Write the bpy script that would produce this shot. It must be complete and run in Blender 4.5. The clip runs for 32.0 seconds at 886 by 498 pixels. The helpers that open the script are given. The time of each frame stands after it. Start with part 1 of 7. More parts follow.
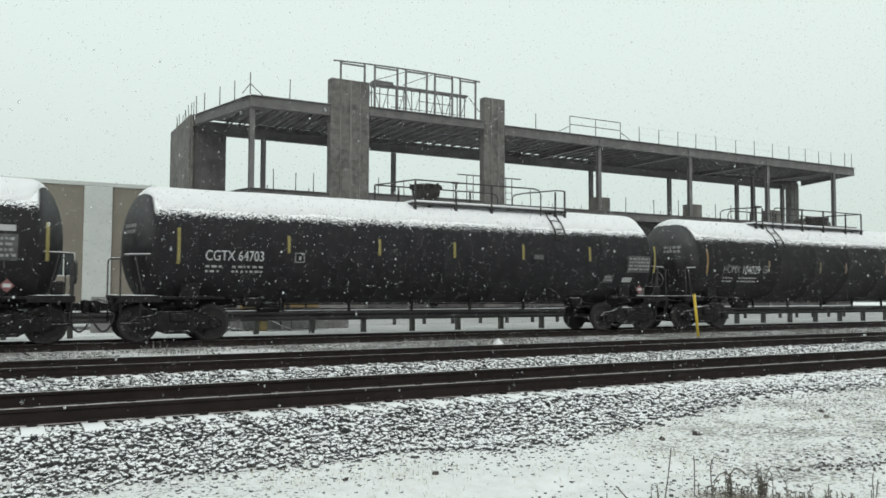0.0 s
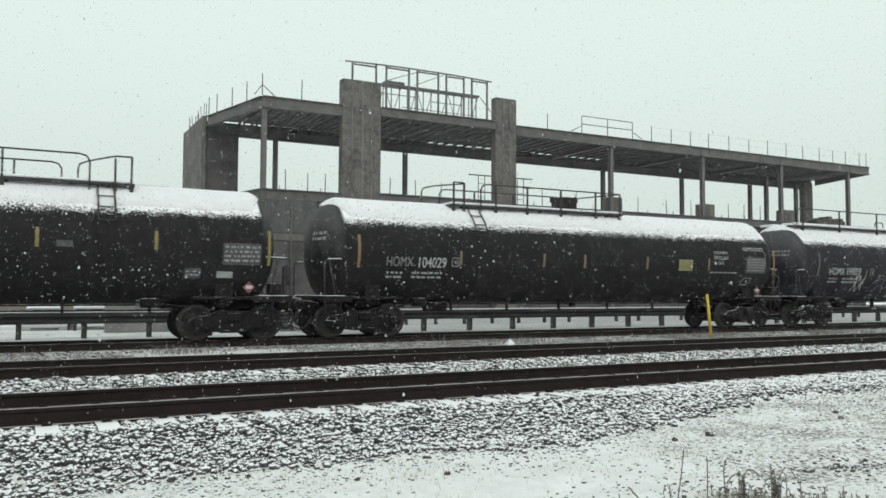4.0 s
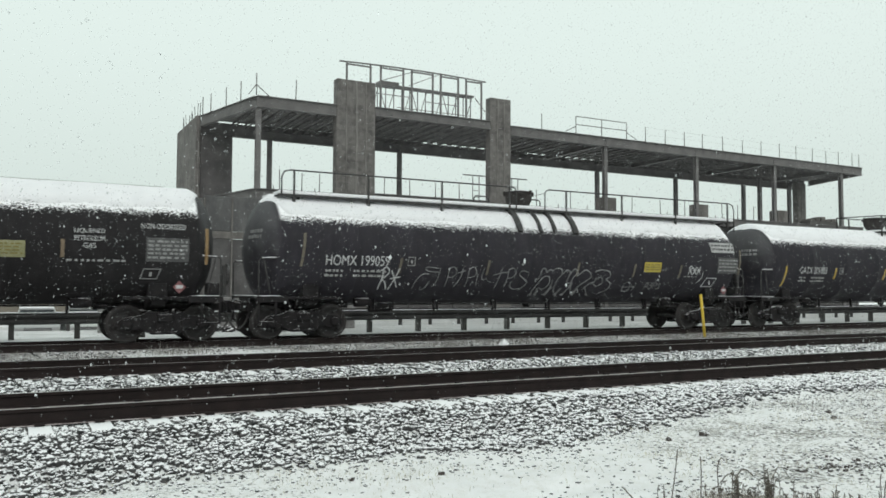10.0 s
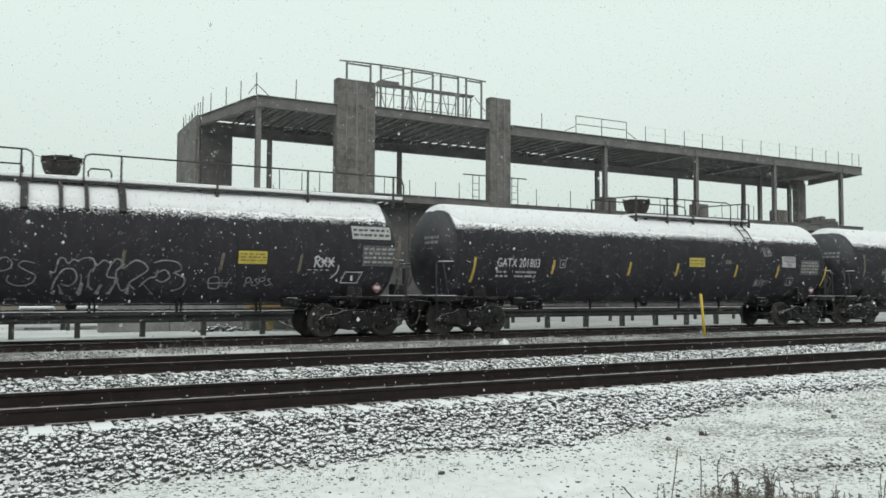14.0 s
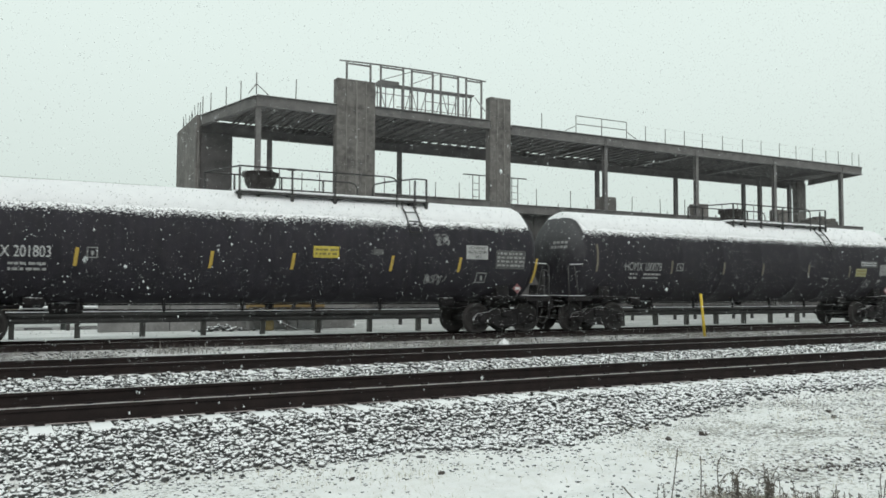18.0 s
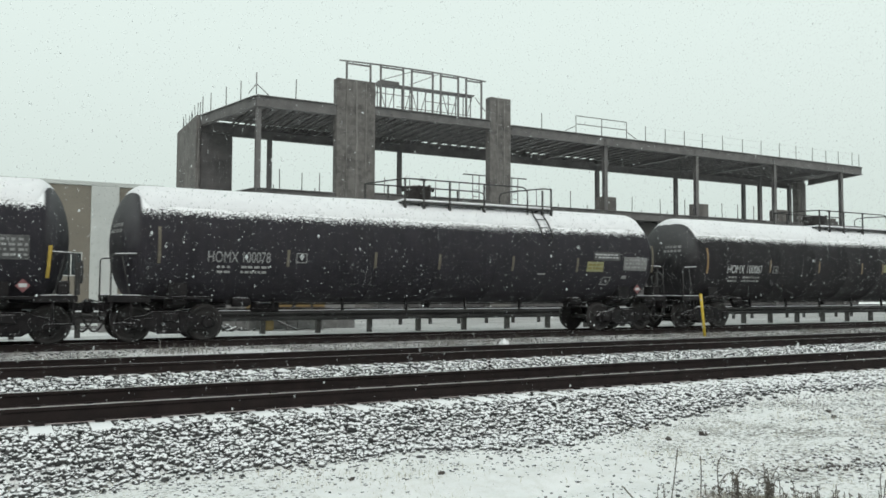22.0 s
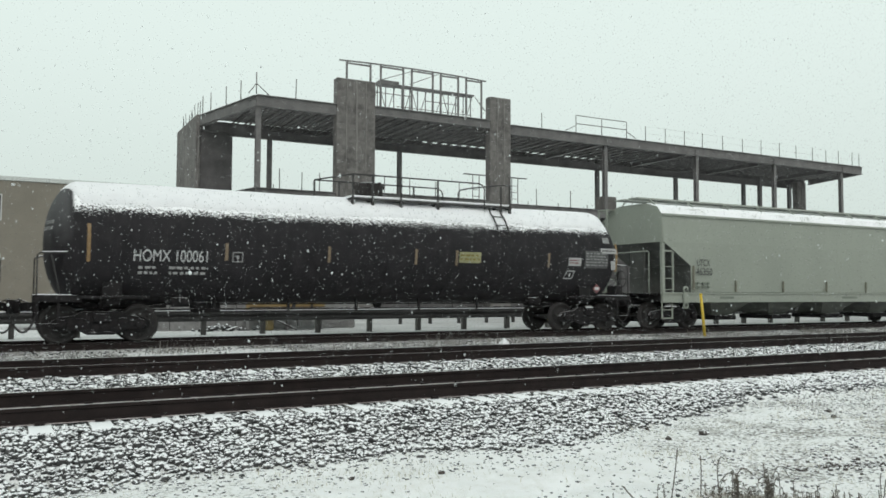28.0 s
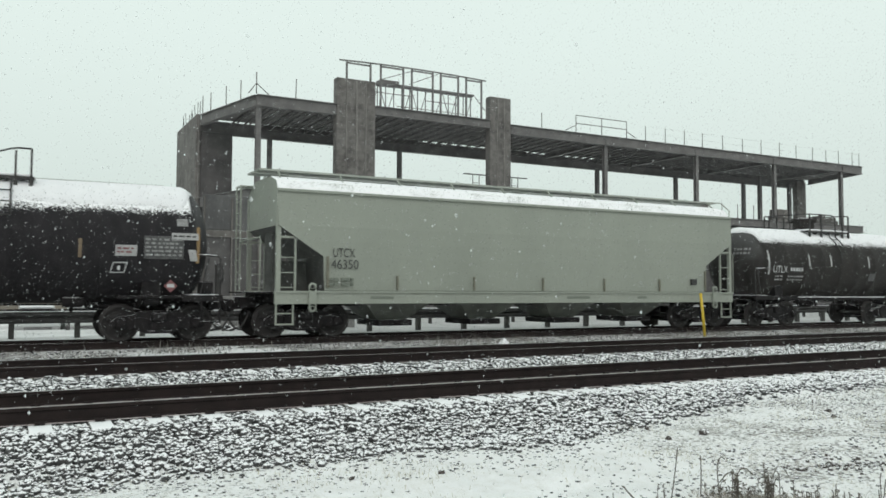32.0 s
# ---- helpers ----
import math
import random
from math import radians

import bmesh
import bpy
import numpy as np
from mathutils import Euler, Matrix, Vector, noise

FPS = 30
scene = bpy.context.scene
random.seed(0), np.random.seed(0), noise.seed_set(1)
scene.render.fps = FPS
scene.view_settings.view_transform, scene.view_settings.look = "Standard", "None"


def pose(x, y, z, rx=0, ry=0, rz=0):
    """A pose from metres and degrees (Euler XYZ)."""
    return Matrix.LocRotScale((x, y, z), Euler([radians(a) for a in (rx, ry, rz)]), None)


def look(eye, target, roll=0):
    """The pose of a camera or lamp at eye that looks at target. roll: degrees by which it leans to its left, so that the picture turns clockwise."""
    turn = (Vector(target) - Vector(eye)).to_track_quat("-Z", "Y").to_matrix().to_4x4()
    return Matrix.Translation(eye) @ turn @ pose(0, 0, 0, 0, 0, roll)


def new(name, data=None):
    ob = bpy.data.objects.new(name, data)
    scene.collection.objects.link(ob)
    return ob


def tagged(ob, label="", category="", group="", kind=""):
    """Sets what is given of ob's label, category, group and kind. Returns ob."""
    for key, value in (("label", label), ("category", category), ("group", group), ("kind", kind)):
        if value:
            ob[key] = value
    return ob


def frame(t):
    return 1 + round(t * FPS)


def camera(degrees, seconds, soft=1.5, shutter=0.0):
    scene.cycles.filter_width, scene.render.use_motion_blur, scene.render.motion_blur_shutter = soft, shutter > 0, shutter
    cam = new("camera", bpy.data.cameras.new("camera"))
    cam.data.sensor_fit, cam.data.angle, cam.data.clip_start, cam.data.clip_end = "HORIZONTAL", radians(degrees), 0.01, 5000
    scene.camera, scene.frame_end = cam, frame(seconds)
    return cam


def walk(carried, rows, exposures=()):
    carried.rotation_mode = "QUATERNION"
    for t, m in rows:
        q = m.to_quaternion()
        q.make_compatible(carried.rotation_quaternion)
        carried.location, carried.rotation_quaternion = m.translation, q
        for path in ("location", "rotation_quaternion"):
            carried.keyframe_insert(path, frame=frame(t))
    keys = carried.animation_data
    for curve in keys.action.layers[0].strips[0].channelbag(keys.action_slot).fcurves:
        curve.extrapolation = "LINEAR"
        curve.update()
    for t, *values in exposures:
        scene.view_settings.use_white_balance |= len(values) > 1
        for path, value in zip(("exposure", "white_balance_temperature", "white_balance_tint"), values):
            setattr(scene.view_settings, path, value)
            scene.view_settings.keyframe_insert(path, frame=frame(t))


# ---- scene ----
# Axes: x runs along the tracks, y away from the camera across them, z = 0 at the rail heads.
cam = camera(57.8, 32.0, soft=1.65, shutter=0.3)
EYE = (0.0, 0.0, 1.296)


def aim(pan, tilt=0.0):
    """Camera pose: pan and tilt are small turns in degrees from the resting view."""
    a, b = radians(61.79 + pan), radians(3.04 + tilt)
    t = (EYE[0] + math.cos(a) * math.cos(b), EYE[1] + math.sin(a) * math.cos(b), EYE[2] + math.sin(b))
    return look(EYE, t, 0.23)


PAN = [(0.0, -0.424), (0.5, -0.24), (1.0, -0.05), (1.5, 0.073), (2.0, 0.2), (2.5, 0.26), (3.0, 0.32), (3.5, 0.375), (4.5, 0.42), (5.5, 0.444),
       (8.4, 0.444), (8.6, 0.34), (8.8, 0.06), (9.0, 0.0), (14.0, 0.0), (20.0, 0.0), (26.0, 0.0), (29.0, 0.0), (32.0, 0.0)]
TILT = [(0.0, -0.03), (9.0, 0.0), (14.0, -0.04), (25.0, -0.05), (29.0, -0.07), (32.0, -0.08)]
walk(cam, [(t, aim(p, float(np.interp(t, [a for a, b in TILT], [b for a, b in TILT])))) for t, p in PAN])

# ---- overcast sky ----
world = bpy.data.worlds.new("world")
scene.world = world
world.use_nodes = True
wn = world.node_tree
sky = wn.nodes.new("ShaderNodeTexSky")
sky.sky_type, sky.sun_disc = "NISHITA", False
SUN_ELEVATION, SUN_AZIMUTH = 38.0, 200.0
sky.sun_elevation, sky.sun_rotation = radians(SUN_ELEVATION), radians(SUN_AZIMUTH)
sky.air_density, sky.dust_density = 1.0, 6.0
dim = wn.nodes.new("ShaderNodeVectorMath")
dim.operation = "SCALE"
dim.inputs["Scale"].default_value = 0.1
wn.links.new(sky.outputs[0], dim.inputs[0])
cloud = wn.nodes.new("ShaderNodeMix")
cloud.data_type = "RGBA"
cloud.inputs["Factor"].default_value = 0.95
cloud.inputs["B"].default_value = (0.778, 0.887, 0.838, 1)
wn.links.new(dim.outputs[0], cloud.inputs["A"])
# a cloud cover is dimmer towards the horizon
heading = wn.nodes.new("ShaderNodeTexCoord")
height = wn.nodes.new("ShaderNodeSeparateXYZ")
wn.links.new(heading.outputs["Generated"], height.inputs[0])
rise = wn.nodes.new("ShaderNodeMapRange")
rise.interpolation_type = "SMOOTHSTEP"
for k, v in (("From Min", 0.02), ("From Max", 0.34), ("To Min", 0.875), ("To Max", 1.03)):
    rise.inputs[k].default_value = v
wn.links.new(height.outputs["Z"], rise.inputs["Value"])
cover = wn.nodes.new("ShaderNodeVectorMath")
cover.operation = "SCALE"
wn.links.new(cloud.outputs["Result"], cover.inputs[0])
wn.links.new(rise.outputs["Result"], cover.inputs["Scale"])
wn.links.new(cover.outputs[0], wn.nodes["Background"].inputs["Color"])
wn.nodes["Background"].inputs["Strength"].default_value = 1.0
sun = new("sun", bpy.data.lights.new("sun", "SUN"))
sun.data.energy, sun.data.angle, sun.data.color = 0.6, radians(40), (1.0, 0.9, 0.92)
sa = radians(SUN_AZIMUTH)
sun.matrix_world = look((0, 0, 60), (-math.sin(sa) * 50, -math.cos(sa) * 50, 60 - 50 * math.tan(radians(SUN_ELEVATION))))
scene.view_settings.exposure = 0.0


# ---- materials ----
def nd(nt, kind, **sockets):
    n = nt.nodes.new("ShaderNode" + kind)
    for k, v in sockets.items():
        n.inputs[k].default_value = v
    return n


def coords(nt, scale=(1, 1, 1), space="Object"):
    tc = nt.nodes.new("ShaderNodeTexCoord")
    mp = nt.nodes.new("ShaderNodeMapping")
    mp.inputs["Scale"].default_value = scale
    nt.links.new(tc.outputs[space], mp.inputs["Vector"])
    return mp.outputs[0]


def noise_fac(nt, vec, scale, detail=4.0, low=0.4, high=0.6):
    n = nd(nt, "TexNoise", Scale=scale, Detail=detail, Roughness=0.6)
    nt.links.new(vec, n.inputs["Vector"])
    r = nt.nodes.new("ShaderNodeMapRange")
    r.inputs["From Min"].default_value, r.inputs["From Max"].default_value = low, high
    nt.links.new(n.outputs["Fac"], r.inputs["Value"])
    return r.outputs["Result"]


def mixed(nt, fac, a, b):
    m = nt.nodes.new("ShaderNodeMix")
    m.data_type = "RGBA"
    for s, v in (("Factor", fac), ("A", a), ("B", b)):
        if isinstance(v, (tuple, float, int)):
            m.inputs[s].default_value = (*v, 1) if isinstance(v, tuple) else v
        else:
            nt.links.new(v, m.inputs[s])
    return m.outputs["Result"]


def calc(nt, op, a, b=None):
    m = nt.nodes.new("ShaderNodeMath")
    m.operation = op
    for i, v in enumerate((a, b)):
        if v is None:
            continue
        if isinstance(v, (float, int)):
            m.inputs[i].default_value = v
        else:
            nt.links.new(v, m.inputs[i])
    return m.outputs[0]


def smooth(nt, v, low, high):
    r = nt.nodes.new("ShaderNodeMapRange")
    r.interpolation_type = "SMOOTHSTEP"
    r.inputs["From Min"].default_value, r.inputs["From Max"].default_value = low, high
    nt.links.new(v, r.inputs["Value"])
    return r.outputs["Result"]


SNOW = (0.91, 0.91, 0.93)


def material(name, a, b=None, rough=0.7, metal=0.0, scale=6.0, grain=60.0, bump=0.2, dist=0.01, spec=0.5, stretch=(1, 1, 1), snow=None, fine=None, per_object=0.0):
    """Two colours mixed by a broad noise, a fine grain on top, and snow on what faces up (snow = (low, high) of the normal's z)."""
    m = bpy.data.materials.new(name)
    m.use_nodes = True
    nt = m.node_tree
    p = nt.nodes["Principled BSDF"]
    b = b or tuple(min(1.0, c * 1.25 + 0.004) for c in a)
    v = coords(nt, stretch)
    broad = noise_fac(nt, v, scale, 5, 0.35, 0.65)
    col = mixed(nt, broad, a, b)
    g = noise_fac(nt, v, grain, 3, 0.3, 0.7)
    col = mixed(nt, calc(nt, "MULTIPLY", g, 0.35), col, tuple(c * 0.55 for c in a) if fine is None else fine)
    if per_object:
        oi = nt.nodes.new("ShaderNodeObjectInfo")
        col = mixed(nt, calc(nt, "MULTIPLY", oi.outputs["Random"], per_object), col, tuple(c * 0.4 for c in a))
    if snow:
        geo = nt.nodes.new("ShaderNodeNewGeometry")
        sep = nt.nodes.new("ShaderNodeSeparateXYZ")
        nt.links.new(geo.outputs["Normal"], sep.inputs[0])
        w = calc(nt, "ADD", sep.outputs["Z"], calc(nt, "MULTIPLY", calc(nt, "SUBTRACT", g, 0.5), 0.5))
        w = calc(nt, "ADD", w, calc(nt, "MULTIPLY", calc(nt, "SUBTRACT", broad, 0.5), 0.3))
        col = mixed(nt, smooth(nt, w, *snow), col, SNOW)
    nt.links.new(col, p.inputs["Base Color"])
    p.inputs["Roughness"].default_value, p.inputs["Metallic"].default_value = rough, metal
    p.inputs["Specular IOR Level"].default_value = spec
    if bump:
        bp = nd(nt, "Bump", Strength=bump, Distance=dist)
        nt.links.new(g, bp.inputs["Height"])
        nt.links.new(bp.outputs[0], p.inputs["Normal"])
    return m


M = {}
M["rail"] = material("rail_steel", (0.017, 0.0125, 0.0125), (0.03, 0.0215, 0.0205), 0.8, 0.0, 3, 80, 0.3, spec=0.2)
M["rail_foot"] = material("rusty_rail_foot", (0.3, 0.245, 0.24), (0.66, 0.62, 0.62), 0.85, 0.0, 5, 30, 0.3, spec=0.2)
M["rail_head"] = material("rail_head", (0.5, 0.47, 0.46), (0.66, 0.63, 0.62), 0.35, 0.7, 2, 60, 0.1)
M["tie"] = material("concrete_tie", (0.25, 0.24, 0.22), (0.33, 0.32, 0.3), 0.9, 0, 4, 50, 0.4, snow=(0.45, 0.65))
M["stone"] = material("ballast_stone", (0.032, 0.033, 0.034), (0.13, 0.13, 0.13), 0.9, 0, 7.0, 40, 0.4, snow=(0.535, 0.755))
M["stone_bare"] = material("bare_ballast_stone", (0.022, 0.023, 0.024), (0.1, 0.1, 0.1), 0.9, 0, 5.0, 40, 0.4, snow=(0.6, 0.82))
M["hoarding"] = material("grey_hoarding", (0.085, 0.084, 0.086), (0.14, 0.138, 0.14), 0.8, 0, 1.4, 12, 0.2, stretch=(1, 1, 0.4))
M["concrete"] = material("raw_concrete", (0.105, 0.097, 0.092), (0.21, 0.195, 0.185), 0.9, 0, 1.1, 9, 0.5, stretch=(1, 1, 0.45))
M["steel_grey"] = material("grey_primed_steel", (0.13, 0.125, 0.125), (0.2, 0.192, 0.19), 0.75, 0, 1.2, 25, 0.15)
M["steel_dark"] = material("dark_steel", (0.028, 0.027, 0.028), (0.05, 0.047, 0.046), 0.7, 0, 4, 50, 0.2)
M["deck_under"] = material("metal_deck", (0.1, 0.096, 0.095), (0.19, 0.183, 0.18), 0.8, 0, 1.4, 7, 0.5)
M["snow"] = material("snow", SNOW, (0.88, 0.875, 0.9), 0.65, 0, 3, 40, 0.5, 0.02, spec=0.2, fine=(0.82, 0.82, 0.85))
M["joist"] = material("primed_joist", (0.085, 0.082, 0.081), (0.2, 0.192, 0.189), 0.8, 0, 1.7, 9, 0.4)
M["under"] = material("grimy_running_gear", (0.011, 0.0104, 0.0114), (0.025, 0.022, 0.023), 0.85, 0, 5, 40, 0.4, spec=0.2, snow=(0.8, 1.05))
M["dome"] = material("grimy_valve_housing", (0.03, 0.027, 0.026), (0.06, 0.054, 0.052), 0.85, 0, 6, 30, 0.5, spec=0.2)
M["wheel"] = material("wheel_steel", (0.014, 0.0125, 0.0128), (0.028, 0.024, 0.0235), 0.75, 0.0, 3, 40, 0.2)
M["yellow_post"] = material("yellow_paint", (0.62, 0.43, 0.03), (0.7, 0.5, 0.05), 0.5, 0, 5, 60, 0.1)


# ---- mesh helpers ----
def mesh_of(name, verts, faces, mats, smooth_faces=False, ids=None):
    me = bpy.data.meshes.new(name)
    me.from_pydata(verts, [], faces)
    for m in mats if isinstance(mats, (list, tuple)) else [mats]:
        me.materials.append(m)
    if ids is not None:
        me.polygons.foreach_set("material_index", ids)
    if smooth_faces:
        me.polygons.foreach_set("use_smooth", [True] * len(me.polygons))
    me.update()
    return me


class Build:
    """Collects plain solids and turns them into one mesh."""

    def __init__(self):
        self.v, self.f, self.i, self.s = [], [], [], []

    def add(self, verts, faces, mat=0, soft=False):
        n = len(self.v)
        self.v += [tuple(p) for p in verts]
        self.f += [tuple(n + k for k in q) for q in faces]
        self.i += [mat] * len(faces)
        self.s += [soft] * len(faces)
        return self

    def box(self, a, b, mat=0, bevel=0.0):
        """An upright box between two corners, its edges cut by bevel."""
        (x0, x1), (y0, y1), (z0, z1) = (sorted(p) for p in zip(a, b))
        if bevel:
            e = min(bevel, (x1 - x0) / 3, (y1 - y0) / 3, (z1 - z0) / 3)
            bm = bmesh.new()
            bmesh.ops.create_cube(bm, size=1)
            for w in bm.verts:
                w.co = Vector(((x0 + x1) / 2 + w.co.x * (x1 - x0), (y0 + y1) / 2 + w.co.y * (y1 - y0), (z0 + z1) / 2 + w.co.z * (z1 - z0)))
            bmesh.ops.bevel(bm, geom=bm.edges[:], offset=e, segments=1, affect="EDGES")
            self.take(bm, mat)
            return self
        v = [(x, y, z) for x in (x0, x1) for y in (y0, y1) for z in (z0, z1)]
        return self.add(v, [(0, 1, 3, 2), (4, 6, 7, 5), (0, 4, 5, 1), (2, 3, 7, 6), (0, 2, 6, 4), (1, 5, 7, 3)], mat)

    def take(self, bm, mat=0, soft=False):
        bm.verts.index_update()
        self.add([w.co[:] for w in bm.verts], [[w.index for w in f.verts] for f in bm.faces], mat, soft)
        bm.free()
        return self

    def bar(self, a, b, r=0.02, sides=6, mat=0, r2=None, square=False):
        """A round or square bar from a to b."""
        a, b = Vector(a), Vector(b)
        d = (b - a).normalized()
        u = d.orthogonal().normalized() if abs(d.z) < 0.9 or not square else Vector((1, 0, 0))
        if square and abs(d.z) < 0.9:
            u = d.cross(Vector((0, 0, 1))).normalized()
        w = d.cross(u)
        n, t0 = (4, math.pi / 4) if square else (sides, 0)
        k = math.sqrt(2) if square else 1
        ring = [(u * math.cos(t0 + 2 * math.pi * j / n) + w * math.sin(t0 + 2 * math.pi * j / n)) * k for j in range(n)]
        v = [a + q * r for q in ring] + [b + q * (r if r2 is None else r2) for q in ring]
        f = [(j, (j + 1) % n, n + (j + 1) % n, n + j) for j in range(n)] + [tuple(range(n - 1, -1, -1)), tuple(range(n, 2 * n))]
        return self.add(v, f, mat, not square)

    def pipe(self, pts, r=0.02, sides=6, mat=0):
        """A bent round bar through the points."""
        pts = [Vector(p) for p in pts]
        v, f = [], []
        for k, p in enumerate(pts):
            d = (pts[min(k + 1, len(pts) - 1)] - pts[max(k - 1, 0)]).normalized()
            u = d.cross(Vector((0.31, 0.95, 0.05))).normalized()
            w = d.cross(u)
            v += [p + (u * math.cos(2 * math.pi * j / sides) + w * math.sin(2 * math.pi * j / sides)) * r for j in range(sides)]
        for k in range(len(pts) - 1):
            f += [(k * sides + j, k * sides + (j + 1) % sides, (k + 1) * sides + (j + 1) % sides, (k + 1) * sides + j) for j in range(sides)]
        f += [tuple(range(sides - 1, -1, -1)), tuple(range(len(v) - sides, len(v)))]
        return self.add(v, f, mat, True)

    def lathe(self, profile, centre=(0, 0, 0), axis="x", n=48, mat=0, soft=True, start=0.0, sweep=2 * math.pi):
        """Turns (along, radius) pairs round the axis."""
        cx, cy, cz = centre
        v, f = [], []
        full = abs(sweep - 2 * math.pi) < 1e-6
        m = n if full else n + 1
        for s, r in profile:
            for j in range(m):
                t = start + sweep * j / n
                c, d = r * math.cos(t), r * math.sin(t)
                v.append({"x": (cx + s, cy + c, cz + d), "y": (cx + c, cy + s, cz + d), "z": (cx + c, cy + d, cz + s)}[axis])
        for k in range(len(profile) - 1):
            for j in range(n):
                f.append((k * m + j, k * m + (j + 1) % m, (k + 1) * m + (j + 1) % m, (k + 1) * m + j))
        return self.add(v, f, mat, soft)

    def prism(self, outline, y0, y1, mat=0, axis="y"):
        """Pushes an (x, z) outline from y0 to y1 (or a (y, z) outline along x)."""
        n = len(outline)
        v = [((a, y, b) if axis == "y" else (y, a, b)) for y in (y0, y1) for a, b in outline]
        f = [(j, (j + 1) % n, n + (j + 1) % n, n + j) for j in range(n)] + [tuple(range(n - 1, -1, -1)), tuple(range(n, 2 * n))]
        return self.add(v, f, mat)

    def mesh(self, name, mats):
        me = mesh_of(name, self.v, self.f, mats, ids=self.i)
        me.polygons.foreach_set("use_smooth", self.s)
        return me


def thing(name, at=(0, 0, 0), **tags):
    ob = new(name)
    ob.location = at
    ob.empty_display_size = 0.2
    return tagged(ob, **tags)


def part(name, build, mats, parent, label="", at=None):
    """Links a build or a ready mesh as one mesh object under a thing or a part."""
    ob = new(name, build.mesh(name, mats) if isinstance(build, Build) else build)
    ob.parent = parent
    if at is not None:
        ob.location = at
    return tagged(ob, label=label)


def solid(name, build, mats, **tags):
    return tagged(new(name, build.mesh(name, mats)), **tags)


# ---- ground ----
def ground_z(x, y):
    low = np.interp(x, [-2500, 0, 4, 8, 12, 17, 2500], [-0.52, -0.52, -0.5, -0.42, -0.33, -0.26, -0.24])
    z = np.interp(y, [-2500, 3, 8.2, 9.25, 9.5, 17.4, 18.2, 20.3, 20.7, 24.0, 25.0, 2500], [0, 0, 0, -0.22, -0.21, -0.21, -0.24, -0.24, -0.18, -0.18, -0.16, -0.16])
    z = np.where(y < 9.25, low + (-0.22 - low) * np.clip((y - 8.35) / 0.9, 0, 1), z)
    # a sunken yard behind the fences
    z = z - 0.71 * np.clip((y - 32.2) / 0.5, 0, 1) * np.clip((39.5 - y) / 1.5, 0, 1) * np.clip((x + 3) / 1, 0, 1) * np.clip((5 - x) / 1, 0, 1)
    near = np.clip(1 - np.abs(y - 6) / 4, 0, 1)
    return z + near * 0.05 * (np.sin(x * 1.7 + y * 2.1) * np.sin(y * 3.3 - x * 0.6)) + near * 0.02 * np.sin(x * 5.1) * np.sin(y * 6.7 + x)


xs = np.unique(np.concatenate([[-2500, -800, -300, -120, -60, -30], np.arange(-12, 26, 0.16), np.arange(26, 70, 1.5), [90, 130, 200, 400, 900, 2500]]))
ys = np.unique(np.concatenate([[-2500, -800, -200, -60, -20, -6, 0], np.arange(2, 10, 0.12), np.arange(10, 30, 0.6), np.arange(30, 42, 0.5), np.arange(42, 80, 4), [100, 160, 300, 700, 2500]]))
gx, gy = np.meshgrid(xs, ys)
gz = ground_z(gx, gy)
nx, ny = len(xs), len(ys)
ij = (np.arange(ny - 1)[:, None] * nx + np.arange(nx - 1)[None]).ravel()
gm = bpy.data.materials.new("snowy_ground")
gm.use_nodes = True
nt = gm.node_tree
gv = coords(nt)
gs = nt.nodes.new("ShaderNodeSeparateXYZ")
nt.links.new(gv, gs.inputs[0])
gY = gs.outputs["Y"]
soil = mixed(nt, noise_fac(nt, gv, 9, 5), (0.09, 0.085, 0.08), (0.34, 0.325, 0.305))
grit = mixed(nt, noise_fac(nt, gv, 28, 4), (0.018, 0.017, 0.018), (0.1, 0.095, 0.095))
snowc = mixed(nt, noise_fac(nt, gv, 2.2, 5, 0.3, 0.7), (0.945, 0.94, 0.95), (0.85, 0.848, 0.855))
fine = noise_fac(nt, gv, 22, 6, 0.3, 0.7)
broad = noise_fac(nt, gv, 0.9, 4, 0.3, 0.7)
# bare patches: many on the verge between the tracks, fewer in the foreground, none on the roadway
drift = calc(nt, "MULTIPLY", smooth(nt, gs.outputs["X"], 2.0, 3.0), calc(nt, "SUBTRACT", 1.0, smooth(nt, gs.outputs["X"], 5.6, 6.6)))
drift = calc(nt, "MULTIPLY", drift, calc(nt, "SUBTRACT", 1.0, smooth(nt, gY, 20.2, 20.7)))
verge = calc(nt, "MULTIPLY", calc(nt, "SUBTRACT", smooth(nt, gY, 17.75, 18.1), drift), calc(nt, "SUBTRACT", 1.0, smooth(nt, gY, 23.4, 24.0)))
fore = calc(nt, "SUBTRACT", 1.0, smooth(nt, gY, 8.4, 8.8))
amount = calc(nt, "ADD", calc(nt, "MULTIPLY", verge, 0.36), calc(nt, "MULTIPLY", fore, 0.2))
bare = calc(nt, "ADD", calc(nt, "MULTIPLY", fine, 0.6), calc(nt, "MULTIPLY", broad, 0.4))
bare = calc(nt, "ADD", bare, amount)
bare = calc(nt, "MULTIPLY", smooth(nt, bare, 0.7, 1.0), calc(nt, "MINIMUM", calc(nt, "ADD", verge, fore), 1.0))
gcol = mixed(nt, bare, snowc, soil)
bed = calc(nt, "MULTIPLY", smooth(nt, calc(nt, "ADD", gY, calc(nt, "MULTIPLY", noise_fac(nt, gv, 5, 3, 0.3, 0.7), 0.25)), 8.95, 9.1), calc(nt, "SUBTRACT", 1.0, smooth(nt, gY, 17.0, 17.25)))
gcol = mixed(nt, calc(nt, "MULTIPLY", bed, smooth(nt, noise_fac(nt, gv, 16, 3, 0.2, 0.8), 0.2, 0.45)), gcol, grit)
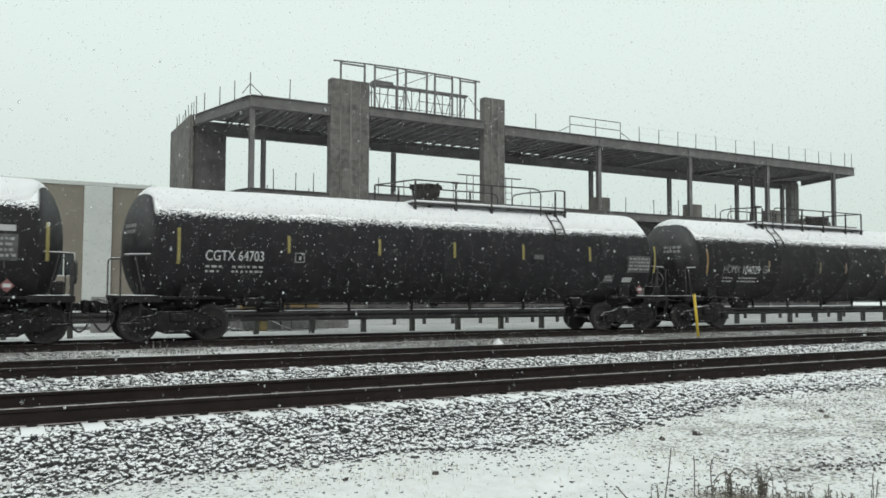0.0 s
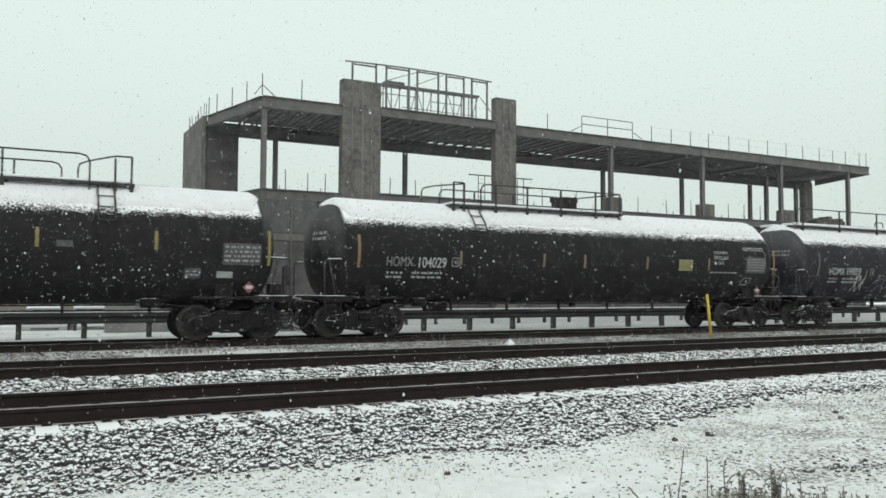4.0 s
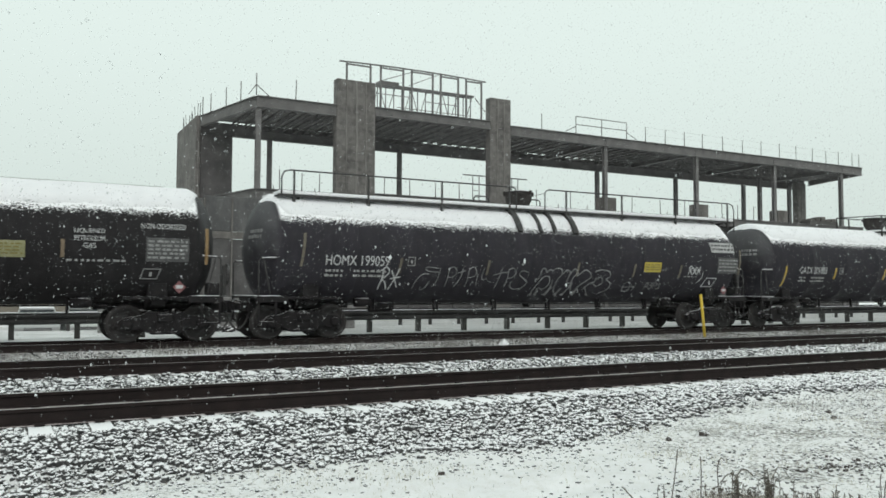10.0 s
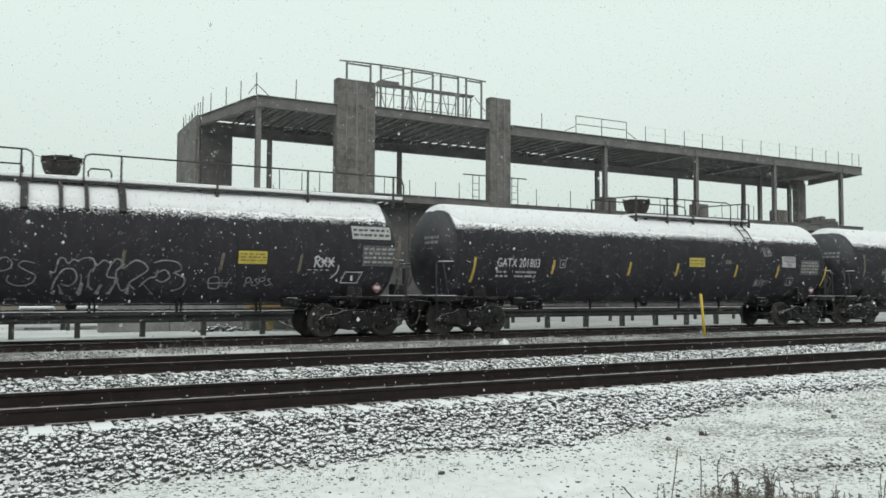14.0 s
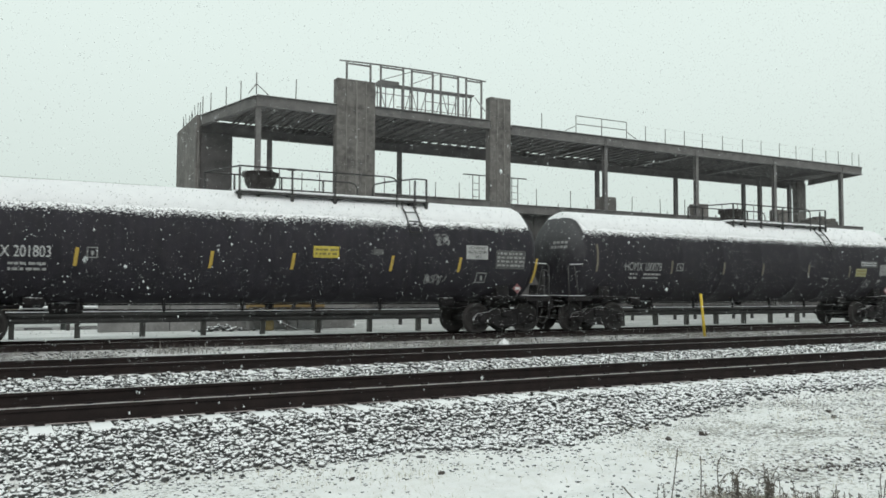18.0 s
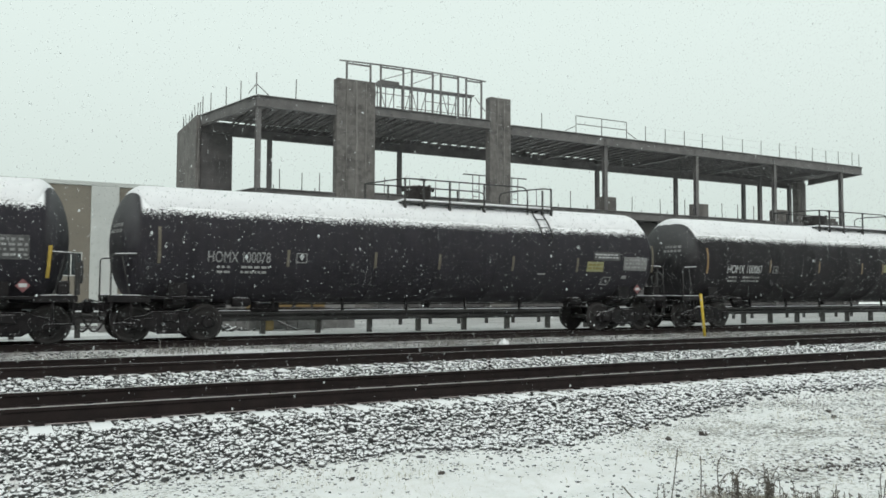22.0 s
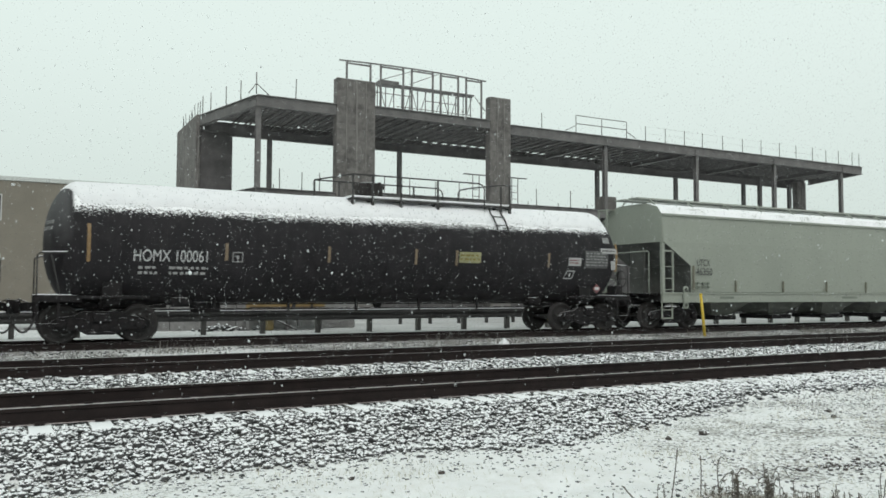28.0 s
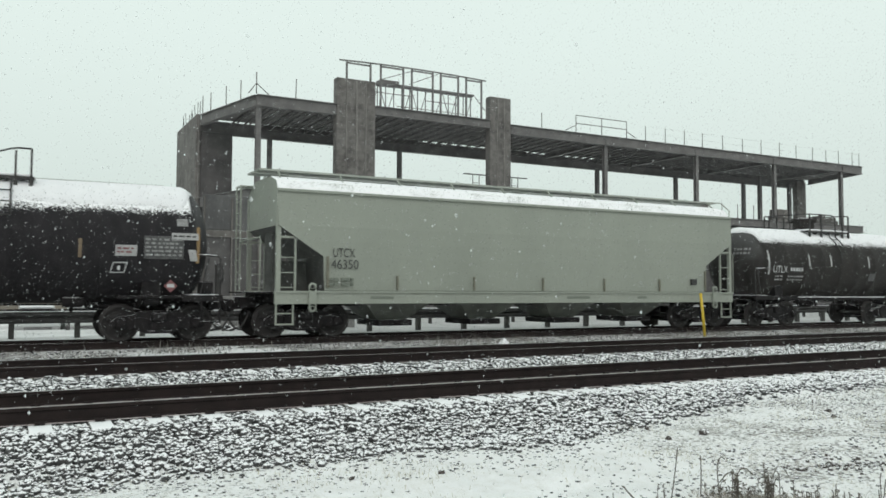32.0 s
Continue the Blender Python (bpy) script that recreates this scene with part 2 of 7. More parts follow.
# flattened straw under thin snow in the foreground
straw_fac = calc(nt, "MULTIPLY", calc(nt, "MULTIPLY", fore, noise_fac(nt, gv, 6, 6, 0.45, 0.72)), calc(nt, "MULTIPLY", noise_fac(nt, gv, 60, 3, 0.35, 0.65), 0.46))
gcol = mixed(nt, straw_fac, gcol, (0.5, 0.475, 0.39))
# streaky grey over the roadway behind the barrier, stronger to the right
road = calc(nt, "MULTIPLY", smooth(nt, gY, 23.6, 24.4), calc(nt, "SUBTRACT", 1.0, smooth(nt, gY, 40.0, 44.0)))
road_streaks = noise_fac(nt, coords(nt, (0.25, 1.6, 1)), 1.3, 6, 0.3, 0.62)
gcol = mixed(nt, calc(nt, "MULTIPLY", road, calc(nt, "ADD", calc(nt, "ADD", 0.08, calc(nt, "MULTIPLY", smooth(nt, gs.outputs["X"], 6.0, 11.0), 0.32)), calc(nt, "MULTIPLY", road_streaks, 0.5))), gcol, (0.36, 0.352, 0.35))
gp = nt.nodes["Principled BSDF"]
nt.links.new(gcol, gp.inputs["Base Color"])
gp.inputs["Roughness"].default_value, gp.inputs["Specular IOR Level"].default_value = 0.85, 0.2
gb = nd(nt, "Bump", Strength=0.6, Distance=0.03)
nt.links.new(fine, gb.inputs["Height"])
nt.links.new(gb.outputs[0], gp.inputs["Normal"])
ground = tagged(new("ground", mesh_of("ground", np.stack([gx, gy, gz], -1).reshape(-1, 3).tolist(), np.stack([ij, ij + 1, ij + nx + 1, ij + nx], 1).tolist(), gm, True)),
                "snow-dusted ground with bare soil and gravel showing through", "ground", kind="structure")


# ---- railway tracks ----
RAIL = [(-0.07, -0.186), (0.07, -0.186), (0.07, -0.175), (0.012, -0.155), (0.009, -0.05), (0.036, -0.036), (0.036, -0.008), (0.028, 0.0), (-0.028, 0.0), (-0.036, -0.008), (-0.036, -0.036), (-0.009, -0.05), (-0.012, -0.155), (-0.07, -0.175)]
X0, X1 = -90.0, 420.0


def rail_mesh():
    b = Build()
    b.prism(RAIL, X0, X1, 0, axis="x")
    b.i[7], b.i[13] = 1, 2
    return b.mesh("rail", [M["rail"], M["rail_head"], M["rail_foot"]])


def tie_mesh():
    b = Build()
    b.prism([(-1.29, -0.34), (1.29, -0.34), (1.29, -0.21), (1.26, -0.19), (0.5, -0.19), (0.4, -0.215), (-0.4, -0.215), (-0.5, -0.19), (-1.26, -0.19), (-1.29, -0.21)], -0.115, 0.115, 0, axis="x")
    return b.mesh("tie", M["tie"])


def clip_mesh():
    b = Build()
    for s in (-1, 1):
        b.box((-0.05, s * 0.075, -0.185), (0.05, s * 0.135, -0.15), 0)
    return b.mesh("rail_clip", M["rail"])


RAIL_ME, TIE_ME, CLIP_ME = rail_mesh(), tie_mesh(), clip_mesh()
TIE_STEP = 0.607


def track(name, centre, label, near, first):
    """Two rails on a row of ties; the ties of the stretch x < near are parts, the rest is joined."""
    t = thing(name, (0, centre, 0), label=label, category="railway track", kind="structure")
    for s in (-0.7525, 0.7525):
        part("rail", RAIL_ME, None, t, at=(0, s, 0))
    n = int((near - first) / TIE_STEP)
    for k in range(n):
        tie = part("tie", TIE_ME, None, t, at=(first + k * TIE_STEP, 0, 0))
        tie.rotation_euler[2] = random.uniform(-0.012, 0.012)
        for s in (-0.7525, 0.7525):
            c = part("rail_clip", CLIP_ME, None, t, at=(first + k * TIE_STEP, s, 0))
    rest = Build()
    for k in list(range(-90, 0)) + list(range(n, n + 170)):
        x = first + k * TIE_STEP
        rest.box((x - 0.115, -1.29, -0.34), (x + 0.115, 1.29, -0.19))
    tagged(part("tie_row", rest, M["tie"], t), kind="stuff")
    return t


# ---- concrete and steel frame of a building under construction ----
BF, BB = 42.0, 49.0          # front and back column lines
ROOF, DECK = 11.72, 6.75     # tops of the two floors


def frame_building():
    t = thing("unfinished_building", (11.2, BF, -0.16), label="unfinished two-storey building frame of bare concrete piers and grey steel", category="building")
    inv = Matrix.Translation((-11.2, -BF, 0.16))

    def put(name, b, mat, label="", up=None):
        b.v = [tuple(inv @ Vector(p)) for p in b.v]
        return part(name, b, mat, up or t, label)

    def floor(name, z, thick, label):
        b = Build()
        out = [(11.3, BF + 0.02), (62.1, BF + 0.02), (64.1, BB - 0.28), (9.75, BB - 0.28)]
        b.add([(x, y, z) for x, y in out] + [(x, y, z - thick) for x, y in out], [(0, 1, 2, 3), (7, 6, 5, 4), (0, 4, 5, 1), (1, 5, 6, 2), (2, 6, 7, 3), (3, 7, 4, 0)])
        return put(name, b, M["concrete_slab"], label)

    def girder(name, a, b_, depth, wide=0.3):
        """An I-beam hanging under its top line."""
        a, b_ = Vector(a), Vector(b_)
        d = (b_ - a).normalized()
        s = d.cross(Vector((0, 0, 1))).normalized()
        h, e = wide / 2, 0.035
        prof = [(-h, 0), (h, 0), (h, -e), (0.02, -e), (0.02, e - depth), (h, e - depth), (h, -depth), (-h, -depth), (-h, e - depth), (-0.02, e - depth), (-0.02, -e), (-h, -e)]
        b = Build()
        b.add([p + s * k + Vector((0, 0, z)) for p in (a, b_) for k, z in prof], [(j, (j + 1) % 12, 12 + (j + 1) % 12, 12 + j) for j in range(12)] + [tuple(range(11, -1, -1)), tuple(range(12, 24))])
        return put(name, b, M["steel_grey"])

    def column(x, y, z0, z1, w=0.32):
        b = Build()
        h, e = w / 2, 0.035
        prof = [(-h, -h), (h, -h), (h, e - h), (0.02, e - h), (0.02, h - e), (h, h - e), (h, h), (-h, h), (-h, h - e), (-0.02, h - e), (-0.02, e - h), (-h, e - h)]
        b.add([(x + q, y + r, z) for z in (z0, z1) for q, r in prof], [(j, (j + 1) % 12, 12 + (j + 1) % 12, 12 + j) for j in range(12)] + [tuple(range(11, -1, -1)), tuple(range(12, 24))])
        c = put("column", b, M["steel_grey"])
        put("base_plate", Build().box((x - w * 0.7, y - w * 0.7, z0), (x + w * 0.7, y + w * 0.7, z0 + 0.04)), M["steel_grey"], up=c)
        return c

    G = -0.16
    floor("roof_slab", ROOF, 0.2, "thin concrete roof slab on metal decking")
    floor("floor_slab", DECK, 0.2, "snow-dusted concrete floor slab")
    for z, deep in ((ROOF - 0.02, 0.62), (DECK - 0.02, 0.55)):
        girder("edge_beam", (11.22, BF - 0.03, z), (15.7, BF - 0.03, z), deep)
        girder("edge_beam", (18.08, BF - 0.03, z + 0.14), (25.76, BF - 0.03, z + 0.14), deep - 0.1)
        girder("edge_beam", (27.3, BF - 0.03, z), (61.95, BF - 0.03, z), deep)
        girder("edge_beam", (11.25, BF + 0.1, z), (9.7, BB - 0.4, z), deep)
        girder("edge_beam", (62.0, BF + 0.1, z), (64.0, BB - 0.4, z), deep)
        girder("back_beam", (9.6, BB, z - 0.235), (63.9, BB, z - 0.235), 0.78)
        for k in range(4):
            girder("girder", (34.87 + 8.2 * k, BF - 0.1, z - 0.21), (34.87 + 8.2 * k, BB - 0.2, z - 0.21), 0.33)
        for x in (13.6, 22.9, 26.4) if z < 9 else ():
            girder("girder", (x, BF - 0.1, z - 0.21), (x, BB - 0.2, z - 0.21), 0.33)
        # the slit along the back is closed but for three bays
        for xa, xb in ((13.1, 24.4), (29.9, 33.1), (39.6, 63.6)):
            put("edge_closure", Build().box((xa, BB - 0.29, z - 0.5), (xb, BB - 0.12, z - 0.19)), M["joist"])
        # bar joists under the slab, and the ribs of the decking
        for k in range(68 if z > 9 else 34):
            x = 11.6 + (0.75 if z > 9 else 1.5) * k
            b = Build()
            b.box((x - 0.035, BF - 0.1, z - 0.26), (x + 0.035, BB + 0.05, z - 0.2)).box((x - 0.03, BF + 0.3, z - 0.5), (x + 0.03, BB - 0.3, z - 0.46))
            for j in range(12):
                y = BF + 0.3 + j * 0.53
                b.bar((x, y, z - 0.48), (x, y + 0.265, z - 0.24), 0.014, 4).bar((x, y + 0.265, z - 0.24), (x, y + 0.53, z - 0.48), 0.014, 4)
            put("joist", b, M["joist"])
        b = Build()
        for k in range(14):
            y = BF + 0.1 + k * 0.46
            b.box((11.0, y, z - 0.2), (62.0, y + 0.2, z - 0.185))
        put("deck_rib", b, M["deck_under"])
    # concrete piers with the marks of their formwork
    def pier(x0, x1, y0, y1, z1, ribs=4):
        b = Build()
        b.box((x0, y0, G), (x1, y1, z1), bevel=0.04)
        for k in range(1, ribs):
            x = x0 + (x1 - x0) * k / ribs
            b.box((x - 0.025, y0 - 0.03, G + 0.5), (x + 0.025, y0 - 0.004, z1 - 0.06), 1)
        for k in range(5):
            z = z1 - 1.6 - k * 2.4
            b.box((x0 + 0.03, y0 - 0.016, z), (x1 - 0.03, y0 - 0.004, z + 0.05))
        return put("pier", b, [M["pier"], M["rib"]], "blotched raw concrete pier with pale upright joints")

    pier(15.72, 18.08, BF - 0.06, BF + 0.5, 13.23)
    pier(25.76, 27.3, BF - 0.06, BF + 0.5, 13.33, 3)
    pier(9.4, 9.68, 48.7, 55.0, ROOF + 0.03, 2)
    # darker than the pier: the roof's shade is put into its colour
    put("core_wall", Build().box((9.69, 48.8, G), (11.6, 49.2, ROOF - 0.95), bevel=0.02), M["wall_dark"], "concrete core wall toned dark for the shade under the roof")
    pier(60.9, 62.1, 47.4, 47.9, ROOF - 0.7, 2)
    for x in (11.36, 34.95, 43.34, 51.55, 59.5):
        column(x, BF + 0.16, G, ROOF - 0.6, 0.27)
    for x, y in ((13.95, BB), (22.9, BB), (31.4, BB), (39.85, BB), (48.05, BB), (56.0, BB), (53.9, 45.5), (60.0, 47.5)):
        column(x, y, G, ROOF - 1.0, 0.27)
    for x in (34.5, 43.1, 51.6):
        put("concrete_block", Build().box((x + 0.25, BF + 0.1, DECK), (x + 1.4, BF + 0.9, DECK + 0.92), bevel=0.03), M["concrete"])
    # dark block infill that closes the ground floor, its tone partly the interior's shade
    for k in range(17):
        x = 11.75 + 3.0 * k
        put("infill_wall", Build().box((x + 0.01, BF + 1.0, G), (x + 2.99, BF + 1.25, DECK - 0.58), bevel=0.02), M["wall_dark"])
    put("hoarding", Build().box((8.3, BF - 1.2, 4.3), (13.9, BF - 1.1, 6.05), bevel=0.01), M["hoarding"], "grey site hoarding")
    for k in range(4):
        put("hoarding", Build().box((8.3 + 1.4 * k, BF - 1.19, G), (9.68 + 1.4 * k, BF - 1.12, 3.9), bevel=0.01), M["wall_dark"], "dark site hoarding panel")
    put("hoarding_rail", Build().box((8.3, BF - 1.24, 3.92), (13.9, BF - 1.1, 4.28), bevel=0.01), M["concrete"])
    for k in range(5):
        put("hoarding_post", Build().box((8.32 + 1.38 * k, BF - 1.27, G), (8.4 + 1.38 * k, BF - 1.201, 5.95), bevel=0.01), M["concrete"])
    # edge protection posts and wires on both floors
    for z, y, xs_ in ((ROOF, BF - 0.1, [13.34, 29.62, 38.34, 40.15, 41.98, 43.73, 45.79, 47.86, 49.86, 51.9, 53.82, 55.73, 57.38, 58.93, 60.66, 61.55]), (DECK, BF - 0.05, [12.52, 13.76, 14.76, 18.66, 20.3, 21.97, 23.6, 29.24, 31.92, 37.12, 39.69, 42.0, 45.7, 47.3, 49.0]), (DECK, BB - 0.7, [14 + 2.7 * k for k in range(18)])):
        for x in xs_:
            lean = random.uniform(-0.03, 0.03)
            put("guard_post", Build().bar((x, y, z - 0.02), (x + lean, y, z + random.uniform(0.95, 1.1)), 0.028, 5), M["steel_grey"])
    for f in (0.26, 0.527, 0.822, 0.985):
        put("guard_post", Build().bar((11.15 - 1.5 * f, BF - 0.1 + 6.4 * f, ROOF - 0.02), (11.15 - 1.5 * f, BF - 0.1 + 6.4 * f, ROOF + 1.05), 0.028, 5), M["steel_grey"])
    for k in range(9):
        f = k / 8
        put("rebar", Build().bar((9.65, 48.9 + 5.6 * f, ROOF - 0.02), (9.65 + random.uniform(-0.1, 0.1), 48.9 + 5.6 * f, ROOF + random.uniform(0.7, 1.0)), 0.02, 5), M["steel_dark"])
    put("guard_post", Build().bar((11.16, BF - 0.15, ROOF - 0.02), (11.16, BF - 0.15, ROOF + 1.15), 0.03, 5).bar((11.16, BF - 0.15, ROOF + 0.55), (10.75, BF - 0.15, ROOF - 0.02), 0.025, 5).bar((11.16, BF - 0.15, ROOF + 0.55), (11.85, BF - 0.15, ROOF - 0.02), 0.025, 5), M["steel_grey"])
    for z in (0.5, 0.98):
        put("guard_wire", Build().bar((38.5, BF - 0.1, ROOF + z), (61.3, BF - 0.1, ROOF + z - 0.03), 0.004, 4), M["steel_grey"])
    rail = Build()
    for x in (32.35, 34.5, 36.65):
        rail.bar((x, BF - 0.1, ROOF), (x, BF - 0.1, ROOF + 1.12), 0.03, 6)
    for z in (0.58, 1.12):
        rail.bar((32.35, BF - 0.1, ROOF + z), (36.65, BF - 0.1, ROOF + z), 0.028, 6)
    rail.bar((32.35, BF - 0.1, ROOF + 0.45), (31.5, BF - 0.1, ROOF + 0.05), 0.025, 6).bar((36.65, BF - 0.1, ROOF + 0.45), (37.5, BF - 0.1, ROOF + 0.05), 0.025, 6)
    put("guard_rail", rail, M["steel_grey"], "grey tubular guard rail")
    # steel sign frame over the middle bay: five open panels with light trusses behind
    yf = BF + 0.0

    def crest(x):
        """Top of the shallow arch that the frame's head follows."""
        return 14.27 + 0.1 * (1 - ((x - 20.7) / 4.8) ** 2)

    head = Build()
    for k in range(12):
        xa, xb = 15.88 + 0.8 * k, 15.88 + 0.8 * (k + 1)
        za, zb = crest(xa), crest(xb)
        head.add([(x, y, z - e) for x, z in ((xa, za), (xb, zb)) for y in (yf - 0.045, yf + 0.045) for e in (0, 0.065)], [(0, 1, 3, 2), (4, 6, 7, 5), (0, 4, 5, 1), (2, 3, 7, 6), (0, 2, 6, 4), (1, 5, 7, 3)])
    sign = put("sign_frame", head, M["steel_grey"], "curved open steel frame over the middle bay")
    for x0, x1 in ((16.32, 17.77), (18.41, 19.85), (20.4, 21.79), (22.33, 23.53), (24.09, 25.17)):
        base = 13.2 if x0 < 17 else ROOF + 0.14
        b = Build()
        za, zb = crest(x0) - 0.065, crest(x1) - 0.065
        b.box((x0 - 0.045, yf - 0.05, base), (x0 + 0.045, yf + 0.05, za)).box((x1 - 0.045, yf - 0.05, base), (x1 + 0.045, yf + 0.05, zb)).box((x0 + 0.045, yf - 0.04, min(za, zb) - 0.13), (x1 - 0.045, yf + 0.04, min(za, zb) - 0.05))
        put("panel_frame", b, M["steel_grey"], up=sign)
    b = Build()
    b.box((19.5, yf + 0.95, 13.46), (25.2, yf + 1.45, 13.56)).box((18.7, yf + 0.7, 13.42), (19.9, yf + 1.4, 13.66))
    b.bar((18.8, yf + 0.8, 13.67), (20.72, yf + 0.8, 14.4), 0.028, 4).bar((20.61, yf + 0.8, 13.6), (22.6, yf + 0.8, 14.5), 0.028, 4)
    put("truss", b, M["steel_grey"], up=sign)
    b = Build()
    for k in range(14):
        x = 18.2 + k * 0.53
        b.bar((x, yf + 1.2, ROOF), (x, yf + 1.2, 13.46), 0.032, 4)
        if k < 13 and k % 4 != 3:
            b.bar((x, yf + 1.0, 13.4 if k % 2 else ROOF + 0.05), (x + 0.53, yf + 1.0, ROOF + 0.05 if k % 2 else 13.4), 0.024, 4)
    for z, xa, xb in ((13.0, 18.2, 20.9), (12.3, 20.0, 25.1), (12.85, 21.9, 24.2)):
        b.bar((xa, yf + 1.2, z), (xb, yf + 1.2, z), 0.026, 4)
    b.bar((25.0, yf + 0.5, 13.3), (25.75, yf + 0.5, 12.5), 0.026, 4)
    put("scaffold", b, M["steel_grey"], up=sign)
    # scaffold platform behind the second pier
    b = Build()
    for x in (26.9, 30.0):
        b.bar((x, 46.0, DECK), (x, 46.0, DECK + 2.28), 0.03, 5).bar((x + 0.5, 46.0, DECK), (x + 0.5, 46.0, DECK + 2.28), 0.03, 5)
        for k in range(4):
            b.bar((x, 46.0, DECK + 0.4 + 0.45 * k), (x + 0.5, 46.0, DECK + 0.4 + 0.45 * k), 0.02, 5)
    b.box((26.2, 45.9, DECK + 2.28), (31.2, 46.1, DECK + 2.33))
    put("scaffold", b, M["steel_grey"])
    stack = put("pallet", Build().box((55.9, BF + 0.3, DECK), (59.3, BF + 1.3, DECK + 0.35), bevel=0.03), M["post_wood"], "snow-dusted stack of building material")
    for k in range(5):
        put("bundle", Build().box((56.0 + 0.65 * k, BF + 0.35, DECK + 0.351), (56.5 + 0.65 * k, BF + 1.25, DECK + 0.45 + 0.12 * (k % 3)), bevel=0.02), M["concrete"], up=stack)
    return t


M["post_wood"] = material("barrier_post", (0.075, 0.072, 0.068), (0.11, 0.105, 0.1), 0.9, 0, 3, 40, 0.3)
# dark walls, with shade under roof and deck put into the colour
M["wall_dark"] = material("dark_shaded_wall", (0.07, 0.067, 0.068), (0.125, 0.119, 0.119), 0.9, 0, 0.8, 18, 0.3)


def pier_concrete():
    """Block-marked concrete: faint courses, damp blotches and a few pale lime runs."""
    m = material("blotched_pier_concrete", (0.085, 0.079, 0.076), (0.165, 0.156, 0.15), 0.9, 0, 0.75, 8, 0.5, fine=(0.075, 0.07, 0.067))
    nt = m.node_tree
    p = nt.nodes["Principled BSDF"]
    under = p.inputs["Base Color"].links[0].from_socket
    tc = nt.nodes.new("ShaderNodeTexCoord")
    sep = nt.nodes.new("ShaderNodeSeparateXYZ")
    nt.links.new(tc.outputs["Object"], sep.inputs[0])
    flat = nt.nodes.new("ShaderNodeCombineXYZ")
    nt.links.new(calc(nt, "ADD", sep.outputs["X"], sep.outputs["Y"]), flat.inputs["X"])
    nt.links.new(sep.outputs["Z"], flat.inputs["Y"])
    course = nd(nt, "TexBrick", Scale=1.0)
    course.inputs["Brick Width"].default_value, course.inputs["Row Height"].default_value = 0.6, 0.3
    course.inputs["Mortar Size"].default_value = 0.012
    course.inputs["Color1"].default_value, course.inputs["Color2"].default_value, course.inputs["Mortar"].default_value = (0.02, 0.02, 0.02, 1), (0.9, 0.9, 0.9, 1), (0.3, 0.3, 0.3, 1)
    nt.links.new(flat.outputs[0], course.inputs["Vector"])
    grey = nt.nodes.new("ShaderNodeRGBToBW")
    nt.links.new(course.outputs["Color"], grey.inputs[0])
    col = mixed(nt, calc(nt, "MULTIPLY", grey.outputs[0], 0.22), under, (0.27, 0.253, 0.24))
    damp = noise_fac(nt, coords(nt, (1.6, 1.6, 0.5)), 0.8, 6, 0.5, 0.68)
    col = mixed(nt, calc(nt, "MULTIPLY", damp, 0.7), col, (0.055, 0.052, 0.051))
    spots = noise_fac(nt, coords(nt), 3.6, 5, 0.42, 0.62)
    col = mixed(nt, calc(nt, "MULTIPLY", spots, 0.4), col, (0.235, 0.222, 0.212))
    runs = noise_fac(nt, coords(nt, (3.4, 3.4, 0.09)), 1.5, 3, 0.64, 0.72)
    col = mixed(nt, calc(nt, "MULTIPLY", runs, 0.4), col, (0.36, 0.35, 0.335))
    nt.links.new(col, p.inputs["Base Color"])
    return m


M["pier"] = pier_concrete()
M["rib"] = material("pale_lime_joint", (0.14, 0.132, 0.126), (0.3, 0.288, 0.275), 0.9, 0, 1.3, 12, 0.4, stretch=(1, 1, 0.6))
M["concrete_slab"] = material("slab_concrete", (0.2, 0.192, 0.188), (0.3, 0.29, 0.28), 0.9, 0, 0.7, 14, 0.3, snow=(0.6, 0.8))
building = frame_building()


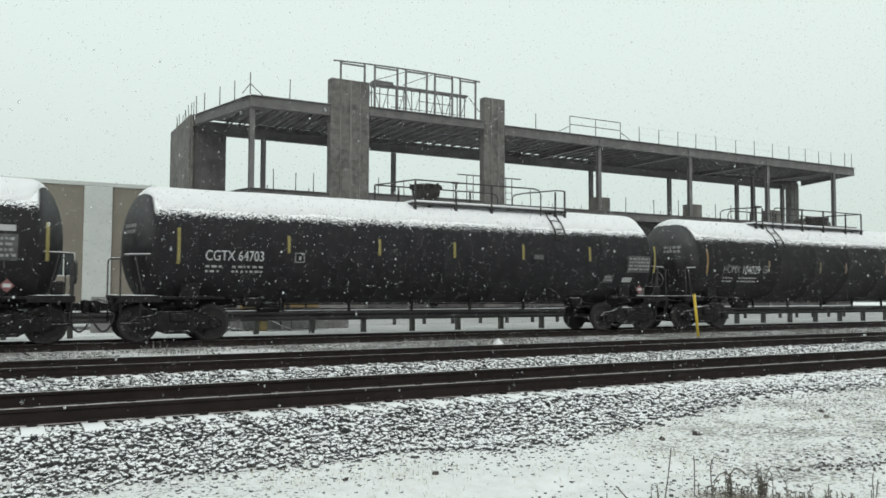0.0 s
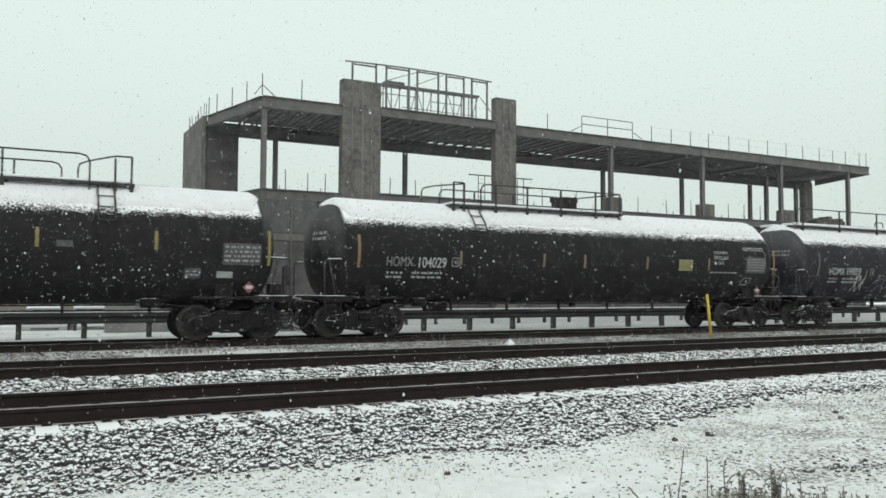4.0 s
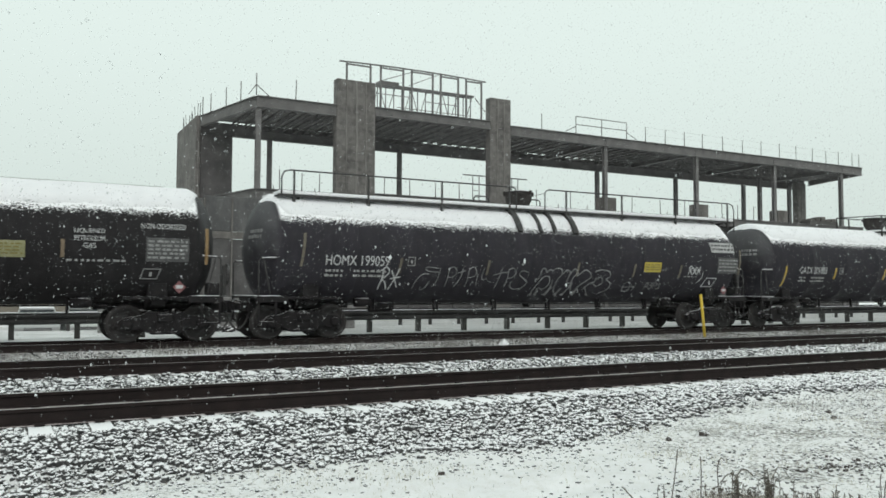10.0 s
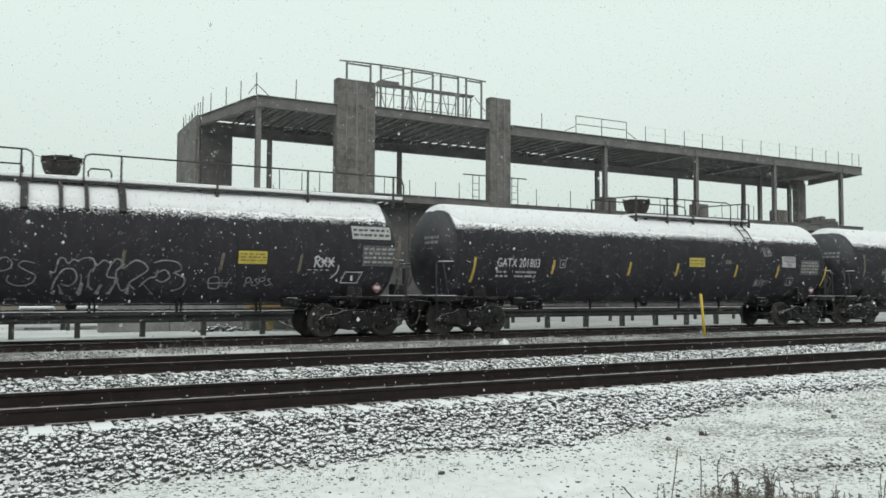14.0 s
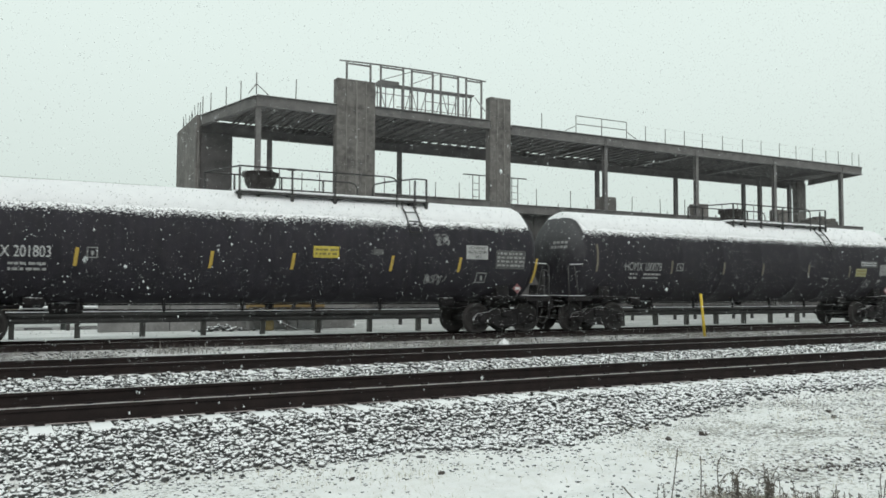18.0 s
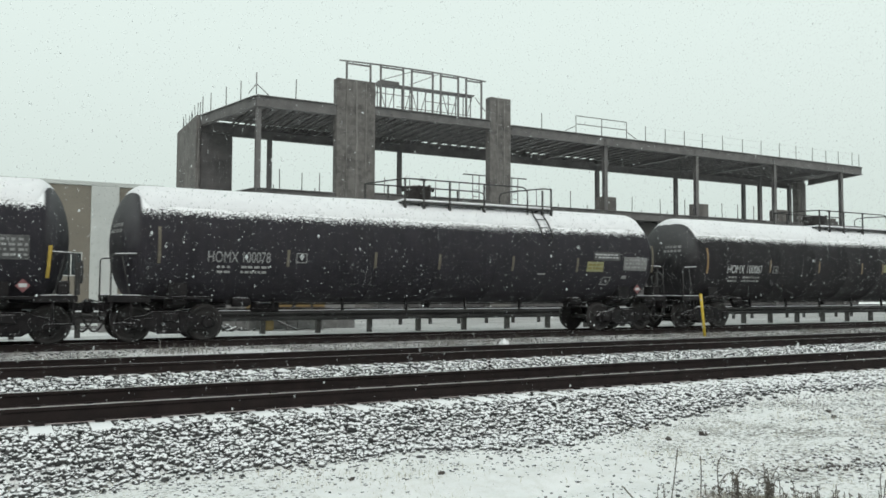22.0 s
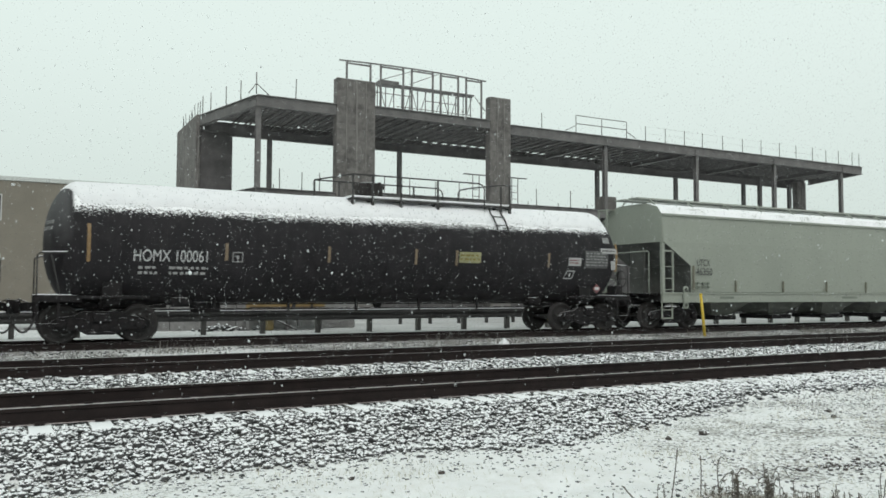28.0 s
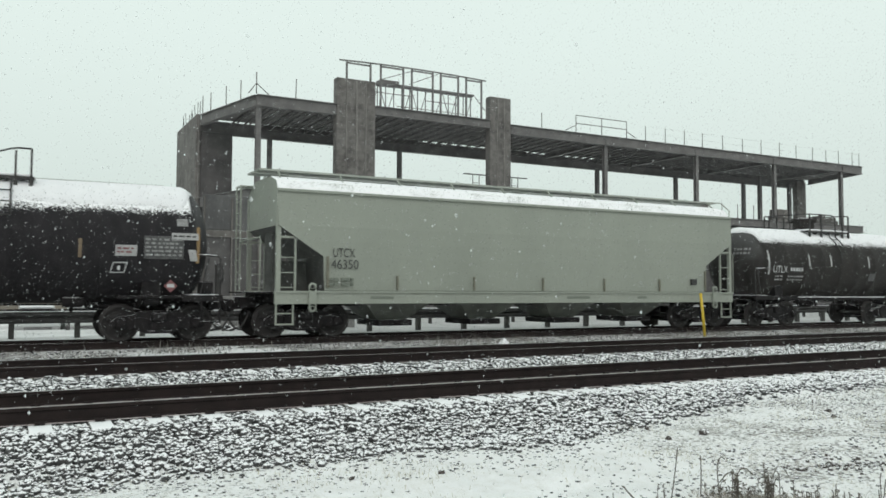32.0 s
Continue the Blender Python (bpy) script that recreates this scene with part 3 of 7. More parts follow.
# ---- warehouse beyond ----
def warehouse():
    t = thing("warehouse", (-20, 60, -0.16), label="beige rendered warehouse with a white pilaster and small windows", category="building")
    wall = Build()
    # the wall is built round its window openings
    holes = [(-1.8, -0.72, 5.8, 7.55), (-1.8, -0.72, 1.9, 3.6), (2.5, 4.2, 2.2, 3.85), (-6.2, -4.9, 5.8, 7.55), (-6.2, -4.9, 1.9, 3.6), (-11.2, -9.9, 5.8, 7.55)]
    ex = sorted({-60.0, 9.3, *[h[0] for h in holes], *[h[1] for h in holes]})
    for a, b in zip(ex, ex[1:]):
        zs = [-0.16]
        for h in sorted(holes, key=lambda q: q[2]):
            if h[0] <= a and b <= h[1]:
                zs += [h[2], h[3]]
        zs.append(8.45)
        for c, d in zip(zs[::2], zs[1::2]):
            wall.box((a + 20, 0, c + 0.16), (b + 20, 0.3, d + 0.16))
    part("wall", wall, M["beige"], t)
    part("side_wall", Build().box((29.0, 0.3, 0), (29.3, 24, 8.61)), M["beige"], t)
    part("parapet", Build().box((-40.1, -0.12, 8.61), (29.4, 24.1, 8.9), bevel=0.03), M["white_trim"], t, "white metal parapet cap")
    part("roof", Build().box((-40, 0.3, 8.3), (29.0, 24, 8.4)), M["snow"], t)
    part("pilaster", Build().box((24.65, -0.22, 0), (26.45, -0.004, 8.6), bevel=0.03), M["white_trim"], t, "smooth white pilaster")
    for a, b, c, d in holes:
        w = part("window", Build().box((a + 20, 0.06, c + 0.16), (a + 20.08, 0.2, d + 0.16)).box((b + 19.92, 0.06, c + 0.16), (b + 20, 0.2, d + 0.16)).box((a + 20.08, 0.06, c + 0.16), (b + 19.92, 0.2, c + 0.24)).box((a + 20.08, 0.06, d + 0.08), (b + 19.92, 0.2, d + 0.16)), M["white_trim"], t, "white-framed window")
        part("mullion", Build().box(((a + b) / 2 + 20.1, 0.05, c + 0.24), ((a + b) / 2 + 20.18, 0.11, d + 0.08)), M["white_trim"], w)
        part("pane", Build().box((a + 20.08, 0.12, c + 0.24), (b + 19.92, 0.14, d + 0.08)), M["glass_dark"], w)
    return t


M["beige"] = material("beige_render", (0.205, 0.186, 0.155), (0.24, 0.218, 0.181), 0.9, 0, 0.5, 20, 0.15)
M["white_trim"] = material("white_trim", (0.52, 0.545, 0.53), (0.58, 0.6, 0.585), 0.6, 0, 0.8, 30, 0.05)
M["glass_dark"] = material("dark_window_glass", (0.02, 0.025, 0.028), (0.03, 0.034, 0.036), 0.08, 0, 2, 20, 0.0)
warehouse()


# ---- guard rail along the road behind the train ----
def road_barrier():
    t = thing("road_barrier", (0, 26.4, -0.16), label="weathered corrugated steel road barrier on short posts", category="barrier")
    wave = [(0.0, 0.44), (-0.05, 0.48), (-0.08, 0.52), (-0.05, 0.565), (0.0, 0.605), (-0.05, 0.645), (-0.08, 0.69), (-0.05, 0.735), (0.0, 0.775)]
    prof = wave + [(y + 0.012, z) for y, z in reversed(wave)]
    for k in range(-6, 36):
        b = Build().prism(prof, -0.03 + k * 1.905 * 2, 3.81 + k * 1.905 * 2 - 0.034, axis="x")
        part("beam", b, M["barrier"], t)
    for k in range(-10, 60):
        x = k * 1.905 + float(np.interp(k, [0, 1, 3, 6, 12, 13, 15, 17], [0.02, -0.14, -0.24, -0.17, 0.0, -0.03, -0.19, -0.4]))
        part("post", Build().box((x - 0.075, 0.02, 0), (x + 0.075, 0.2, 0.76)), M["post_wood"], t)
    part("snow_ridge", Build().box((-20, -0.06, 0.776), (115, 0.015, 0.8)), M["snow"], t, "thin line of snow on the beam")
    return t


M["barrier"] = material("weathered_barrier", (0.035, 0.033, 0.033), (0.07, 0.066, 0.065), 0.8, 0.0, 1.0, 30, 0.1)
road_barrier()


def marker_post():
    t = thing("marker_post", (20.87, 20.0, -0.25), label="yellow plastic marker post leaning in the trackside gravel", category="post")
    part("pole", Build().bar((0.02, 0, -0.05), (-0.16, 0, 1.46), 0.05, 10), M["yellow_post"], t)
    part("cap", Build().bar((-0.16, 0, 1.46), (-0.163, 0, 1.49), 0.053, 10, r2=0.03), M["yellow_post"], t)
    return t


marker_post()

# ---- the three tracks ----
track("railway_track", 10.705, "near railway track with rusty rails on snow-covered concrete ties", 40, -2.12)
track("railway_track", 15.82, "second railway track with rusty rails on snowy concrete ties", 40, -2.2)
track("railway_track", 22.04, "train track half buried in grass and snow", 40, -2.0)


# ---- tank cars ----
R, AX = 1.5, 2.44           # tank radius and height of its axis over the rail heads
HEAD = 0.72                 # depth of the domed heads


def tank_paint(name, tone, blue=1.0):
    """Black paint with road grime below and loose snow clinging towards the top."""
    m = bpy.data.materials.new(name)
    m.use_nodes = True
    nt = m.node_tree
    p = nt.nodes["Principled BSDF"]
    v = coords(nt)
    sep = nt.nodes.new("ShaderNodeSeparateXYZ")
    nt.links.new(v, sep.inputs[0])
    streak = noise_fac(nt, coords(nt, (2.5, 2.5, 0.5)), 1.6, 5, 0.35, 0.7)
    col = mixed(nt, streak, tuple(k * tone for k in (0.0155, 0.0145, 0.0165 * blue)), tuple(k * tone for k in (0.0272, 0.0248, 0.028 * blue)))
    # faded, dusty patches and small chips
    dust = calc(nt, "MULTIPLY", noise_fac(nt, coords(nt, (1, 1, 0.8)), 3.2, 7, 0.48, 0.72), 0.3)
    col = mixed(nt, dust, col, (0.045, 0.041, 0.043))
    chips = calc(nt, "MULTIPLY", noise_fac(nt, v, 55, 2, 0.66, 0.72), 0.5)
    col = mixed(nt, chips, col, (0.12, 0.115, 0.118))
    oi = nt.nodes.new("ShaderNodeObjectInfo")
    col = mixed(nt, calc(nt, "MULTIPLY", oi.outputs["Random"], 0.25), col, (0.034, 0.031, 0.0305))
    flecks = nd(nt, "TexNoise", Scale=26.0, Detail=3.0, Roughness=0.6)
    nt.links.new(v, flecks.inputs["Vector"])
    clumps = nd(nt, "TexNoise", Scale=2.5, Detail=2.0)
    nt.links.new(v, clumps.inputs["Vector"])
    h = calc(nt, "MULTIPLY", calc(nt, "SUBTRACT", sep.outputs["Z"], 3.17), 1.7)
    h = calc(nt, "ADD", h, calc(nt, "MULTIPLY", calc(nt, "SUBTRACT", clumps.outputs["Fac"], 0.5), 0.3))
    w = calc(nt, "ADD", calc(nt, "SUBTRACT", flecks.outputs["Fac"], 0.5), calc(nt, "MULTIPLY", h, 0.65))
    frost = smooth(nt, w, 0.035, 0.1)
    # the domed heads stay bare
    tc = nt.nodes.new("ShaderNodeTexCoord")
    ns = nt.nodes.new("ShaderNodeSeparateXYZ")
    nt.links.new(tc.outputs["Normal"], ns.inputs[0])
    frost = calc(nt, "MULTIPLY", frost, calc(nt, "SUBTRACT", 1.0, smooth(nt, calc(nt, "ABSOLUTE", ns.outputs["X"]), 0.22, 0.42)))
    hoar = calc(nt, "MULTIPLY", smooth(nt, calc(nt, "ABSOLUTE", ns.outputs["X"]), 0.25, 0.7), smooth(nt, calc(nt, "ADD", sep.outputs["Z"], calc(nt, "MULTIPLY", clumps.outputs["Fac"], 1.2)), 2.5, 4.0))
    col = mixed(nt, calc(nt, "MULTIPLY", hoar, 0.4), col, (0.17, 0.172, 0.176))
    col = mixed(nt, frost, col, SNOW)
    nt.links.new(col, p.inputs["Base Color"])
    rough = mixed(nt, streak, (0.62, 0.62, 0.62), (0.8, 0.8, 0.8))
    nt.links.new(mixed(nt, frost, rough, (0.8, 0.8, 0.8)), p.inputs["Roughness"])
    p.inputs["Specular IOR Level"].default_value = 0.14
    return m


M["tank"] = tank_paint("black_tank_paint", 0.95)
M["tank_faded"] = tank_paint("faded_black_tank_paint", 1.4, 1.12)
M["tank_blue"] = tank_paint("blue_black_tank_paint", 1.25, 1.15)
M["tank_brown"] = tank_paint("brown_black_tank_paint", 1.35, 0.82)
M["tank_fresh"] = tank_paint("fresh_black_tank_paint", 0.7)


def shaded_fleck_snow():
    """Snow thinning into black paint flecks down the tank's side, with shade painted in."""
    m = material("fleck_and_shade_snow", SNOW, (0.85, 0.85, 0.875), 0.7, 0, 3, 40, 0.5, 0.02, spec=0.2, fine=(0.8, 0.8, 0.83))
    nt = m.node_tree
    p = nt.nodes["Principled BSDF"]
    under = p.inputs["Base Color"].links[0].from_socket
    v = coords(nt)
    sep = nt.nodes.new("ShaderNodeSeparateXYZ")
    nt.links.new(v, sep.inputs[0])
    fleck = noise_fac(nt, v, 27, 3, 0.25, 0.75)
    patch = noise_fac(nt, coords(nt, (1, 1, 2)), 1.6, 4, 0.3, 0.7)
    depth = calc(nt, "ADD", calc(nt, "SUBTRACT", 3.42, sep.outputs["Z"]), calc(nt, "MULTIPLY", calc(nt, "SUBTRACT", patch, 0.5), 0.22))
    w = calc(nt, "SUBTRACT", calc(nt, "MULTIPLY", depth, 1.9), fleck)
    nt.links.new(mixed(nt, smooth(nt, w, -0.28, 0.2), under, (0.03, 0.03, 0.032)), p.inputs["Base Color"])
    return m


M["shaded_fleck_snow"] = shaded_fleck_snow()
M["strip_yellow"] = material("yellow_reflector", (0.42, 0.28, 0.04), (0.52, 0.37, 0.07), 0.5, 0, 20, 90, 0.1)
M["strip_olive"] = material("olive_reflector", (0.2, 0.17, 0.05), (0.3, 0.25, 0.08), 0.6, 0, 20, 90, 0.1)
M["strip_faded"] = material("faded_orange_reflector", (0.15, 0.112, 0.072), (0.24, 0.18, 0.12), 0.7, 0, 20, 90, 0.1)
M["strip_dull"] = material("dirty_reflector", (0.09, 0.078, 0.06), (0.17, 0.148, 0.11), 0.7, 0, 20, 90, 0.1)
M["strip_orange"] = material("orange_reflector", (0.2, 0.125, 0.05), (0.3, 0.19, 0.085), 0.6, 0, 20, 90, 0.1)
M["white_mark"] = material("white_lettering", (0.46, 0.465, 0.47), (0.58, 0.585, 0.59), 0.7, 0, 9, 50, 0.0)
M["grey_mark"] = material("faded_lettering", (0.2, 0.2, 0.2), (0.32, 0.32, 0.32), 0.8, 0, 9, 50, 0.0)
# dimmer white for the letters of one car
M["dim_mark"] = material("dim_white_lettering", (0.22, 0.22, 0.224), (0.34, 0.34, 0.344), 0.8, 0, 9, 50, 0.0)
M["dim_panel"] = material("dirty_label_panel", (0.06, 0.06, 0.062), (0.11, 0.11, 0.11), 0.7, 0, 9, 50, 0.0)
M["faded_panel"] = material("faded_label_panel", (0.16, 0.16, 0.162), (0.25, 0.25, 0.25), 0.7, 0, 9, 50, 0.0)
M["sign_ink"] = material("faded_sign_lettering", (0.16, 0.135, 0.035), (0.24, 0.2, 0.06), 0.7, 0, 9, 50, 0.0)
M["pale_panel"] = material("pale_label_panel", (0.36, 0.36, 0.36), (0.46, 0.46, 0.46), 0.6, 0, 9, 50, 0.0)
M["sign_yellow"] = material("yellow_sign", (0.48, 0.38, 0.05), (0.56, 0.45, 0.08), 0.6, 0, 9, 50, 0.0)
M["sign_pale"] = material("faded_yellow_sign", (0.24, 0.235, 0.12), (0.32, 0.31, 0.17), 0.6, 0, 9, 50, 0.0)
M["red"] = material("red_placard", (0.17, 0.06, 0.066), (0.24, 0.095, 0.1), 0.6, 0, 9, 50, 0.0)
M["dark_mark"] = material("dark_lettering", (0.03, 0.03, 0.03), (0.05, 0.05, 0.05), 0.7, 0, 9, 50, 0.0)


def head_r(x, hl):
    d = abs(x) - (hl - HEAD)
    return R if d <= 0 else R * math.sqrt(max(0.0, 1 - (d / HEAD) ** 2))


def tank_mesh(hl, paint="tank"):
    prof = [(-hl + HEAD - HEAD * math.cos(a), max(R * math.sin(a), 0.002)) for a in (math.pi / 2 * k / 12 for k in range(13))]
    n = 8
    mid = []
    for k in range(n + 1):
        x = -(hl - HEAD) + 2 * (hl - HEAD) * k / n
        if 0 < k < n:  # a narrow weld bead round each shell ring
            mid += [(x - 0.03, R), (x - 0.012, R + 0.006), (x + 0.012, R + 0.006), (x + 0.03, R)]
    prof = prof + mid + [(-x, r) for x, r in reversed(prof)]
    return Build().lathe(prof, (0, 0, AX), "x", 72).mesh("tank", M[paint])


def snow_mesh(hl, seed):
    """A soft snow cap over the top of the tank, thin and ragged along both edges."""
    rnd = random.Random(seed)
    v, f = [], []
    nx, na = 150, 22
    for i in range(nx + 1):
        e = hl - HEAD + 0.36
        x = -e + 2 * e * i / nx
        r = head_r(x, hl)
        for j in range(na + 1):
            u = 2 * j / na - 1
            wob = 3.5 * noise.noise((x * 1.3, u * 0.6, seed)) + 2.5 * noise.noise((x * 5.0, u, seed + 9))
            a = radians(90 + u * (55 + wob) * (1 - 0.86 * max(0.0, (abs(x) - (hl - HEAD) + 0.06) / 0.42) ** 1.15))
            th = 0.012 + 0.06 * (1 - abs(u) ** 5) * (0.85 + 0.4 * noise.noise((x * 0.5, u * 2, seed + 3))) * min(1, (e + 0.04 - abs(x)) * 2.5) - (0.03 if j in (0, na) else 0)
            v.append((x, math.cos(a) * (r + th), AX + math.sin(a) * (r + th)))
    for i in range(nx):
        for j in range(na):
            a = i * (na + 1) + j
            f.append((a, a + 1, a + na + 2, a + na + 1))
    return mesh_of("snow_cover", v, f, M["shaded_fleck_snow"], True)


# running gear, built once and shared
def frame_mesh():
    out = [(-1.12, 0.5), (-1.1, 0.36), (-0.86, 0.3), (-0.62, 0.34), (-0.45, 0.28), (-0.3, 0.2), (0.3, 0.2), (0.45, 0.28), (0.62, 0.34), (0.86, 0.3), (1.1, 0.36), (1.12, 0.5), (0.95, 0.62), (0.62, 0.66), (0.42, 0.76), (-0.42, 0.76), (-0.62, 0.66), (-0.95, 0.62)]
    b = Build().prism(out, -0.07, 0.07)
    for s in (-1, 1):
        b.box((s * 0.5 - 0.1, -0.1, 0.36), (s * 0.5 + 0.1, -0.071, 0.6))
    return b.mesh("side_frame", M["under"])


def wheelset_mesh():
    b = Build()
    for s in (-0.7525, 0.7525):
        k = -1 if s < 0 else 1
        prof = [(-0.07 * k, 0.02), (-0.07 * k, 0.42), (-0.06 * k, 0.485), (-0.035 * k, 0.485), (-0.03 * k, 0.46), (0.07 * k, 0.455), (0.07 * k, 0.39), (0.03 * k, 0.36), (0.02 * k, 0.2), (0.08 * k, 0.15), (0.08 * k, 0.02)]
        b.lathe(prof, (0, s, 0), "y", 32)
    b.lathe([(-1.06, 0.005), (-1.06, 0.075), (1.06, 0.075), (1.06, 0.005)], (0, 0, 0), "y", 12)
    # plate holes make the turning visible
    for s in (-0.86, 0.86):
        for a in range(3):
            t = a * 2 * math.pi / 3
            b.bar((0.28 * math.cos(t), s * 0.925, 0.28 * math.sin(t)), (0.28 * math.cos(t), s * 0.94, 0.28 * math.sin(t)), 0.05, 8)
    return b.mesh("wheelset", M["wheel"])


def spring_mesh():
    b = Build()
    for x in (-0.2, 0.0, 0.2):
        for k in range(5):
            b.lathe([(k * 0.05, 0.085), (k * 0.05 + 0.03, 0.085)], (x, 0, 0.3), "z", 10)
        b.lathe([(0, 0.06), (0.26, 0.06)], (x, 0, 0.29), "z", 8)
    return b.mesh("spring", M["under"])


def cap_mesh():
    return Build().lathe([(-0.1, 0.005), (-0.1, 0.1), (-0.06, 0.13), (0.08, 0.13), (0.08, 0.005)], (0, 0, 0), "y", 14).mesh("bearing_cap", M["under"])


GEAR = {"plank": Build().box((-0.3, -1.08, 0.2), (0.3, 1.08, 0.28), bevel=0.02).mesh("spring_plank", M["under"]),
        "beam": Build().box((-0.05, -0.86, 0.3), (0.05, 0.86, 0.42), bevel=0.02).bar((0, -0.86, 0.36), (0, -0.86, 0.6), 0.03, 6).mesh("brake_beam", M["under"]),
        "frame": frame_mesh(), "wheelset": wheelset_mesh(), "spring": spring_mesh(), "cap": cap_mesh(),
        "bolster": Build().box((-0.19, -1.15, 0.5), (0.19, 1.15, 0.72), bevel=0.03).box((-0.3, -0.3, 0.7), (0.3, 0.3, 0.82)).mesh("bolster", M["under"]),
        "coupler": Build().box((-0.45, -0.08, -0.1), (0.05, 0.08, 0.1), bevel=0.02).box((0.0, -0.16, -0.17), (0.18, 0.13, 0.17), bevel=0.04).bar((0.16, 0.07, -0.15), (0.16, 0.07, 0.15), 0.07, 8).mesh("coupler", M["under"])}
WHEELS = []


def truck(car, x):
    t = part("truck", GEAR["bolster"], None, car, at=(x, 0, 0))
    for s in (-1, 1):
        part("side_frame", GEAR["frame"], None, t, at=(0, s * 0.99, 0))
        part("spring", GEAR["spring"], None, t, at=(0, s * 0.99, 0))
        for k in (-0.89, 0.89):
            part("bearing_cap", GEAR["cap"], None, t, at=(k, s * 1.07, 0.457))
    part("spring_plank", GEAR["plank"], None, t)
    for k in (-0.32, 0.32):
        part("brake_beam", GEAR["beam"], None, t, at=(k, 0, 0))
    for k in (-0.89, 0.89):
        w = part("wheelset", GEAR["wheelset"], None, t, at=(k, 0, 0.457))
        WHEELS.append((w, k))
    return t


def hose_mesh(s):
    pts = []
    for k in range(13):
        a = k / 12
        pts.append((s * (0.0 + 0.62 * a), -0.3 + 0.1 * a, 0.72 - 0.5 * math.sin(math.pi * min(1, a * 1.05)) ** 0.8 * (1 - 0.15 * a)))
    return Build().pipe(pts, 0.026, 6).mesh("brake_hose", M["steel_dark"])


HOSE = {s: hose_mesh(s) for s in (-1, 1)}


def lettering(text, x0, x1, z0, z1, mat, parent, flat=None, lift=0.0):
    """Flat letters on the near side, fitted between x0 and x1."""
    cu = bpy.data.curves.new("lettering", "FONT")
    cu.body, cu.size = text, 1.0
    tmp = new("tmp", cu)
    bpy.context.view_layer.update()
    me = bpy.data.meshes.new_from_object(tmp.evaluated_get(bpy.context.evaluated_depsgraph_get()))
    bpy.data.objects.remove(tmp)
    bpy.data.curves.remove(cu)
    co = np.empty(len(me.vertices) * 3)
    me.vertices.foreach_get("co", co)
    co = co.reshape(-1, 3)
    lo, hi = co.min(0), co.max(0)
    out = np.zeros_like(co)
    out[:, 0] = x0 + (co[:, 0] - lo[0]) / (hi[0] - lo[0]) * (x1 - x0)
    out[:, 2] = z0 + (co[:, 1] - lo[1]) / (hi[1] - lo[1]) * (z1 - z0)
    out[:, 1] = flat if flat is not None else -np.sqrt(np.maximum(0, R * R - (out[:, 2] - AX) ** 2)) - 0.012
    out[:, 1] -= lift
    # every letter is a piece of its own
    root = list(range(len(out)))

    def find(a):
        while root[a] != a:
            root[a] = root[root[a]]
            a = root[a]
        return a

    faces = [tuple(p.vertices) for p in me.polygons]
    for f in faces:
        for a in f[1:]:
            root[find(a)] = find(f[0])
    groups = {}
    for f in faces:
        groups.setdefault(find(f[0]), []).append(f)
    bpy.data.meshes.remove(me)
    for fs in groups.values():
        ids = sorted({a for f in fs for a in f})
        at = {a: k for k, a in enumerate(ids)}
        part("letter", mesh_of("letter", [tuple(out[a]) for a in ids], [[at[a] for a in f] for f in fs], mat), None, parent)


def skin(z, lift=0.01):
    """y of the near side of the tank at height z."""
    return -math.sqrt(max(0.0, R * R - (z - AX) ** 2)) - lift


def decal(name, x0, x1, z0, z1, mat, parent, label="", lean=0.0, lift=0.01):
    """A thin plate bent to the tank's side."""
    n = 5
    b = Build()
    for k in range(n):
        za, zb = z0 + (z1 - z0) * k / n, z0 + (z1 - z0) * (k + 1) / n
        la, lb = lean * k / n, lean * (k + 1) / n
        ya, yb = skin(za, lift), skin(zb, lift)
        b.add([(x0 + la, ya, za), (x1 + la, ya, za), (x1 + lb, yb, zb), (x0 + lb, yb, zb), (x0 + la, ya + 0.008, za), (x1 + la, ya + 0.008, za), (x1 + lb, yb + 0.008, zb), (x0 + lb, yb + 0.008, zb)],
              [(0, 1, 2, 3), (1, 5, 6, 2), (4, 0, 3, 7)] + ([(4, 5, 1, 0)] if k == 0 else []) + ([(3, 2, 6, 7)] if k == n - 1 else []))
    return part(name, b, mat, parent, label)


def bars(x0, x1, z0, z1, rows, mat, parent, seed=1, name="lettering", lift=0.02):
    """Writing too small to read: rows of short plain bars."""
    rnd = random.Random(seed)
    b = Build()
    h = (z1 - z0) / rows
    for k in range(rows):
        x, z = x0, z1 - (k + 1) * h
        y = skin(z + h / 2, lift)
        while x < x1 - 0.04:
            w = min(rnd.uniform(0.05, 0.15), x1 - x)
            b.add([(x, y, z + h * 0.25), (x + w, y, z + h * 0.25), (x + w, y, z + h * 0.75), (x, y, z + h * 0.75)], [(0, 1, 2, 3)])
            x += w + rnd.uniform(0.02, 0.07)
    return tagged(part(name, b, mat, parent), kind="stuff")


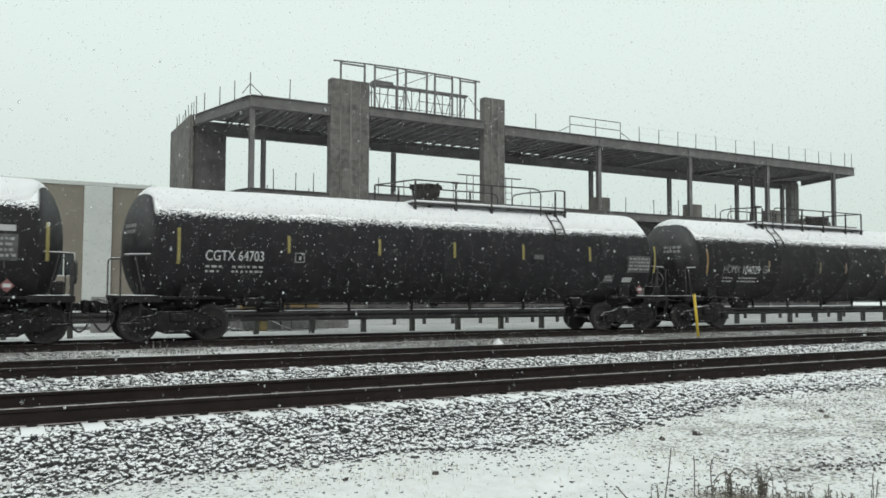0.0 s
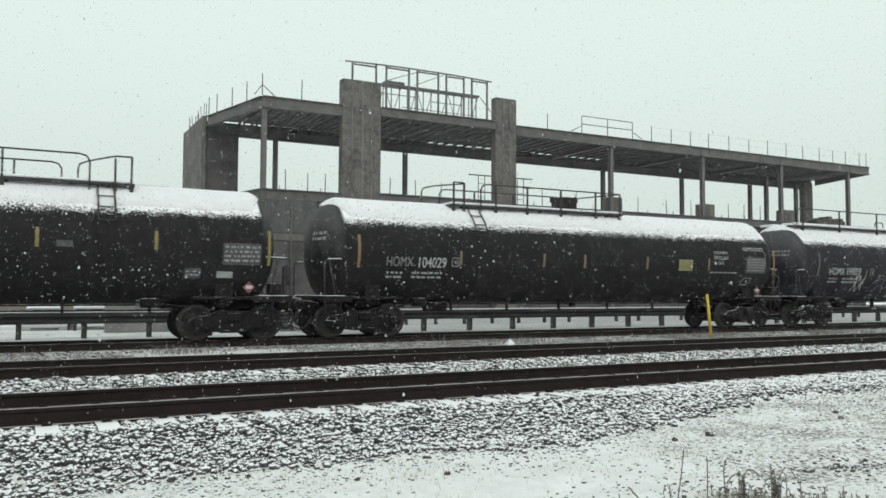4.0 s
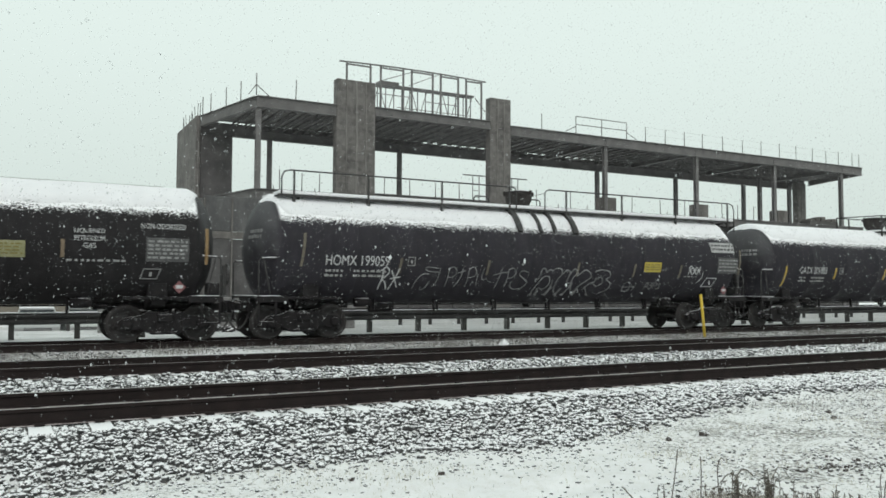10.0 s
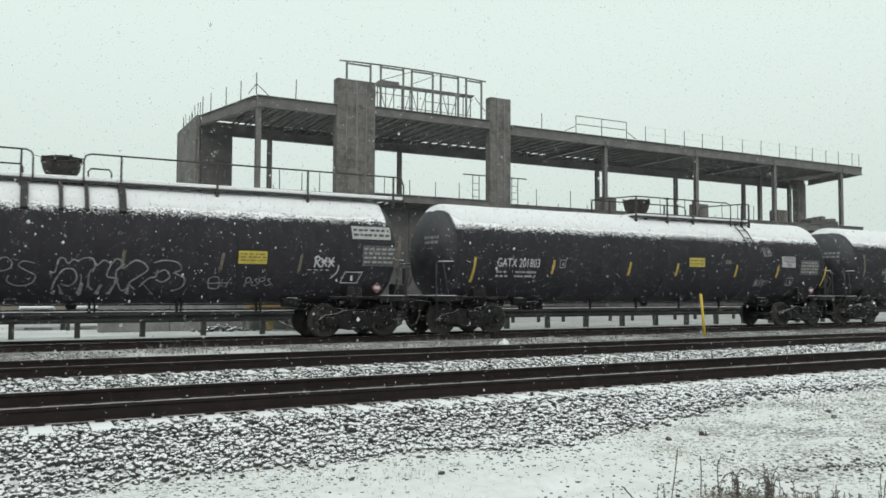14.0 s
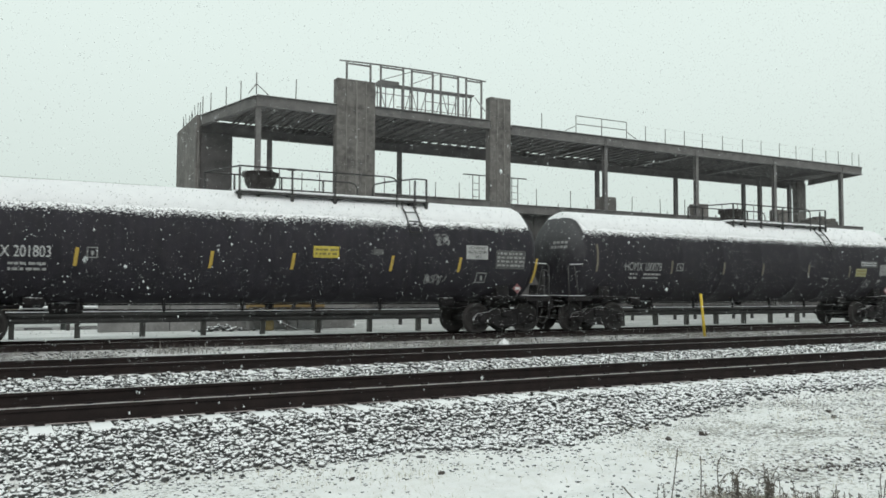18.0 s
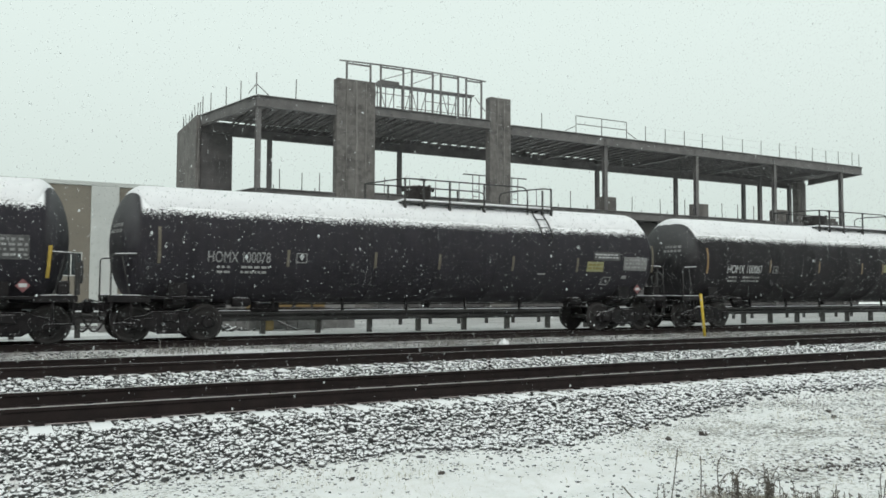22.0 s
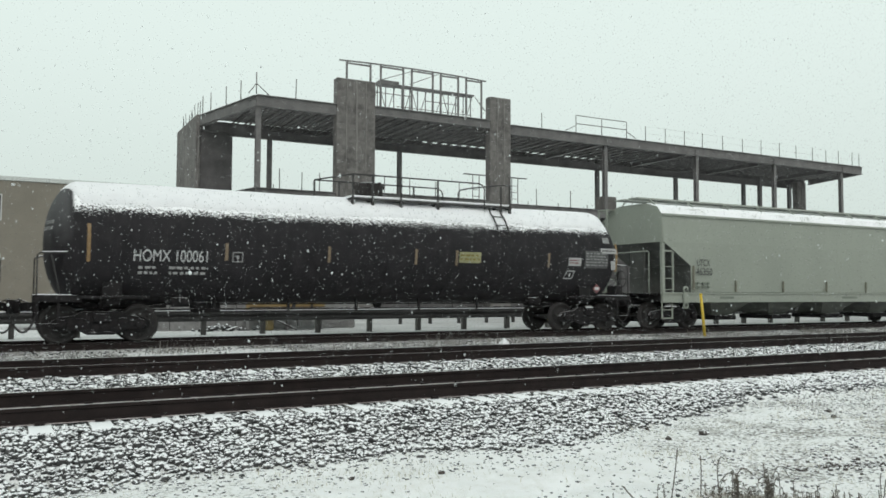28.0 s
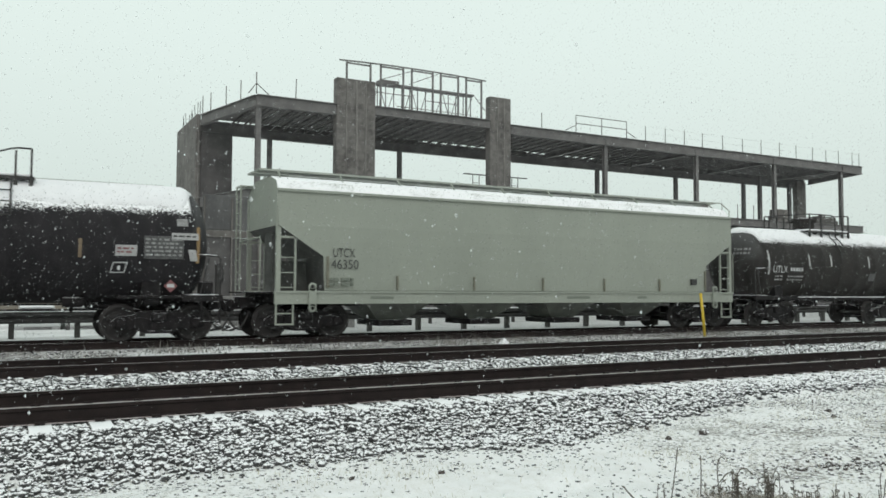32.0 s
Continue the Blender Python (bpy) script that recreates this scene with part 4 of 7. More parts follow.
def boxed_mark(x0, x1, z0, z1, parent, mat="grey_mark", lean=0.0):
    b = Build()
    w = 0.025
    for a, c, d, e in ((x0, x1, z0, z0 + w), (x0, x1, z1 - w, z1), (x0, x0 + w, z0 + w, z1 - w), (x1 - w, x1, z0 + w, z1 - w)):
        s0, s1 = lean * (d - z0) / (z1 - z0), lean * (e - z0) / (z1 - z0)
        b.add([(a + s0, skin(d, 0.014), d), (c + s0, skin(d, 0.014), d), (c + s1, skin(e, 0.014), e), (a + s1, skin(e, 0.014), e)], [(0, 1, 2, 3)])
    m = (x0 + x1) / 2 + lean / 2
    y = skin((z0 + z1) / 2, 0.03)
    b.add([(m - 0.03, y, z0 + 0.07), (m + 0.03, y, z0 + 0.07), (m + 0.03, y, z1 - 0.09), (m - 0.03, y, z1 - 0.09)], [(0, 1, 2, 3)])
    return part("stencil_box", b, M[mat], parent)


def placard(x, z, parent):
    b = Build()
    y = skin(z + 0.16, 0.02)
    b.add([(x - 0.16, y, z), (x, y, z - 0.16), (x + 0.16, y, z), (x, y, z + 0.16), (x - 0.16, y + 0.012, z), (x, y + 0.012, z - 0.16), (x + 0.16, y + 0.012, z), (x, y + 0.012, z + 0.16)],
          [(0, 1, 2, 3), (0, 4, 5, 1), (1, 5, 6, 2), (2, 6, 7, 3), (3, 7, 4, 0)])
    p = part("placard", b, M["red"], parent, "red and white diamond placard")
    part("placard_mark", Build().box((x - 0.085, y - 0.006, z - 0.035), (x + 0.085, y - 0.003, z + 0.05)), M["white_mark"], p)
    return p


def railing(car, x0, x1, posts, bend, guard, z0=3.82, z1=4.6, full=False):
    """Walkway with bent pipe handrails; the near rail stops short of the ladder, and a guard hoop stands past it."""
    w = 0.86
    deck = Build().box((x0, -w, z0 + 0.055), (x1, -w + 0.09, z0 + 0.115)).box((x0, w - 0.09, z0 + 0.055), (x1, w, z0 + 0.115))
    n = max(4, int((x1 - x0) / 0.7))
    for k in range(n + 1):
        x = x0 + 0.03 + (x1 - x0 - 0.06) * k / n
        deck.box((x - 0.03, -w + 0.09, z0 + 0.06), (x + 0.03, w - 0.09, z0 + 0.1))
    d = part("walkway", deck, M["steel_dark"], car, "dark steel walkway")
    for s in (-1, 1):
        part("snow_layer", Build().box((x0 + 0.03, s * 0.855, z0 + 0.121), (x1 - 0.03, s * 0.2, z0 + (0.22 if full else 0.185)), bevel=0.02), M["snow"], d)

    def post(x, y, top, low=z0 - 0.12):
        p = part("rail_post", Build().box((x - 0.024, y - 0.022, low), (x + 0.024, y + 0.022, top)), M["steel_dark"], d)
        part("rail_foot", Build().box((x - 0.045, y - 0.03, z0 - 0.13), (x + 0.045, y + 0.045, z0 + 0.054), bevel=0.012), M["steel_dark"], p)
        return p

    def tube(name, pts):
        return part(name, Build().pipe(pts, 0.022, 6), M["steel_dark"], d)

    if full:
        # the near rail breaks off beside the valve housing, where a slack chain closes the gap
        y = -w
        for x in posts:
            post(x, y, z1 - 0.01)
        a, c = posts[0], posts[-1]
        g0, g1 = guard
        tube("handrail", [(a - 0.35, y, z0 + 0.1), (a - 0.35, y, z1 - 0.2), (a - 0.28, y, z1 - 0.05), (a - 0.12, y, z1), (g0 - 0.15, y, z1), (g0 - 0.04, y, z1 - 0.05), (g0, y, z1 - 0.16), (g0, y, z0 + 0.05)])
        tube("handrail", [(g1, y, z0 + 0.05), (g1, y, z1 - 0.16), (g1 + 0.04, y, z1 - 0.05), (g1 + 0.15, y, z1), (c + 0.1, y, z1), (c + 0.27, y, z1 - 0.07), (c + 0.33, y, z1 - 0.25), (c + 0.33, y, z0 - 0.25)])
        part("chain", Build().pipe([(g0 + (g1 - g0) * k / 6, y, z1 - 0.12 - 0.1 * math.sin(math.pi * k / 6)) for k in range(7)], 0.008, 5), M["steel_dark"], d)
        for x, s in ((g0 - 0.2, -1), (g1 + 0.2, 1)):
            tube("handrail", [(x, 0.5, z0 + 0.1), (x, 0.5, z1 - 0.25), (x + s * 0.06, 0.5, z1 - 0.17), (x + s * 0.5, 0.5, z1 - 0.17), (x + s * 0.56, 0.5, z1 - 0.25), (x + s * 0.56, 0.5, z0 + 0.1)])
    else:
        m = 1 if bend > posts[0] else -1
        end = posts[0] if m > 0 else posts[-1]
        for x in posts:
            post(x, -w, z1 - 0.01)
        tube("handrail", [(end, -w, z1), (bend - m * 0.24, -w, z1), (bend - m * 0.08, -w, z1 - 0.04), (bend, -w, z1 - 0.16), (bend, -w, z0 - 0.1)])
        part("rail_joint", Build().box((posts[1] - 0.15, -w - 0.03, z1 - 0.04), (posts[1] + 0.08, -w + 0.03, z1 + 0.028), bevel=0.012), M["steel_dark"], d)
        # the far rail stands a little further along, and a slanting rail joins the two
        far = end - 0.55
        tube("cross_rail", [(end, -w, z1), (far, w, z1)])
        stop = bend - 0.55
        tube("handrail", [(far, w, z1), (stop - m * 0.24, w, z1), (stop - m * 0.08, w, z1 - 0.04), (stop, w, z1 - 0.16), (stop, w, z0 + 0.06)])
        for f in (0.0, 0.18, 0.48, 0.76):
            post(far + (stop - far) * f, w, z1 - 0.01, z0 - 0.05)
        # guard past the ladder, bent back across the tank
        g0, g1 = guard
        post(g1, -w, z1)
        post(g0, -w, z1 - 0.06)
        tube("guard_hoop", [(g1, -w, z1), (g0 + m * 0.04, -w, z1), (g0 - m * 0.1, -w + 0.12, z1 - 0.01), (g0 - 0.55, 0.15, z1 - 0.02), (g0 - 0.72, 0.45, z1 - 0.06), (g0 - 0.76, 0.52, z1 - 0.16), (g0 - 0.76, 0.52, z0 + 0.06)])
    for x in (x0 + 0.6, (x0 + x1) / 2, x1 - 0.6):
        part("bracket", Build().prism([(-0.86, z0 + 0.05), (0.86, z0 + 0.05), (0.7, z0 - 0.02), (0.62, AX + math.sqrt(R * R - 0.62 ** 2) - 0.02), (-0.62, AX + math.sqrt(R * R - 0.62 ** 2) - 0.02), (-0.7, z0 - 0.02)], x - 0.025, x + 0.025, axis="x"), M["steel_dark"], d)
    return d


def ladder(car, x, z0=3.1, z1=3.86):
    b = Build()
    for s in (-0.19, 0.19):
        pts = [(x + s, -0.9, z1)]
        for k in range(6):
            a = radians(52 - k * 6.5)
            pts.append((x + s, -math.cos(a) * (R + 0.09), AX + math.sin(a) * (R + 0.09)))
        b.pipe(pts, 0.024, 5)
    for k in range(1, 6, 2):
        a = radians(52 - k * 6.5)
        y, z = -math.cos(a) * (R + 0.09), AX + math.sin(a) * (R + 0.09)
        b.bar((x - 0.19, y, z), (x + 0.19, y, z), 0.016, 5)
    return part("ladder", b, M["steel_dark"], car, "dark curved side ladder")


def dome(car, x, z0=3.86, shape="bowl"):
    """Valve housing on the tank's top: a flared bowl with a lugged rim, or a plain drum."""
    if shape == "bowl":
        prof = [(0.0, 0.05), (0.0, 0.26), (0.14, 0.29), (0.26, 0.36), (0.36, 0.42), (0.46, 0.44), (0.62, 0.445), (0.635, 0.465), (0.67, 0.465), (0.68, 0.4), (0.7, 0.05)]
    elif shape == "low":
        prof = [(0.0, 0.05), (0.0, 0.4), (0.46, 0.41), (0.5, 0.46), (0.56, 0.465), (0.58, 0.4), (0.6, 0.05)]
    else:
        prof = [(0.0, 0.05), (0.0, 0.41), (0.46, 0.42), (0.48, 0.44), (0.53, 0.44), (0.55, 0.38), (0.57, 0.05)]
    top = prof[-1][0]
    rim = max(r for q, r in prof)
    d = part("manway_dome", Build().lathe(prof, (x, 0, z0), "z", 28), M["dome"], car, "dark grimy valve housing")
    for k in range(8):
        a = 0.4 + k * math.pi / 4
        u, v = x + math.cos(a) * rim, math.sin(a) * rim
        part("lug", Build().box((u - 0.035, v - 0.035, z0 + top - 0.16), (u + 0.035, v + 0.035, z0 + top - 0.02 + 0.03 * (k % 3 == 0)), bevel=0.01), M["dome"], d)
    for s in (-1, 1) if shape == "low" else ():
        part("handle", Build().pipe([(x + s * (rim - 0.02), -0.1, z0 + top - 0.1), (x + s * (rim + 0.09), -0.1, z0 + top - 0.04), (x + s * (rim + 0.09), 0.1, z0 + top - 0.04), (x + s * (rim - 0.02), 0.1, z0 + top - 0.1)], 0.018, 5), M["steel_dark"], d)
    part("snow_layer", Build().lathe([(top + 0.001, 0.02), (top + 0.001, 0.33), (top + 0.025, 0.22), (top + 0.035, 0.01)], (x, 0, z0), "z", 16), M["snow"], d)
    return d


def end_gear(car, s, hl, half, brake):
    """Stub sill, coupler, end platform, handrails and hose at one end (s = -1 or 1)."""
    sill = Build().box((s * (hl - 2.9), -0.33, 0.82), (s * (half - 0.42), 0.33, 1.12), bevel=0.02)
    sill.box((s * (half - 0.55), -0.42, 0.74), (s * (half - 0.4), 0.42, 1.15))
    part("stub_sill", sill, M["under"], car)
    part("coupler", GEAR["coupler"], None, car, at=(s * (half - 0.16), 0, 0.87)).rotation_euler[2] = 0 if s > 0 else math.pi
    # saddle that carries the tank over its truck
    a = math.sqrt(R * R - 1.05 ** 2)
    saddle = Build()
    pts = [(y, AX - math.sqrt(R * R - y * y) + 0.01) for y in (-1.15, -0.8, -0.4, 0, 0.4, 0.8, 1.15)]
    saddle.prism([(1.2, 1.02), (0.5, 0.8), (-0.5, 0.8), (-1.2, 1.02)] + pts, s * (hl - 1.5) - 0.22, s * (hl - 1.5) + 0.22, axis="x")
    part("saddle", saddle, M["under"], car)
    plat = Build().box((s * (hl - 0.75), -1.4, 1.1), (s * (half - 0.42), 1.4, 1.16)).box((s * (hl - 0.8), -1.42, 1.0), (s * (half - 0.4), -1.34, 1.15)).box((s * (hl - 2.3), -1.42, 1.08), (s * (hl - 0.8), -1.2, 1.14))
    p = part("end_platform", plat, M["under"], car, "grimy end platform")
    part("snow_layer", Build().box((s * (hl - 0.6), -1.36, 1.161), (s * (half - 0.5), 1.36, 1.173), bevel=0.004), M["snow"], p)
    for y in (-1.38, 1.38):
        part("end_handrail", Build().pipe([(s * (hl - 0.95), y * 1.02, 2.12), (s * (hl - 0.5), y * 1.0, 2.16), (s * (half - 0.52), y * 0.98, 2.14), (s * (half - 0.46), y * 0.98, 2.08), (s * (half - 0.46), y, 1.14)], 0.02, 6), M["steel_dark"], car)
        part("snow_layer", Build().bar((s * (hl - 0.5), y * 1.0, 2.183), (s * (half - 0.55), y * 0.98, 2.163), 0.012, 5), M["snow"], car)
        part("sill_step", Build().box((s * (half - 0.95), y - 0.02, 0.5), (s * (half - 0.9), y + 0.02, 1.1)).box((s * (half - 0.5), y - 0.02, 0.5), (s * (half - 0.45), y + 0.02, 1.1)).box((s * (half - 0.95), y - 0.05, 0.46), (s * (half - 0.45), y + 0.05, 0.5)), M["under"], car)
    part("brake_hose", HOSE[s], None, car, at=(s * (half - 0.5), 0, 0.0))
    # body bolster, brake cylinder and rods over the truck, and the lever that lifts the coupler pin
    c = s * (hl - 1.5)
    part("body_bolster", Build().prism([(-1.3, 1.06), (1.3, 1.06), (1.22, 0.94), (0.4, 0.82), (-0.4, 0.82), (-1.22, 0.94)], c - 0.16, c + 0.16, axis="x"), M["under"], car)
    part("brake_cylinder", Build().lathe([(0, 0.02), (0, 0.13), (0.42, 0.13), (0.5, 0.05), (0.5, 0.02)], (s * (hl - 3.2) - 0.25, -0.72, 0.98), "x", 14), M["under"], car)
    part("brake_rod", Build().bar((s * (hl - 3.0), -0.7, 0.95), (c + s * 0.9, -0.6, 0.62), 0.022, 6), M["under"], car)
    part("pin_lever", Build().pipe([(s * (half - 0.1), 0.0, 1.06), (s * (half - 0.2), -0.35, 1.02), (s * (half - 0.3), -1.3, 0.98), (s * (half - 0.3), -1.36, 0.78)], 0.016, 5), M["under"], car)
    part("brace", Build().bar((s * (hl - 0.35), -1.3, 1.16), (s * (hl - 0.15), -1.36, 2.1), 0.018, 5), M["steel_dark"], car)
    if brake:
        w = part("brake_stand", Build().box((s * (hl + 0.12), -0.98, 1.16), (s * (hl + 0.22), -0.84, 1.95)), M["steel_dark"], car)
        part("brake_wheel", Build().lathe([(0.0, 0.27), (0.025, 0.29), (0.05, 0.27), (0.025, 0.25), (0.0, 0.27)], (s * (hl + 0.22), -0.91, 1.72), "x", 24).bar((s * (hl + 0.245), -0.91, 1.45), (s * (hl + 0.245), -0.91, 1.99), 0.014, 5).bar((s * (hl + 0.245), -1.18, 1.72), (s * (hl + 0.245), -0.64, 1.72), 0.014, 5), M["steel_dark"], w, "spoked hand-brake wheel")
        part("valve_box", Build().box((s * (hl - 0.3), -1.3, 1.17), (s * (hl - 0.02), -0.8, 1.5), bevel=0.03), M["under"], car)


def head_stencil(car, hl, seed):
    """Small stencilled lines on the near half of the forward head, too small to read."""
    rnd = random.Random(seed)
    b = Build()

    def on(y, z):
        r2 = (y * y + (z - AX) ** 2) / (R * R)
        return (-(hl - HEAD + HEAD * math.sqrt(1 - r2)) - 0.008, y, z)

    for row in range(2):
        y, z = -0.95, 2.86 - 0.15 * row
        while y < -0.35:
            w = rnd.uniform(0.05, 0.14)
            b.add([on(y, z), on(y + w, z), on(y + w, z + 0.09), on(y, z + 0.09)], [(0, 1, 2, 3)])
            y += w + 0.04
    return tagged(part("lettering", b, M["grey_mark"], car), kind="stuff")


def tank_car(at, half_truck, hl, half, plat, label, seed, ladder_x, shape="bowl", full=False, dome_x=0.1, paint="tank", piped=True):
    car = thing("tank_car", (at, 22.04, 0), label=label, category="tank car", group="train of tank cars")
    tank = part("tank", tank_mesh(hl, paint), None, car)
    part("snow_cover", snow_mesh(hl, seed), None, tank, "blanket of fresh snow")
    for s in (-1, 1):
        truck(car, s * half_truck)
        end_gear(car, s, hl, half, s > 0)
    railing(car, *plat, AX + R - 0.12, AX + R + 0.66, full=full)
    dome(car, dome_x, AX + R - 0.04, shape)
    if ladder_x is not None:
        ladder(car, ladder_x, z1=AX + R - 0.08)
    head_stencil(car, hl, seed)
    # pipe and brake gear under the belly
    part("train_pipe", Build().bar((-half_truck + 1.2, -0.35, 0.92), (half_truck - 1.2, -0.35, 0.92), 0.022, 6), M["under"], car)
    # long pipes under the belly on evenly spaced hangers
    belly = AX - math.sqrt(R * R - 0.6 ** 2)
    if piped:
        part("belly_pipe", Build().bar((-half_truck + 0.9, -0.6, 0.79), (half_truck - 0.9, -0.6, 0.79), 0.022, 6), M["under"], car)
    for k in range(-3, 3):
        x = (0.72 + 2.06 * k) if full else (1.4 + 2.0 * k)
        if abs(x) < half_truck - 1.3:
            h = Build().box((x - 0.035, -0.64, 0.74), (x + 0.035, -0.56, belly + 0.01), bevel=0.01)
            if full:
                h.box((x + 0.09, -0.64, 0.74), (x + 0.14, -0.56, belly + 0.01), bevel=0.01).box((x + 0.035, -0.62, 0.77), (x + 0.09, -0.58, 0.81))
            part("hanger", h, M["under"], car)
    part("air_reservoir", Build().lathe([(0.0, 0.02), (0.03, 0.13), (0.08, 0.15), (0.72, 0.15), (0.77, 0.13), (0.8, 0.02)], (-half_truck + 2.2, -0.3, 0.84), "x", 14), M["under"], car)
    part("bottom_valve", Build().lathe([(-0.08, 0.08), (0.0, 0.13), (0.14, 0.16)], (dome_x + 0.3, 0, 0.86), "z", 12), M["under"], car)
    return car


CARS = []
M["spray"] = material("thin_white_spray", (0.13, 0.13, 0.132), (0.33, 0.33, 0.335), 0.8, 0, 6, 40, 0.0)
SHORT, TALL = (2.28, 2.74), (1.95, 2.85)


def stripes(car, xs_, mat, tall=(0, -1), lean=0.0, short=SHORT):
    for k, x in enumerate(xs_):
        z = TALL if k in (tall[0], len(xs_) + tall[1]) else short
        decal("reflector", x - 0.038, x + 0.038, *z, M["strip_faded" if mat == "strip_orange" and z == short else mat], car, "vertical reflective strip", lean=lean * (2 if z == TALL else 1))


def small_print(car, x0, x1, z0, z1, seed):
    bars(x0, x0 + (x1 - x0) * 0.28, z0, z1, 2, M["grey_mark"], car, seed)
    bars(x0 + (x1 - x0) * 0.45, x1, z0, z1, 2, M["grey_mark"], car, seed + 1)


def panel(car, x0, x1, z0, z1, mat, ink, rows, seed, name="label_panel", label=""):
    p = decal(name, x0, x1, z0, z1, M[mat], car, label)
    bars(x0 + 0.04, x1 - 0.04, z0 + 0.05, z1 - 0.04, rows, M[ink], p, seed)
    return p


RIGHT = (-0.7, 4.95, [-0.63, 0.76, 2.04], 3.91, (4.49, 4.87))

# car with the platform reaching to its right, yellow strips
c = tank_car(11.25, 7.4, 8.62, 9.26, RIGHT, "black tank car with olive-yellow strips and snow on top", 1, 4.28, dome_x=0.17)
CARS.append((c, 11.25))
stripes(c, [-7.48, -4.67, -2.05, 0.36, 2.8, 5.4, 8.2], "strip_olive")
lettering("CGTX 64703", -6.82, -5.34, 2.05, 2.31, M["white_mark"], c)
small_print(c, -6.81, -5.33, 1.72, 1.96, 11)
boxed_mark(-4.5, -4.23, 2.04, 2.3, c)
panel(c, 7.02, 7.99, 1.95, 2.5, "dim_panel", "grey_mark", 4, 12)
panel(c, 6.1, 6.5, 1.6, 1.85, "dim_panel", "grey_mark", 2, 13)
decal("label_panel", 6.9, 7.3, 1.62, 1.78, M["pale_panel"], c)
decal("label_panel", 3.2, 3.55, 2.3, 2.45, M["dim_panel"], c)
placard(7.75, 1.38, c)

# car with the platform reaching to its left, orange strips
c = tank_car(29.9, 7.6, 8.9, 9.35, (-4.75, 1.9, [-3.16, -1.99, -0.69, 0.73, 1.76], -3.7, (-4.3, -4.65)), "black tank car with orange strips and gas lettering", 2, -4.0, "drum", dome_x=0.06, paint="tank_fresh", piped=False)
CARS.append((c, 29.9))
stripes(c, [-7.94, -4.74, -1.78, -0.21, 2.4, 5.22, 8.5], "strip_orange", short=(2.06, 2.48))
lettering("HOMX", -7.11, -6.28, 2.0, 2.27, M["grey_mark"], c)
lettering("104029", -6.1, -5.22, 1.98, 2.27, M["white_mark"], c)
small_print(c, -7.08, -5.32, 1.64, 1.88, 21)
boxed_mark(-5.04, -4.81, 2.02, 2.28, c)
panel(c, 3.82, 4.45, 2.04, 2.42, "sign_pale", "sign_ink", 4, 22, "warning_sign", "faded yellow warning sign")
for k, w in enumerate(("LIQUEFIED", "PETROLEUM", "GAS")):
    lettering(w, 5.46 + (0.2 if k == 2 else 0), 6.13 - (0.2 if k == 2 else 0), 2.63 - 0.17 * k, 2.75 - 0.17 * k, M["white_mark"], c)
lettering("NON-ODORIZED", 6.94, 7.98, 2.8, 2.93, M["white_mark"], c)
panel(c, 7.06, 8.07, 2.0, 2.58, "dim_panel", "grey_mark", 5, 23)
boxed_mark(6.94, 7.36, 1.57, 1.83, c, "grey_mark", 0.08)
bars(5.3, 6.7, 1.95, 2.05, 1, M["grey_mark"], c, 24)
placard(7.9, 1.38, c)

# car with a walkway along its whole length and spray-painted scrawls
c = tank_car(48.7, 7.62, 8.95, 9.4, (-8.3, 9.1, [-7.86, -5.66, -3.27, -0.85, 1.35, 3.7, 6.16, 8.75], None, (-0.6, 0.5)), "black tank car with full-length walkway and white graffiti", 3, None, "bowl", True, 0.05, "tank_faded")
CARS.append((c, 48.7))
stripes(c, [-7.82, -4.93, -2.02, 1.35, 3.7, 5.76, 8.6], "strip_dull", lean=0.05, short=(1.8, 2.24))
lettering("HOMX 199059", -7.14, -5.26, 2.0, 2.28, M["white_mark"], c)
small_print(c, -7.13, -5.3, 1.66, 1.92, 31)
boxed_mark(-4.69, -4.45, 2.02, 2.28, c)
panel(c, 4.14, 4.88, 1.98, 2.31, "sign_yellow", "sign_ink", 3, 32, "warning_sign", "bright yellow warning sign")
panel(c, 7.25, 8.4, 2.72, 3.08, "pale_panel", "dim_panel", 2, 33)
panel(c, 7.55, 8.55, 1.98, 2.55, "dim_panel", "grey_mark", 4, 34)
boxed_mark(6.98, 7.5, 1.5, 1.82, c, "white_mark", 0.1)
placard(8.1, 1.38, c)
for x in (-0.77, 0.0, 0.56, 1.36):
    hw = 0.085 if abs(x - 0.35) > 0.8 else 0.045
    arc = [radians(28 + 6 * k) for k in range(9)]
    out = [(-math.cos(a) * (R + 0.1 + 0.12 * (a - arc[0])), AX + math.sin(a) * (R + 0.1 + 0.12 * (a - arc[0]))) for a in arc]
    b = Build().prism(out + [(-math.cos(a) * R, AX + math.sin(a) * R) for a in reversed(arc)], x - hw, x + hw, axis="x")
    part("walkway_strap", b, M["steel_dark"], c)


GLYPHS = {}
GLYPHS["arc"] = [[(0.0, 0.15), (0.02, 0.4), (0.35, 0.7), (0.85, 0.74)], [(0.95, 0.45), (0.8, 0.2), (0.55, 0.12), (0.5, 0.25)]]
GLYPHS["hook"] = [[(1.0, 0.96), (0.05, 1.0), (0.0, 0.88), (0.5, 0.82), (1.0, 0.82)]]
GLYPHS["stem"] = [[(0.9, 1.0), (0.8, 0.6), (0.2, 0.25)]]
GLYPHS["pee"] = [[(0.15, 1.0), (0.16, 0.6), (0.12, 0.25)], [(0.15, 0.95), (0.6, 1.03), (0.98, 0.9), (0.95, 0.72), (0.5, 0.62), (0.2, 0.62)]]
GLYPHS["tee"] = [[(0.1, 0.78), (0.95, 0.9)], [(0.6, 1.0), (0.5, 0.6), (0.05, 0.28)]]
